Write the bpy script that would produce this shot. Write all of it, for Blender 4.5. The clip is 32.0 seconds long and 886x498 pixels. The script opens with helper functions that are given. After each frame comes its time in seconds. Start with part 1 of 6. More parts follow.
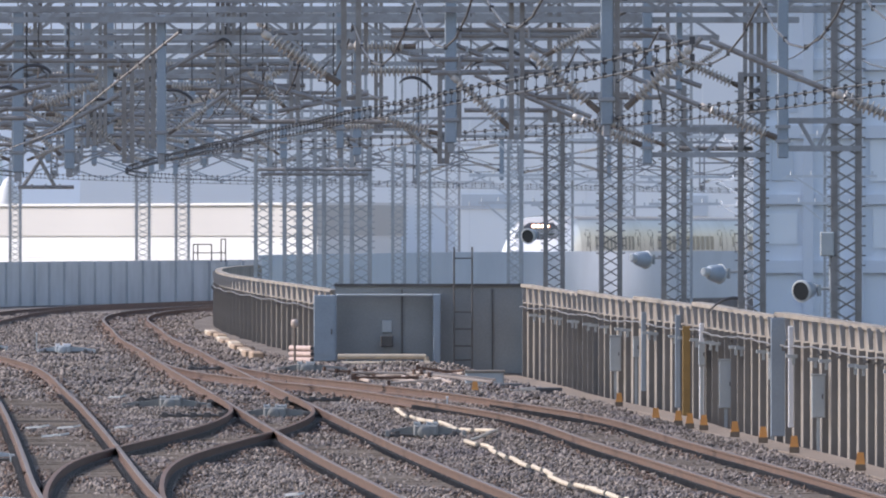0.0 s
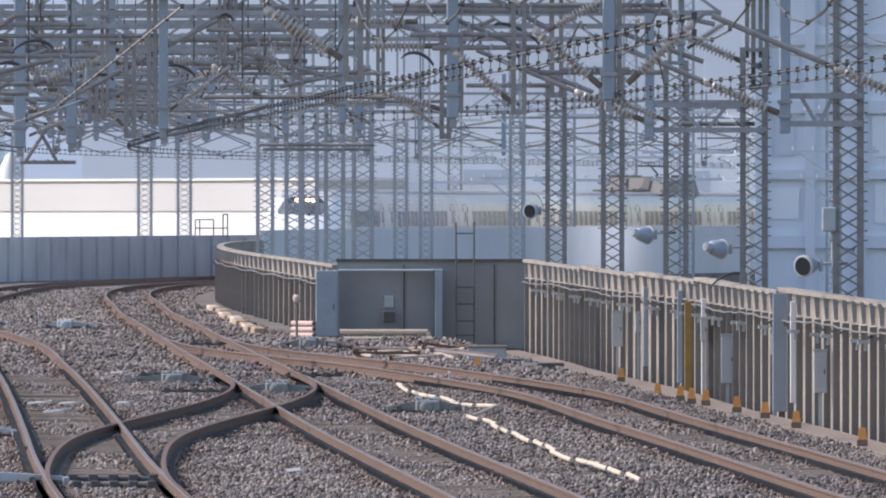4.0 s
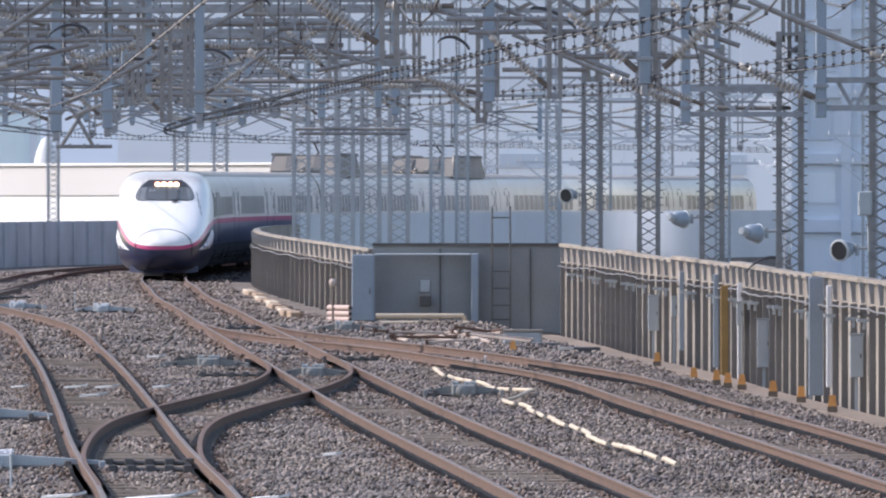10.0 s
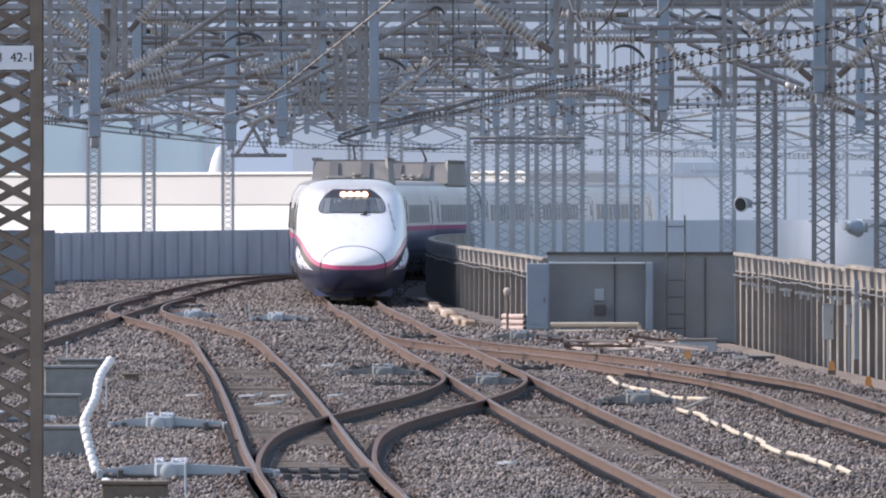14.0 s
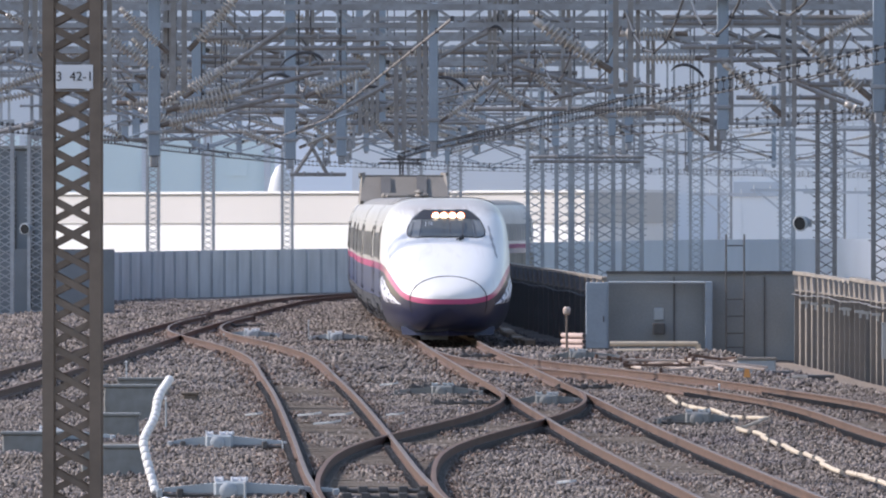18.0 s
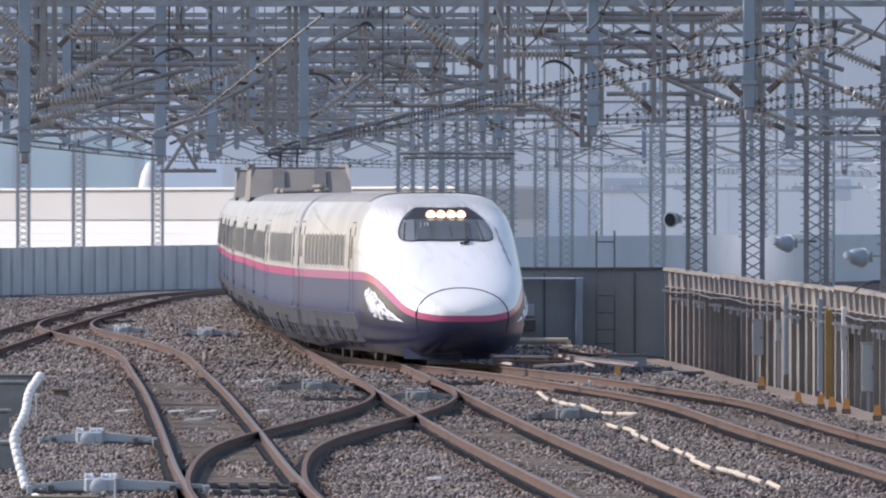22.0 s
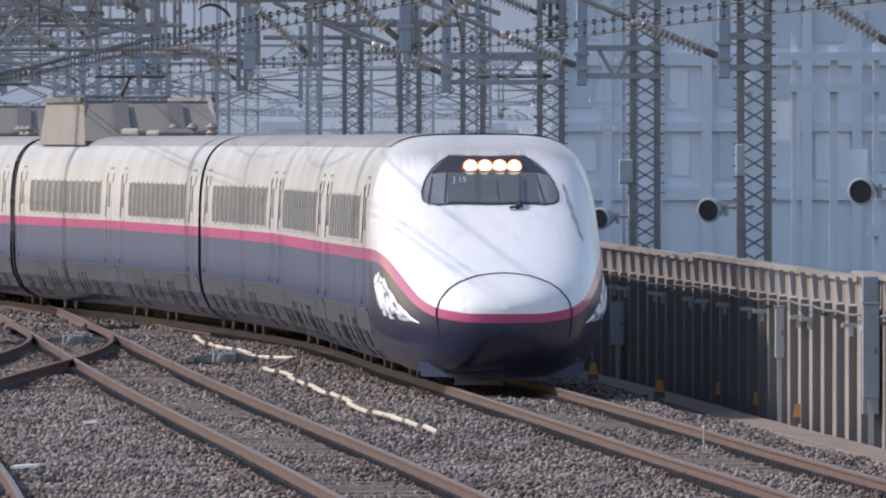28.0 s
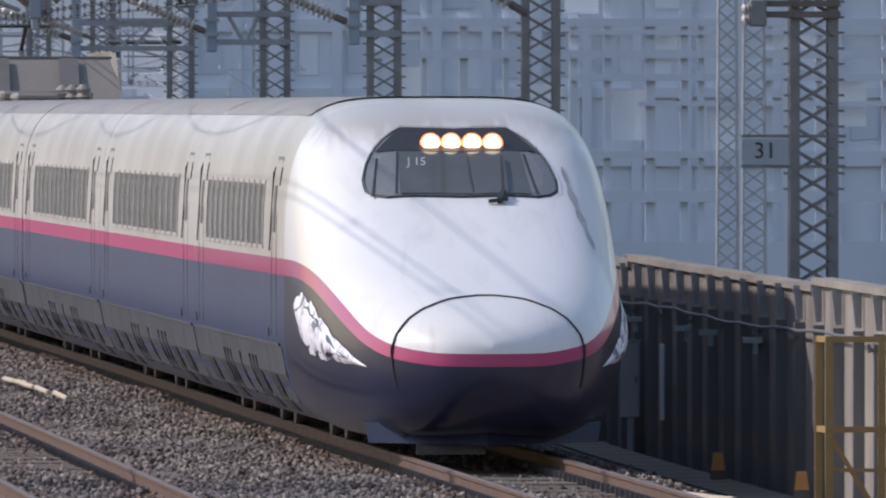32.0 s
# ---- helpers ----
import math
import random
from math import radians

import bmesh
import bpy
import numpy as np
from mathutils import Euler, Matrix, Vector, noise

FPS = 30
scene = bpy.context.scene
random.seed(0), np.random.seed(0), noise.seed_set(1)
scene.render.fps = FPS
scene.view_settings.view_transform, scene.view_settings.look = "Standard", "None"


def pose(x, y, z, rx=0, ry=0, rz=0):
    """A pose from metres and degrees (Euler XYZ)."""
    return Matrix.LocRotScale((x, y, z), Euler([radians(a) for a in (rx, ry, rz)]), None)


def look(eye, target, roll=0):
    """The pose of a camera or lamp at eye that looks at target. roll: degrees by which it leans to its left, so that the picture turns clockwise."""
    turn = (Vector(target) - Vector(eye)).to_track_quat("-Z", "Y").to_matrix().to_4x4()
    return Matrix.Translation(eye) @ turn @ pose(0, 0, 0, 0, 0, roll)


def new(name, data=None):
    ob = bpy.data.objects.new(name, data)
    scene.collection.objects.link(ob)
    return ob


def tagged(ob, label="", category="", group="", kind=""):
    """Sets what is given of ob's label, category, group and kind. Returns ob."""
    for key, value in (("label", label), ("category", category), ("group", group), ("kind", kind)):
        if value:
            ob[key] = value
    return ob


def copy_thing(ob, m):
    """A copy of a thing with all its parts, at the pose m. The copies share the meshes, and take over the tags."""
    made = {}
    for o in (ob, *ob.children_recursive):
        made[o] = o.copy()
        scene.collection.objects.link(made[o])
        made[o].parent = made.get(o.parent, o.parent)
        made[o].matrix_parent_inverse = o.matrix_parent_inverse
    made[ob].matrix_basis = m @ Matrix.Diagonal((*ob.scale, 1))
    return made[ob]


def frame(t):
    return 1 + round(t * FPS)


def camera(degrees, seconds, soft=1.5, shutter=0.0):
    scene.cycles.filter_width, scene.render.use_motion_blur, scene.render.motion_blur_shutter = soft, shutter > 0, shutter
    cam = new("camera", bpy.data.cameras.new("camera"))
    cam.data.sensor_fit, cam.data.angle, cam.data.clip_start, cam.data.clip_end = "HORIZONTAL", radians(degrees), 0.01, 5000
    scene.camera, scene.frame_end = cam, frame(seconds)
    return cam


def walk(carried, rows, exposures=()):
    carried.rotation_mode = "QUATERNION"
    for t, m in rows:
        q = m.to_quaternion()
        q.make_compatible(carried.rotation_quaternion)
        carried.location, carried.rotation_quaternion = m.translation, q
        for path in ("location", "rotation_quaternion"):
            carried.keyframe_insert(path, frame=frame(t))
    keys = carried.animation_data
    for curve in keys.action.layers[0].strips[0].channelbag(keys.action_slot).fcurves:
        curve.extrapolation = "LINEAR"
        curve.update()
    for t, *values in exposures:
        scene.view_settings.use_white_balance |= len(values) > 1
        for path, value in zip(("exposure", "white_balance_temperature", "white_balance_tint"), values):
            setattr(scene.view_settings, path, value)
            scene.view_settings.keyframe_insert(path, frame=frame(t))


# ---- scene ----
EYE = (0.0, 0.0, 3.2)          # tripod at the end of a platform, 3.2 m over the rail heads
F = 29250.0                    # long lens: units of the aim table per radian
AIM = [
    (0.0, -257.6, 8.6), (0.5, -275.7, 10.9), (1.0, -254.5, 9.9), (1.5, -245.4, 15.6), (2.0, -252.8, 21.8), (2.5, -264.2, 45.3),
    (3.0, -273.1, 61.3), (3.5, -266.1, 51.5), (5.5, -249.5, 72.3), (6.0, -211.4, 87.1), (6.5, -211.4, 99.9), (7.0, -212.5, 74.9),
    (7.5, -181.8, 47.3), (8.0, -180.2, 46.3), (8.5, -200.9, 75.9), (9.0, -231.7, 88.7), (9.5, -262.1, 86.5), (10.0, -325.0, 80.4),
    (10.5, -403.4, 95.2), (11.0, -454.2, 103.7), (11.5, -487.9, 99.5), (12.0, -509.5, 90.3), (12.5, -558.5, 92.0), (13.0, -616.0, 76.0),
    (13.5, -649.7, 56.9), (14.0, -634.0, 64.8), (14.5, -641.9, 81.5), (15.0, -698.0, 86.3), (15.5, -740.8, 77.0), (17.5, -753.0, 19.1),
    (18.0, -739.1, 31.0), (18.5, -705.6, 79.1), (19.0, -668.3, 61.6), (19.5, -657.7, 48.0), (20.0, -650.7, 58.5), (20.5, -632.3, 50.3),
    (21.0, -602.7, 30.4), (21.5, -567.4, 22.2), (22.0, -509.6, 37.6), (22.5, -450.3, 43.7), (23.0, -406.2, 43.4), (23.5, -351.6, 32.6),
    (24.0, -294.8, 40.3), (24.5, -249.3, 58.5), (25.0, -223.3, 79.9), (25.5, -168.6, 85.2), (27.5, 48.9, 129.9), (28.0, 98.3, 137.1),
    (28.5, 163.4, 141.3), (29.0, 223.9, 137.5), (29.5, 294.3, 144.9), (30.0, 373.2, 150.6), (30.5, 456.5, 160.9), (31.0, 543.5, 157.5),
    (31.5, 640.5, 162.0), (32.0, 753.5, 197.0)]
cam = camera(2 * math.degrees(math.atan(784 / F)), 32.0, soft=2.0, shutter=0.4)
walk(cam, [(t, look(EYE, (a, F, EYE[2] - b))) for t, a, b in AIM], [(0.0, 0.38, 6450, 18), (4.0, 0.42, 6450, 18), (10.0, 0.50, 6450, 18), (15.0, 0.42, 6450, 18), (20.0, 0.30, 6450, 18), (26.0, 0.13, 6450, 18), (30.0, 0.0, 6450, 18), (32.0, -0.16, 6450, 18)])

# ---- light ----
SUN_AZ, SUN_EL = -82.0, 38.5   # degrees from straight ahead, to the left of the tracks
world = bpy.data.worlds.new("sky")
scene.world = world
world.use_nodes = True
_n = world.node_tree.nodes
_sky = _n.new("ShaderNodeTexSky")
_sky.sky_type, _sky.sun_disc = "NISHITA", False
_sky.sun_elevation, _sky.sun_rotation = radians(SUN_EL), radians(SUN_AZ)
_sky.air_density, _sky.dust_density = 1.3, 1.0
world.node_tree.links.new(_sky.outputs[0], _n["Background"].inputs[0])
_n["Background"].inputs[1].default_value = 0.17
sun = new("sun", bpy.data.lights.new("sun", "SUN"))
sun.data.energy, sun.data.angle, sun.data.color = 3.4, radians(1.1), (1.0, 0.95, 0.89)
_d = Vector((math.sin(radians(SUN_AZ)) * math.cos(radians(SUN_EL)), math.cos(radians(SUN_AZ)) * math.cos(radians(SUN_EL)), math.sin(radians(SUN_EL))))
sun.matrix_world = look(_d * 100, (0, 0, 0))


# ---- materials ----
def mat(name, color, rough=0.7, metal=0.0, var=0.25, scale=3.0, bump=0.0, color2=None, fine=20.0, coat=0.0, emit=None, island=0.0, color3=None):
    m = bpy.data.materials.new(name)
    m.use_nodes = True
    nt = m.node_tree
    b = nt.nodes["Principled BSDF"]
    b.inputs["Roughness"].default_value, b.inputs["Metallic"].default_value = rough, metal
    b.inputs["Coat Weight"].default_value = coat
    c1 = Vector(color)
    c2 = Vector(color2) if color2 else c1 * (1 - var)
    co = nt.nodes.new("ShaderNodeTexCoord")
    n1, n2 = nt.nodes.new("ShaderNodeTexNoise"), nt.nodes.new("ShaderNodeTexNoise")
    n1.inputs["Scale"].default_value, n1.inputs["Detail"].default_value = scale, 4
    n2.inputs["Scale"].default_value, n2.inputs["Detail"].default_value = fine, 3
    for n in (n1, n2):
        nt.links.new(co.outputs["Object"], n.inputs["Vector"])
    add = nt.nodes.new("ShaderNodeMath")
    add.operation = "MULTIPLY_ADD"
    nt.links.new(n1.outputs[0], add.inputs[0])
    add.inputs[1].default_value = 1.6
    mix2 = nt.nodes.new("ShaderNodeMath")
    mix2.operation = "MULTIPLY_ADD"
    nt.links.new(n2.outputs[0], mix2.inputs[0])
    mix2.inputs[1].default_value, mix2.inputs[2].default_value = 0.8, -0.7
    nt.links.new(mix2.outputs[0], add.inputs[2])
    fac = add.outputs[0]
    if island:
        g = nt.nodes.new("ShaderNodeNewGeometry")
        a2 = nt.nodes.new("ShaderNodeMath")
        a2.operation = "MULTIPLY_ADD"
        nt.links.new(g.outputs["Random Per Island"], a2.inputs[0])
        a2.inputs[1].default_value = island
        nt.links.new(add.outputs[0], a2.inputs[2])
        a3 = nt.nodes.new("ShaderNodeMath")
        a3.operation = "SUBTRACT"
        nt.links.new(a2.outputs[0], a3.inputs[0])
        a3.inputs[1].default_value = island / 2
        fac = a3.outputs[0]
    ramp = nt.nodes.new("ShaderNodeMix")
    ramp.data_type, ramp.clamp_factor = "RGBA", True
    nt.links.new(fac, ramp.inputs["Factor"])
    ramp.inputs["A"].default_value, ramp.inputs["B"].default_value = (*c2, 1), (*c1, 1)
    out = ramp.outputs["Result"]
    if color3:
        n3, m3 = nt.nodes.new("ShaderNodeTexNoise"), nt.nodes.new("ShaderNodeMix")
        n3.inputs["Scale"].default_value, n3.inputs["Detail"].default_value = scale * 0.6, 3
        w3 = nt.nodes.new("ShaderNodeMapRange")
        w3.inputs["From Min"].default_value, w3.inputs["From Max"].default_value = 0.48, 0.66
        nt.links.new(co.outputs["Object"], n3.inputs["Vector"])
        nt.links.new(n3.outputs[0], w3.inputs[0])
        m3.data_type, m3.blend_type = "RGBA", "MULTIPLY"
        nt.links.new(w3.outputs[0], m3.inputs["Factor"])
        nt.links.new(out, m3.inputs["A"])
        m3.inputs["B"].default_value = (*color3, 1)
        out = m3.outputs["Result"]
    nt.links.new(out, b.inputs["Base Color"])
    if bump:
        bu = nt.nodes.new("ShaderNodeBump")
        bu.inputs["Strength"].default_value, bu.inputs["Distance"].default_value = bump, 0.02
        nt.links.new(n2.outputs[0], bu.inputs["Height"])
        nt.links.new(bu.outputs[0], b.inputs["Normal"])
    if emit:
        b.inputs["Emission Color"].default_value, b.inputs["Emission Strength"].default_value = (*emit[:3], 1), emit[3]
    return m


BALLAST = mat("ballast", (0.20, 0.17, 0.15), 0.95, var=0.6, scale=0.35, bump=1.0, fine=14.0)
STONES = mat("crushed_stone", (0.335, 0.285, 0.25), 0.92, color2=(0.085, 0.07, 0.06), scale=0.35, fine=40.0, island=1.4, color3=(0.72, 0.74, 0.84))
RUSTSTONES = mat("rust_stained_stone", (0.215, 0.15, 0.118), 0.95, color2=(0.07, 0.05, 0.042), scale=0.5, fine=40.0, island=1.4)
RUST = mat("rusted_rail", (0.145, 0.082, 0.057), 0.8, color2=(0.075, 0.046, 0.036), scale=2.0, fine=25.0)
RAILTOP = mat("polished_rail", (0.21, 0.16, 0.135), 0.55, 0.3, var=0.4, scale=0.6)
STEEL = mat("galvanised_steel", (0.36, 0.385, 0.42), 0.6, 0.1, color2=(0.20, 0.19, 0.19), scale=1.3, fine=8.0)
MASTSTEEL = mat("mast_steel", (0.28, 0.28, 0.29), 0.65, 0.1, color2=(0.16, 0.145, 0.135), scale=1.3, fine=8.0)
# Far steel: the galvanised grey again, paled and blued to stand for haze.
HAZESTEEL = mat("hazed_galvanised_steel", (0.46, 0.485, 0.515), 0.6, 0.1, color2=(0.30, 0.305, 0.32), scale=1.3, fine=8.0)
DARKSTEEL = mat("dark_steel", (0.13, 0.125, 0.125), 0.6, 0.3, var=0.5, scale=2.0)
BLUESTEEL = mat("pale_blue_paint", (0.30, 0.36, 0.43), 0.5, var=0.25, scale=1.0)
CONCRETE = mat("fence_concrete", (0.335, 0.295, 0.255), 0.9, color2=(0.20, 0.18, 0.158), scale=0.8, fine=5.0, color3=(0.7, 0.7, 0.72))
CAPPING = mat("barrier_capping", (0.36, 0.315, 0.265), 0.9, color2=(0.17, 0.155, 0.14), scale=0.4, fine=4.0)
DARKWALL = mat("dark_cladding", (0.29, 0.305, 0.315), 0.7, var=0.35, scale=0.7)
# Outer barrier: the base grey is lifted to stand for aerial haze.
GREYWALL = mat("grey_barrier", (0.53, 0.55, 0.575), 0.85, var=0.3, scale=0.5)
HOSE = mat("white_hose", (0.80, 0.79, 0.77), 0.6, var=0.12, scale=4.0)
# Lighter copy of the barrier grey, haze put into the base colour.
FARWALL = mat("hazed_barrier", (0.60, 0.63, 0.67), 0.85, var=0.12, scale=0.3)
PATH = mat("cable_trough", (0.26, 0.21, 0.17), 0.9, var=0.35, scale=0.7, fine=6.0)
PORCELAIN = mat("glazed_insulator", (0.52, 0.475, 0.43), 0.22, var=0.2)
WIRE = mat("wire", (0.10, 0.10, 0.11), 0.5, 0.5, var=0.3)
BLUE = mat("train_violet_blue", (0.021, 0.025, 0.062), 0.3, var=0.25, scale=0.6, fine=3.0, coat=0.25)
PINK = mat("train_pink", (0.46, 0.05, 0.17), 0.3, var=0.08, coat=0.3)
ROOF = mat("train_roof", (0.30, 0.28, 0.26), 0.5, var=0.2, scale=0.6)
# Windscreen: reflected sky is put into the greyer base colour.
GLASS = mat("dark_glass", (0.21, 0.22, 0.22), 0.08, var=0.25, scale=0.8)
SIDEGLASS = mat("side_window_glass", (0.085, 0.092, 0.10), 0.35, var=0.3, scale=1.0)
DUSTY = mat("dusty_white_paint", (0.57, 0.55, 0.525), 0.3, color2=(0.43, 0.415, 0.39), scale=0.5, fine=2.2, color3=(0.86, 0.84, 0.81))
DUSTYBLUE = mat("dusty_blue_paint", (0.036, 0.055, 0.135), 0.32, color2=(0.027, 0.041, 0.10), scale=0.5, fine=2.5, bump=0.05)
DUSTYPINK = mat("dusty_pink_paint", (0.40, 0.06, 0.16), 0.5, var=0.15)
RODPALE = mat("pale_rusty_rod", (0.56, 0.48, 0.43), 0.8, color2=(0.33, 0.25, 0.21), scale=2.0)
# Far facade: the pale blue base colour stands for haze.
FARMID = mat("hazed_grey_facade", (0.77, 0.815, 0.88), 0.85, var=0.12, scale=0.06)
# Orange bloom round the lit lamps, put into an emitting rim.
LAMPHALO = mat("lamp_halo", (0.8, 0.4, 0.2), 0.3, emit=(1.0, 0.20, 0.05, 2.2))
TUBE = mat("weathered_tube", (0.33, 0.325, 0.325), 0.6, 0.1, color2=(0.17, 0.15, 0.14), scale=1.6, fine=7.0)
SOCKET = mat("rusty_socket", (0.21, 0.17, 0.145), 0.75, 0.1, var=0.4, scale=3.0)
# Far frame and beams: haze put into their colours too.
FARFRAME = mat("hazed_steel_frame", (0.68, 0.725, 0.80), 0.85, var=0.12, scale=0.1)
FARBEAM = mat("hazed_beam", (0.64, 0.68, 0.75), 0.85, var=0.12, scale=0.1)
BOXGREY = mat("weathered_box", (0.27, 0.285, 0.285), 0.6, color2=(0.17, 0.165, 0.155), scale=1.5, fine=6.0)
for _m in (DUSTYPINK, DUSTYBLUE):
    _m.node_tree.nodes["Principled BSDF"].inputs["Specular IOR Level"].default_value = 0.32
LAMP = mat("headlamp", (0.9, 0.8, 0.6), 0.3, emit=(1.0, 0.78, 0.52, 5.0))
FRAME = mat("rubber_black", (0.03, 0.03, 0.035), 0.5)
SKIRT = mat("train_skirt", (0.10, 0.105, 0.12), 0.5, var=0.35, scale=0.7, fine=5.0)
UNDER = mat("underframe_black", (0.02, 0.02, 0.022), 1.0)
for _m in (UNDER, SKIRT):
    _m.node_tree.nodes["Principled BSDF"].inputs["Specular IOR Level"].default_value = 0.06
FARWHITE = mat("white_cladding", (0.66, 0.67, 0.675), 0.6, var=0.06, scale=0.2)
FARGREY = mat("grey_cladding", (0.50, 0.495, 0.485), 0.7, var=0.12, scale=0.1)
# Palest far facade, its base colour lifted for haze.
FARBLUE = mat("hazed_facade", (0.83, 0.865, 0.91), 0.85, var=0.08, scale=0.05)


def ringed_white():
    """White marking mottled by noise, with rings of grey and dark blue."""
    m = mat("ringed_marking", (0.72, 0.74, 0.80), 0.5, var=0.1)
    nt = m.node_tree
    b = nt.nodes["Principled BSDF"]
    co, n, w, r, mx = (nt.nodes.new("ShaderNode" + k) for k in ("TexCoord", "TexNoise", "MapRange", "ValToRGB", "Mix"))
    n.inputs["Scale"].default_value, n.inputs["Detail"].default_value, n.inputs["Distortion"].default_value = 3.2, 3.0, 0.8
    nt.links.new(co.outputs["Object"], n.inputs["Vector"])
    w.inputs["From Min"].default_value, w.inputs["From Max"].default_value = 0.3, 0.7
    nt.links.new(n.outputs[0], w.inputs[0])
    e = r.color_ramp.elements
    e[0].position, e[0].color = 0.0, (0.12, 0.13, 0.19, 1)
    e[1].position, e[1].color = 1.0, (0.82, 0.83, 0.86, 1)
    for p, c in ((0.20, (0.14, 0.15, 0.22, 1)), (0.23, (0.66, 0.63, 0.68, 1)), (0.33, (0.62, 0.61, 0.66, 1)), (0.35, (0.34, 0.31, 0.38, 1)), (0.38, (0.74, 0.73, 0.78, 1))):
        k = e.new(p)
        k.color = c
    nt.links.new(w.outputs[0], r.inputs[0])
    nt.links.new(r.outputs[0], b.inputs["Base Color"])
    nt.nodes.remove(mx)
    return m


def weathered_white():
    """Glossy white with faint brown water streaks and road dust that settles on the upper shoulders."""
    m = mat("weathered_nose_white", (0.80, 0.79, 0.775), 0.3, var=0.06, scale=0.7, fine=3.0, coat=0.25)
    nt = m.node_tree
    b = nt.nodes["Principled BSDF"]
    base = b.inputs["Base Color"].links[0].from_socket
    co, mp, n, w = (nt.nodes.new("ShaderNode" + k) for k in ("TexCoord", "Mapping", "TexNoise", "MapRange"))
    mp.inputs["Scale"].default_value = (1.9, 0.35, 0.5)
    n.inputs["Scale"].default_value, n.inputs["Detail"].default_value, n.inputs["Distortion"].default_value = 1.3, 5.0, 1.6
    nt.links.new(co.outputs["Object"], mp.inputs[0])
    nt.links.new(mp.outputs[0], n.inputs["Vector"])
    w.inputs["From Min"].default_value, w.inputs["From Max"].default_value, w.inputs["To Max"].default_value = 0.55, 0.80, 0.34
    nt.links.new(n.outputs[0], w.inputs[0])
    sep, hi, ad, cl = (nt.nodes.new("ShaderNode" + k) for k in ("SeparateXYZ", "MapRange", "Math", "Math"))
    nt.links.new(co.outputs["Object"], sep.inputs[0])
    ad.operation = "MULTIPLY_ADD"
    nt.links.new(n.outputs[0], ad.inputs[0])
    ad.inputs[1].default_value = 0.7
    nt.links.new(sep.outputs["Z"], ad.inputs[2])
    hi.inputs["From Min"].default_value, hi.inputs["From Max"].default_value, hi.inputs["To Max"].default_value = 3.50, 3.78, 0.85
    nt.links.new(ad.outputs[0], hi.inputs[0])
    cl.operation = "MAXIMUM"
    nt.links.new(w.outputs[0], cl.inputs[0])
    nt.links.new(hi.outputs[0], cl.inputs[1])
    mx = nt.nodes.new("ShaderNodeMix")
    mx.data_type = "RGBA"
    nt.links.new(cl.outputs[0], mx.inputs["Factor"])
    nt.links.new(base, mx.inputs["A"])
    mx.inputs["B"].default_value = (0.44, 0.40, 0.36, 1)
    nt.links.new(mx.outputs["Result"], b.inputs["Base Color"])
    return m


SCUFF = mat("scuffed_paint", (0.50, 0.50, 0.51), 0.6, color2=(0.26, 0.26, 0.28), scale=3.0, fine=14.0)
RINGEDWHITE, NOSEWHITE = ringed_white(), weathered_white()
# Backdrop plane: the glow of hazy air is put into colour and emission.
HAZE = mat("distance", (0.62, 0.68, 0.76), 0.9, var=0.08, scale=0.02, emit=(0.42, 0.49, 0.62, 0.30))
# Far panes, blued and paled for haze.
FARPANE = mat("hazed_pane", (0.62, 0.68, 0.76), 0.5, var=0.12, scale=0.1)
PINKPIPE = mat("dusty_pink_pipe", (0.50, 0.38, 0.34), 0.7, var=0.2)
DARKRUBBER = mat("dark_rubber", (0.13, 0.135, 0.145), 0.8, var=0.3)
KERBSTONE = mat("ochre_kerb", (0.42, 0.30, 0.20), 0.9, color2=(0.25, 0.19, 0.15), scale=1.2)
SEAM = mat("door_seam", (0.20, 0.195, 0.19), 0.6)
PANEGLASS = mat("tinted_front_glass", (0.095, 0.10, 0.095), 0.1, var=0.2)
SHEDWALL = mat("dark_shed_sheet", (0.20, 0.225, 0.25), 0.7, var=0.3, scale=0.6)
LENS = mat("dark_lens", (0.035, 0.04, 0.045), 0.15)
ORANGE = mat("orange_paint", (0.80, 0.37, 0.11), 0.6, var=0.25)
YELLOW = mat("yellow_paint", (0.33, 0.21, 0.075), 0.6, var=0.3)
ROPE = mat("white_conduit", (0.56, 0.47, 0.36), 0.7, var=0.2, scale=4.0)
GREYBOX = mat("grey_box", (0.42, 0.46, 0.49), 0.55, var=0.2, scale=1.5)
# Teal and hall cladding: haze lightens both base colours.
TEAL = mat("hazed_teal_cladding", (0.70, 0.83, 0.87), 0.8, var=0.1, scale=0.05)
FARPALE = mat("hazed_hall_cladding", (0.86, 0.895, 0.94), 0.85, var=0.06, scale=0.05)
MASTDARK = mat("weathered_mast", (0.25, 0.195, 0.155), 0.8, 0.1, var=0.4, scale=1.2, fine=9.0)
PLATE = mat("white_plate", (0.75, 0.76, 0.80), 0.5, var=0.05)
RIBSTEEL = mat("rib_steel", (0.20, 0.195, 0.195), 0.7, 0.0, color2=(0.13, 0.126, 0.124), scale=1.0, fine=9.0)
CABLE = mat("grey_cable", (0.17, 0.17, 0.18), 0.6, var=0.3)
TIMBER = mat("sleeper_timber", (0.235, 0.19, 0.15), 0.9, var=0.5, scale=2.0, bump=0.5)


# ---- mesh helpers ----
def obj(name, bm, material, smooth=False):
    me = bpy.data.meshes.new(name)
    bm.to_mesh(me)
    bm.free()
    if smooth:
        me.polygons.foreach_set("use_smooth", [True] * len(me.polygons))
    for m in (material if isinstance(material, (list, tuple)) else [material]):
        me.materials.append(m)
    return new(name, me)


def part(name, bm, material, parent, label="", smooth=False):
    ob = obj(name, bm, material, smooth)
    ob.parent = parent
    if label:
        ob["label"] = label
    return ob


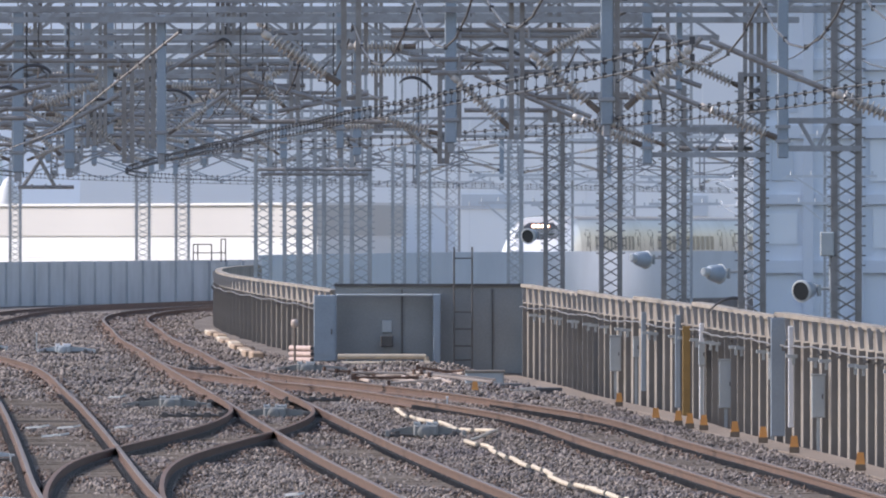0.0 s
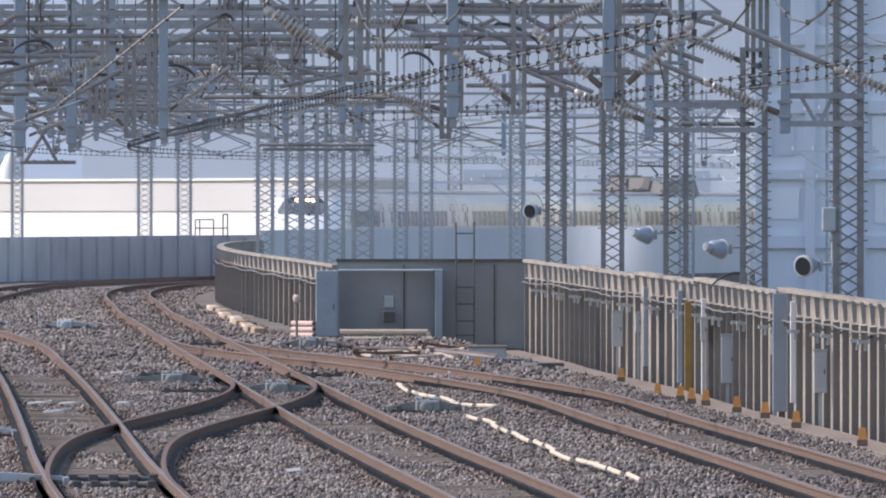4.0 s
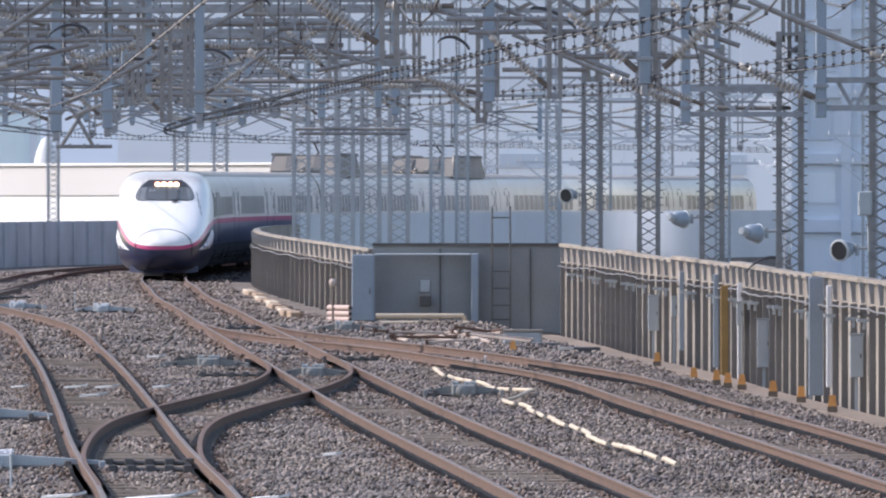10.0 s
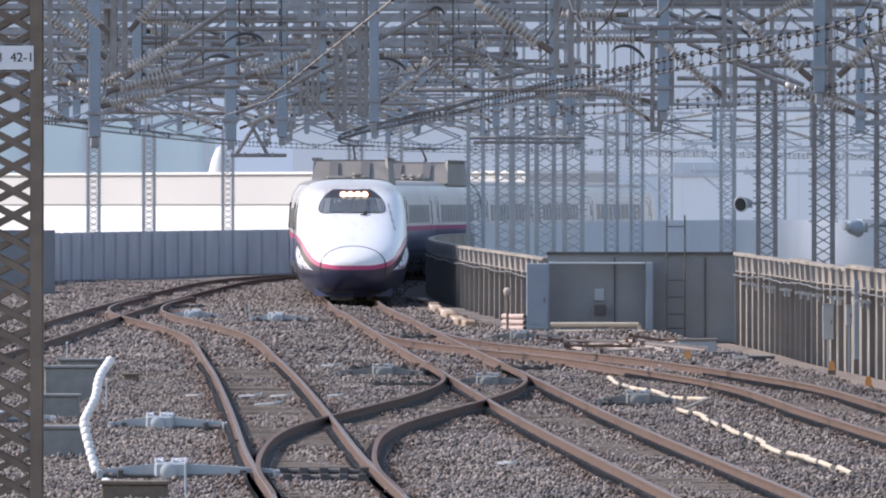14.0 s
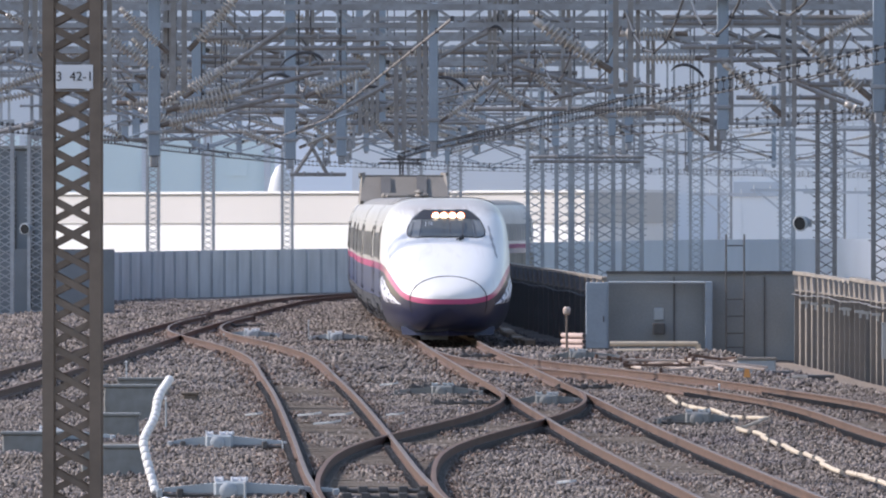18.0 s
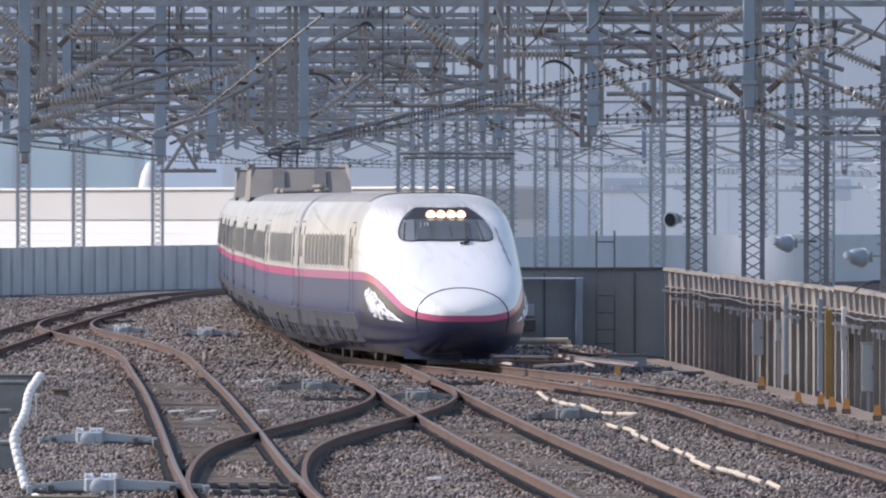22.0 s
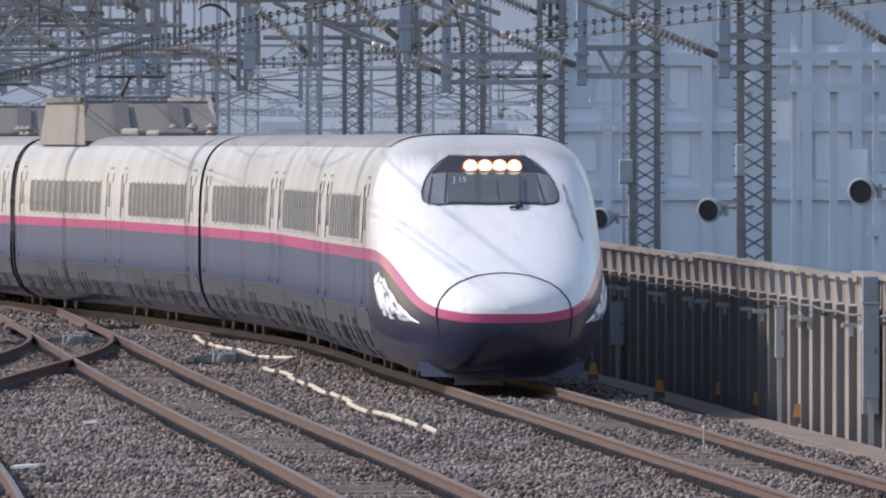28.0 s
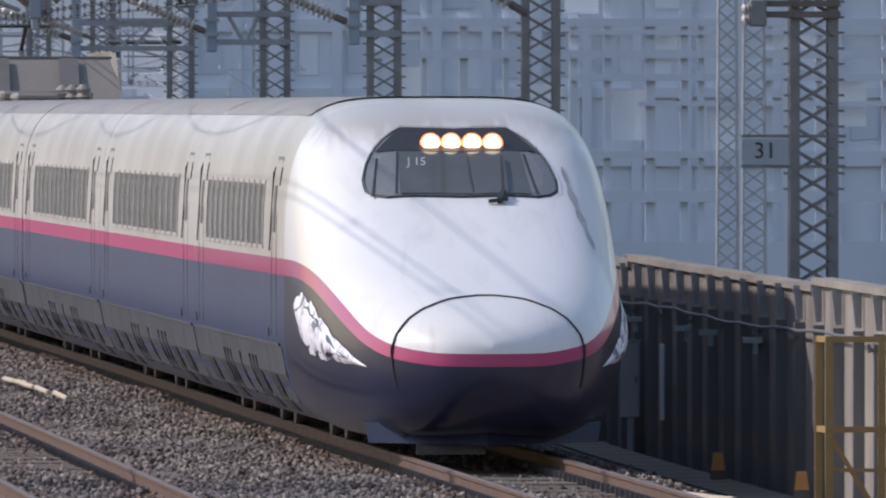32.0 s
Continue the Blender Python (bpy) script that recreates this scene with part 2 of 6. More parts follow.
def share(name, source, parent, m):
    ob = new(name, source.data)
    ob.parent, ob.matrix_basis = parent, m
    return ob


def thing(name, m, label, category, group="", kind=""):
    ob = new(name)
    ob.empty_display_size = 0.3
    ob.matrix_basis = m
    return tagged(ob, label, category, group, kind)


def box(bm, c, s, m=None, bevel=0.0):
    """An axis-parallel box at centre c with sizes s, taken through m."""
    r = bmesh.ops.create_cube(bm, size=1.0, matrix=Matrix.Translation(c) @ Matrix.Diagonal((*s, 1)))
    if bevel:
        edges = list({e for v in r["verts"] for e in v.link_edges})
        r = bmesh.ops.bevel(bm, geom=edges, offset=bevel, segments=1, affect="EDGES")
    if m is not None:
        bmesh.ops.transform(bm, matrix=m, verts=[v for v in r["verts"]])
    return bm


def beam(bm, a, b, w, h=None, sides=4):
    """A bar from a to b: square or round."""
    a, b = Vector(a), Vector(b)
    q = (b - a).to_track_quat("Z", "Y").to_matrix().to_4x4()
    if sides == 4:
        bmesh.ops.create_cube(bm, size=1.0, matrix=Matrix.Translation((a + b) / 2) @ q @ Matrix.Diagonal((w, h or w, (b - a).length, 1)))
    else:
        bmesh.ops.create_cone(bm, cap_ends=True, segments=sides, radius1=w / 2, radius2=(h or w) / 2, depth=(b - a).length,
                              matrix=Matrix.Translation((a + b) / 2) @ q)
    return bm


def lathe(bm, rings, m=None, seg=12):
    """A turned body: rings of (radius, height)."""
    rows = []
    for r, z in rings:
        rows.append([bm.verts.new((r * math.cos(2 * math.pi * i / seg), r * math.sin(2 * math.pi * i / seg), z)) for i in range(seg)])
    for p, q in zip(rows, rows[1:]):
        for i in range(seg):
            bm.faces.new((p[i], p[(i + 1) % seg], q[(i + 1) % seg], q[i]))
    bm.faces.new(rows[0][::-1]), bm.faces.new(rows[-1])
    if m is not None:
        bmesh.ops.transform(bm, matrix=m, verts=[v for row in rows for v in row])
    return bm


def sweep(bm, pts, profile, closed=True):
    """A profile of (across, up) drawn along pts; it stays upright."""
    rows = []
    for i, p in enumerate(pts):
        d = Vector(pts[min(i + 1, len(pts) - 1)]) - Vector(pts[max(i - 1, 0)])
        side = Vector((d.y, -d.x, 0)).normalized()
        rows.append([bm.verts.new(Vector(p) + side * a + Vector((0, 0, u))) for a, u in profile])
    n = len(profile)
    for p, q in zip(rows, rows[1:]):
        for i in range(n if closed else n - 1):
            bm.faces.new((p[i], p[(i + 1) % n], q[(i + 1) % n], q[i]))
    if closed:
        bm.faces.new(rows[0]), bm.faces.new(rows[-1][::-1])
    return bm


# ---- the lines of the place ----
def spline(knots):
    """x over y by a smooth curve through knots of (y, x)."""
    ys = np.array([k[0] for k in knots], float)
    xs = np.array([k[1] for k in knots], float)
    o = np.argsort(ys)
    ys, xs = ys[o], xs[o]
    n = len(ys)
    h, a = np.diff(ys), np.zeros((n, n))
    b = np.zeros(n)
    a[0, 0] = a[-1, -1] = 1
    for i in range(1, n - 1):
        a[i, i - 1:i + 2] = h[i - 1], 2 * (h[i - 1] + h[i]), h[i]
        b[i] = 6 * ((xs[i + 1] - xs[i]) / h[i] - (xs[i] - xs[i - 1]) / h[i - 1])
    m = np.linalg.solve(a, b)

    def at(y):
        i = int(np.clip(np.searchsorted(ys, y) - 1, 0, n - 2))
        if y < ys[0] or y > ys[-1]:
            e, j = (0, 0) if y < ys[0] else (n - 2, n - 1)
            s = (xs[e + 1] - xs[e]) / h[e] + (-h[e] * m[e + 1] / 6 if j == 0 else h[e] * m[e] / 6)
            return float(xs[j] + s * (y - ys[j]))
        u, v = ys[i + 1] - y, y - ys[i]
        return float(m[i] * u**3 / (6 * h[i]) + m[i + 1] * v**3 / (6 * h[i]) + (xs[i] / h[i] - m[i] * h[i] / 6) * u + (xs[i + 1] / h[i] - m[i + 1] * h[i] / 6) * v)
    return at


def rail_z(y):
    """Height of the rail heads: a steady gentle climb away from the platform, easing in the curve."""
    if y < 520:
        return 0.0018 * (max(y, 60.0) - 212.0)
    u = min((y - 520.0) / 300.0, 1.0)
    return 0.5544 + 0.54 * (u - u * u / 2)


FAR = [(444, -11.35), (480, -12.85), (517, -14.15), (556, -15.55), (595, -16.45), (625, -16.36), (653, -15.28), (682, -13.2), (711, -10.95), (730, -8.8), (748, -6.2), (766, -3.2), (800, 2.8), (850, 11.7), (900, 20.6), (1000, 38.5), (1100, 56.5)]
MAIN = spline([(90, 3.7), (130, 1.85), (182, -0.37), (237.7, -2.9), (271.7, -4.35), (307.5, -5.8), (345, -7.35), (380, -8.8), (415, -10.2)] + FAR)
RIGHT = spline([(60, 9.3), (110, 7.3), (140, 6.03), (168, 4.85), (187, 3.99), (204, 3.27), (222, 2.52), (240, 1.75), (268, 0.54), (297, -0.76), (317, -2.3), (337, -4.0), (353, -5.75), (371, -7.7), (390, -9.05), (415, -10.2)] + FAR)
LEFT = spline([(100, -2.2), (150, -3.9), (187, -5.2), (214.4, -6.4), (237.5, -7.33), (286, -9.27), (318.8, -10.63), (342, -11.63), (391, -13.87), (428, -16.3), (455, -18.2), (480, -19.3), (530, -19.9)])
FARLEFT = spline([(100, -15.5), (300, -17.0), (377, -17.9), (470, -19.5), (530, -20.3), (585, -20.9), (625, -20.9), (660, -19.4), (700, -16.2), (740, -11.2), (780, -4.6), (830, 4.2), (900, 16.8), (1000, 34.8), (1100, 52.8)])
CROSS = spline([(182, -5.05), (187, -5.2), (204, -5.93), (222, -6.48), (243, -6.72), (262, -6.3), (282, -5.8), (300, -5.75), (317, -6.2), (335, -6.95)])
FENCE = spline([(95.8, 10.97), (149.1, 9.27), (175.7, 8.25), (198.1, 7.46), (222.6, 6.66), (231.1, 6.28), (255.6, 5.32), (274.8, 4.58), (309.9, 3.04), (335.5, 2.13), (367.4, 0.59), (399.4, -0.64), (420.7, -1.64)])
FARFENCE = spline([(420.6, -6.45), (458, -8.2), (511, -10.7), (560, -12.5), (600, -13.25), (640, -12.75), (682, -9.8), (711, -7.5), (748, -2.6), (766, 0.5), (800, 6.5), (850, 15.4), (900, 24.3), (1000, 42.3), (1100, 60.3)])
OUTER = spline([(100, -24), (300, -26.5), (450, -28.6), (560, -29.8), (632, -29.0), (680, -25.5), (710, -22.0), (750, -15.8), (800, -6.8), (900, 11.5), (1000, 29.6), (1100, 47.6)])


def along(line, y0, y1, step, dz=0.0, dx=0.0):
    n = max(2, int(abs(y1 - y0) / step) + 1)
    return [(line(y) + dx, y, rail_z(y) + dz) for y in np.linspace(y0, y1, n)]


def bearing(p, y, z):
    """The place y metres out on the bearing p (in units of the aim table), z over the rails."""
    return Vector((p / F * y, y, rail_z(y) + z))


# ---- ground and tracks ----
def edge_right(y):
    return (FENCE(y) if y < 420.6 else FARFENCE(y)) + 1.6


def bed_z(x, y):
    """Height of the ballast: a shoulder that falls to the cable trough at the barrier."""
    z = rail_z(y) - 0.21 + 0.03 * math.sin(x * 1.9 + y * 0.31)
    if y < 420.6:
        u = min(max((x - FENCE(y) + 2.3) / 1.1, 0.0), 1.0)
        z -= 0.33 * u * u * (3 - 2 * u)
    return z


def ground():
    """One sheet: the track bed on its viaduct, the drop beside it, and the low ground out to the horizon."""
    bm = bmesh.new()
    ys = [-400, -120, -40, 0, 20, 60, 100] + list(np.arange(120, 420, 6.0)) + [420.3, 421.0] + list(np.arange(426, 700, 10.0)) + [720, 760, 800, 900, 1000, 1200, 1600, 2500, 4500]
    rows = []
    for y in ys:
        l, r = OUTER(min(y, 1100)) - 0.8, edge_right(min(y, 1100))
        row = [bm.verts.new((x, y, -9.0)) for x in (-3000, -500, l - 8.0)]
        row += [bm.verts.new((x, y, bed_z(x, y))) for x in list(np.linspace(l, r - 4.2, 26)) + [r - 3.6, r - 3.2, r - 2.8, r - 2.2, r - 1.4, r]]
        row += [bm.verts.new((x, y, -9.0)) for x in (r + 0.6, 500, 3000)]
        rows.append(row)
    for a, b in zip(rows, rows[1:]):
        for i in range(len(a) - 1):
            bm.faces.new((a[i], a[i + 1], b[i + 1], b[i]))
    g = obj("ground", bm, BALLAST, True)
    tagged(g, "grey-brown crushed stone ballast over the whole track bed", "ground", kind="structure")


def stones(name, count, y0, y1, x_of, size, seed, label):
    """Loose crushed stone as one mesh: dented octahedra, denser towards the platform."""
    rng = np.random.default_rng(seed)
    y = y0 + (y1 - y0) * rng.random(count)
    lo, hi = np.array([x_of(v) for v in np.linspace(y0, y1, 60)]).T
    grid = np.linspace(y0, y1, 60)
    a, b = np.interp(y, grid, lo), np.interp(y, grid, hi)
    x = a + (b - a) * rng.random(count)
    z = np.array([bed_z(a, b) for a, b in zip(x, y)]) + 0.005 + rng.random(count) ** 2 * 0.045
    # shallower between the rails of each line
    base = np.array([[1, 0, 0], [0, 1, 0], [-1, 0, 0], [0, -1, 0], [0.15, 0.1, 1], [0.1, -0.1, -0.8]], float)
    faces = np.array([[0, 1, 4], [1, 2, 4], [2, 3, 4], [3, 0, 4], [1, 0, 5], [2, 1, 5], [3, 2, 5], [0, 3, 5]])
    s = size * (0.6 + 0.8 * rng.random((count, 1, 1))) * (0.65 + 0.6 * rng.random((count, 1, 3)))
    v = base[None] * s * (0.75 + 0.5 * rng.random((count, 6, 1)))
    t = rng.random(count) * 6.283
    c, sn = np.cos(t)[:, None], np.sin(t)[:, None]
    tilt = (rng.random((count, 1)) - 0.5) * 1.6
    vx, vy, vz = v[:, :, 0], v[:, :, 1], v[:, :, 2]
    vx, vz = vx * np.cos(tilt) - vz * np.sin(tilt), vx * np.sin(tilt) + vz * np.cos(tilt)
    co = np.stack([c * vx - sn * vy + x[:, None], sn * vx + c * vy + y[:, None], vz + z[:, None]], 2).reshape(-1, 3)
    idx = (faces[None] + (np.arange(count) * 6)[:, None, None]).reshape(-1)
    me = bpy.data.meshes.new(name)
    me.vertices.add(len(co)), me.loops.add(len(idx)), me.polygons.add(len(idx) // 3)
    me.vertices.foreach_set("co", co.ravel())
    me.loops.foreach_set("vertex_index", idx.astype(np.int32))
    me.polygons.foreach_set("loop_start", np.arange(0, len(idx), 3, dtype=np.int32))
    me.update(calc_edges=True)
    me.materials.append(STONES)
    me.materials.append(RUSTSTONES)
    grid2 = np.linspace(y0, y1, 200)
    near = np.full(count, 9.0)
    for line, lo, hi in ((MAIN, 110, 900), (RIGHT, 90, 408), (LEFT, 110, 520), (CROSS, 190, 330)):
        mid = np.interp(y, grid2, [line(v) for v in grid2])
        near = np.where((y > lo) & (y < hi), np.minimum(near, np.abs(np.abs(x - mid) - 0.7525)), near)
    rusty = rng.random(count) < 0.85 * np.exp(-(near / 0.34) ** 2)
    me.polygons.foreach_set("material_index", np.repeat(rusty.astype(np.int32), len(faces)))
    return tagged(new(name, me), label, "ballast", kind="stuff")


RAIL = [(-0.065, -0.17), (0.065, -0.17), (0.065, -0.155), (0.012, -0.13), (0.012, -0.045), (0.034, -0.035), (0.034, -0.004), (0.026, 0.0), (-0.026, 0.0), (-0.034, -0.004), (-0.034, -0.035), (-0.012, -0.045), (-0.012, -0.13), (-0.065, -0.155)]


def rail(pts, parent, top=1):
    bm = bmesh.new()
    sweep(bm, pts, RAIL)
    n = len(RAIL)
    for k, f in enumerate(list(bm.faces)[:-2]):
        f.material_index = top if k % n in (6, 7, 8) else 0
    bmesh.ops.recalc_face_normals(bm, faces=bm.faces)
    return part("rail", bm, [RUST, RAILTOP], parent)


def track(name, line, y0, y1, label, step=5.0, top=1):
    t = thing(name, Matrix(), label, "railway track", "railway tracks")
    for s in (-0.7525, 0.7525):
        rail(along(line, y0, y1, step, 0, s), t, top)
    return t


# ---- barrier of ribbed panels ----
RIB = bmesh.new()
box(RIB, (0, 0, 0.5), (0.115, 0.12, 1.0))
RIB = obj("rib", RIB, RIBSTEEL)
GUSSET = bmesh.new()
_v = [GUSSET.verts.new(c) for c in ((0, -0.04, 0), (0, 0.04, 0), (0, -0.04, 0.36), (0, 0.04, 0.36), (-0.105, -0.04, 0.36), (-0.105, 0.04, 0.36), (-0.065, -0.04, 0.0), (-0.065, 0.04, 0.0))]
for q in ((0, 2, 4, 6), (1, 7, 5, 3), (4, 2, 3, 5), (6, 4, 5, 7), (0, 6, 7, 1)):
    GUSSET.faces.new([_v[i] for i in q])
GUSSET = obj("gusset", GUSSET, STEEL)
CLAMP = bmesh.new()
box(CLAMP, (-0.03, 0, 0), (0.10, 0.12, 0.035))
box(CLAMP, (-0.07, 0, 0.02), (0.03, 0.05, 0.09))
CLAMP = obj("cable_clamp", CLAMP, CABLE)
for o in (RIB, GUSSET, CLAMP):
    scene.collection.objects.unlink(o)


def barrier(name, line, y0, y1, top, material, label, step=None, ribs=True, deep=lambda y: 1.0, breaks=()):
    """A wall along a line: panels, coping board, ribs with gussets on the track side."""
    bm = bmesh.new()
    sweep(bm, along(line, y0, y1, 4.0), [(-0.06, -0.8), (0.10, -0.8), (0.10, top), (-0.06, top)])
    bmesh.ops.recalc_face_normals(bm, faces=bm.faces)
    w = tagged(obj(name, bm, material), label, "wall", kind="structure")
    if not ribs:
        return w
    ends = [y0, *breaks, y1]
    for ya, yb in zip(ends, ends[1:]):
        bm = bmesh.new()
        tilt = 0.075 if breaks else 0.0
        pts = [(x, v, z + tilt * ((v - ya) / (yb - ya) - 0.45)) for x, v, z in along(line, ya + 0.05 * bool(breaks), yb - 0.05 * bool(breaks), 4.0)]
        sweep(bm, pts, [(-0.085, top - 0.06), (-0.064, top - 0.06), (-0.064, top + 0.004), (0.11, top + 0.004), (0.11, top + 0.045), (-0.12, top + 0.045), (-0.12, top - 0.03), (-0.085, top - 0.03)])
        bmesh.ops.recalc_face_normals(bm, faces=bm.faces)
        part("coping", bm, CAPPING, w, "weathered capping board")
    y = y0 + 0.6
    while y < y1 - 0.3:
        a = math.atan2(line(y + 0.5) - line(y - 0.5), 1.0)
        m = Matrix.Translation((line(y), y, rail_z(y))) @ Matrix.Rotation(-a, 4, "Z") @ Matrix.Diagonal((deep(y), 1, 1, 1))
        share("rib", RIB, w, m @ Matrix.Translation((-0.1175, 0, -0.7)) @ Matrix.Diagonal((1, 1, top + 0.3, 1)))
        share("gusset", GUSSET, w, m @ Matrix.Translation((-0.085, 0, top - 0.37)))
        if int(y / step(y)) % 2:
            share("cable_clamp", CLAMP, w, m @ Matrix.Translation((-0.15, 0, top - 0.56)))
        y += step(y)
    bm = bmesh.new()
    pts = [(line(v) - 0.19, v, rail_z(v) + top - 0.48 + 0.012 * math.sin(v * 1.3) + 0.025 * math.sin(v * 0.27)) for v in np.arange(y0 + 0.3, y1, 1.5)]
    sweep(bm, pts, [(0.018 * math.cos(a), 0.018 * math.sin(a)) for a in (0.5, 1.57, 2.64, 3.7, 4.71, 5.8)])
    bmesh.ops.recalc_face_normals(bm, faces=bm.faces)
    part("cable", bm, CABLE, w, "grey cable along the ribs")
    return w


# ---- lattice masts and overhead gear ----
def mast_mesh(w, h, pitch, lw=0.084, flat=0.028):
    legs = bmesh.new()
    lace = bmesh.new()
    steps = bmesh.new()
    r = w / 2
    beam(legs, (0, 0, 0), (0, 0, h), 0.112, 0.112)
    n = int(h / pitch)
    for k in range(n):
        z0, z1 = k * pitch, (k + 1) * pitch
        for sy in (-r, r):
            beam(lace, (-r, sy, z0), (r, sy, z1), lw if flat < 0.05 else 0.012, flat)
            beam(lace, (r, sy - 0.014, z0), (-r, sy - 0.014, z1), lw if flat < 0.05 else 0.012, flat)
        for sx in (-r, r):
            beam(lace, (sx, -r, z0), (sx, r, z1), 0.016, lw)
            beam(lace, (sx, r, z0), (sx, -r, z1), 0.016, lw)
    for k in range(int((h - 3.0) / 0.17)):
        z = 3.0 + k * 0.17
        beam(steps, (-r - 0.12, -r, z), (-r + 0.02, -r, z), 0.026)
        beam(steps, (r - 0.02, -r, z), (r + 0.12, -r, z), 0.026)
    out = []
    for nm, b in (("leg", legs), ("lacing", lace), ("step_iron", steps)):
        o = obj(nm, b, MASTSTEEL)
        scene.collection.objects.unlink(o)
        out.append(o)
    return out


MAST = mast_mesh(0.42, 6.6, 0.245)
TALLMAST = mast_mesh(0.42, 11.5, 0.245)
NEARMAST = mast_mesh(0.42, 11.5, 0.245, 0.06, 0.062)
FARMAST = mast_mesh(0.42, 6.6, 0.26, 0.1)


REPAINTED = {}


def mast(p, tall, scale=1.0, label="grey galvanised lattice mast with climbing irons", steps=True, turn=0.0, material=None):
    t = thing("lattice_mast", Matrix.Translation(p) @ Matrix.Rotation(turn, 4, "Z"), label, "mast", "lattice masts along the line")
    r = 0.21 * scale
    legs, lace, irons = NEARMAST if tall and scale > 1 else TALLMAST if tall else FARMAST if scale > 1 else MAST
    for sx in (-r, r):
        for sy in (-r, r):
            share("leg", legs, t, Matrix.Translation((sx, sy, 0)))
    share("lacing", lace, t, Matrix.Diagonal((scale, scale, 1, 1)))["kind"] = "stuff"
    if steps:
        share("step_iron", irons, t, Matrix.Diagonal((scale, scale, 1, 1)))["kind"] = "stuff"
    if not tall:
        for d in (-0.13, 0.13):
            bm = bmesh.new()
            box(bm, (d, 0, 8.3), (0.08, 0.16, 3.8))
            part("upper_channel", bm, TUBE, t, "brownish upper channel")
        bm = bmesh.new()
        box(bm, (0, 0, 6.55), (0.5, 0.5, 0.07))
        part("head_plate", bm, MASTSTEEL, t)
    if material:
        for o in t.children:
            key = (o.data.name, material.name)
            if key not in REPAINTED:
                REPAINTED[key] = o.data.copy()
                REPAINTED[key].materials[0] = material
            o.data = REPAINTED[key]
    return t


def insulator_mesh(n=12, pitch=0.088):
    bm = bmesh.new()
    rings = [(0.035, -0.12), (0.035, 0.0)]
    for k in range(n):
        z = k * pitch
        rings += [(0.04, z), (0.098, z + 0.012), (0.092, z + 0.03), (0.04, z + 0.05)]
    rings += [(0.04, n * pitch), (0.055, n * pitch + 0.02), (0.05, n * pitch + 0.14)]
    lathe(bm, rings, seg=10)
    o = obj("insulator", bm, PORCELAIN, True)
    scene.collection.objects.unlink(o)
    return o


INSUL = insulator_mesh()
INSUL_LEN = 12 * 0.088 + 0.12


def aim(a, b):
    a, b = Vector(a), Vector(b)
    return Matrix.Translation(a) @ (b - a).to_track_quat("Z", "Y").to_matrix().to_4x4()


def bar(name, parent, a, b, w, material=None, label="", sides=8):
    bm = bmesh.new()
    beam(bm, a, b, w, sides=sides)
    return part(name, bm, material or STEEL, parent, label)


def cantilever_model(seed):
    """A hung post with its insulators, tube frame and steady arm; the post hangs on the +x side."""
    rng = random.Random(seed)
    t = thing("catenary_support", Matrix(), "hung steel post with pale insulators and tube cantilever", "catenary support", "catenary supports")
    px = 2.0 + rng.uniform(-0.15, 0.25)
    low = 5.25 + rng.uniform(-0.15, 0.3)
    solid = seed % 2
    if solid:
        bm = bmesh.new()
        box(bm, (px, 0, (low + 9.0) / 2), (0.21, 0.2, 9.0 - low), bevel=0.02)
        part("hung_post", bm, BLUESTEEL, t, "pale blue hung post")
    else:
        for d in (-0.115, 0.115):
            bm = bmesh.new()
            box(bm, (px + d, 0, (low + 9.0) / 2), (0.075, 0.12, 9.0 - low))
            part("post_channel", bm, STEEL, t)
        bm = bmesh.new()
        box(bm, (px, 0, low + 0.03), (0.30, 0.16, 0.06))
        part("foot_plate", bm, STEEL, t)
    bm = bmesh.new()
    box(bm, (px, 0, low + 0.35), (0.32, 0.24, 0.05))
    box(bm, (px, 0, low + 0.1), (0.15, 0.14, 0.34), bevel=0.03)
    part("clamp", bm, STEEL if seed % 3 else BLUESTEEL, t)
    up, dn = Vector((px, 0, 6.95 + rng.uniform(-0.15, 0.2))), Vector((px, 0, low + 0.38))
    tip = Vector((-0.45, 0, 6.35 + rng.uniform(-0.1, 0.2)))
    for a, b in ((up, tip + Vector((0.2, 0, 0.12))), (dn, tip)):
        d = (b - a).normalized()
        share("insulator", INSUL, t, aim(a + d * 0.2, b))
        bar("tube", t, a + d * (0.2 + INSUL_LEN), b, 0.075)
        bar("socket", t, a, a + d * 0.22, 0.10, DARKSTEEL)
    mid = dn.lerp(tip, 0.66)
    if seed % 3 == 0:
        bar("cross_tube", t, (px + 1.3, 0.1, 6.55), (-2.3, 0.1, 6.55), 0.08)
    if seed % 3 == 1:
        bar("cross_tube", t, (px + 0.4, 0.1, 5.95), (-1.9, 0.1, 6.0), 0.06)
        share("insulator", INSUL, t, aim((px - 0.1, 0.1, 7.25), (-2.0, 0.1, 7.25)))
        bar("cross_tube", t, (px - 0.1 - INSUL_LEN, 0.1, 7.25), (-1.9, 0.1, 7.25), 0.075)
    bar("tube", t, mid, (-1.25, 0, 5.48), 0.062)
    bar("tube", t, up.lerp(tip, 0.75), mid, 0.045)
    bar("steady_arm", t, (-1.25, 0, 5.48), (0.0, 0, 5.06), 0.045, BLUESTEEL, "pale blue bent steady arm", 6)
    bar("clip", t, (0.0, 0, 5.0), (0.0, 0, 5.17), 0.05, WIRE, "", 6)
    bar("hanger", t, tip, tip + Vector((0.35, 0, 0.5)), 0.04, DARKSTEEL, "", 6)
    return t


SUPPORTS = None


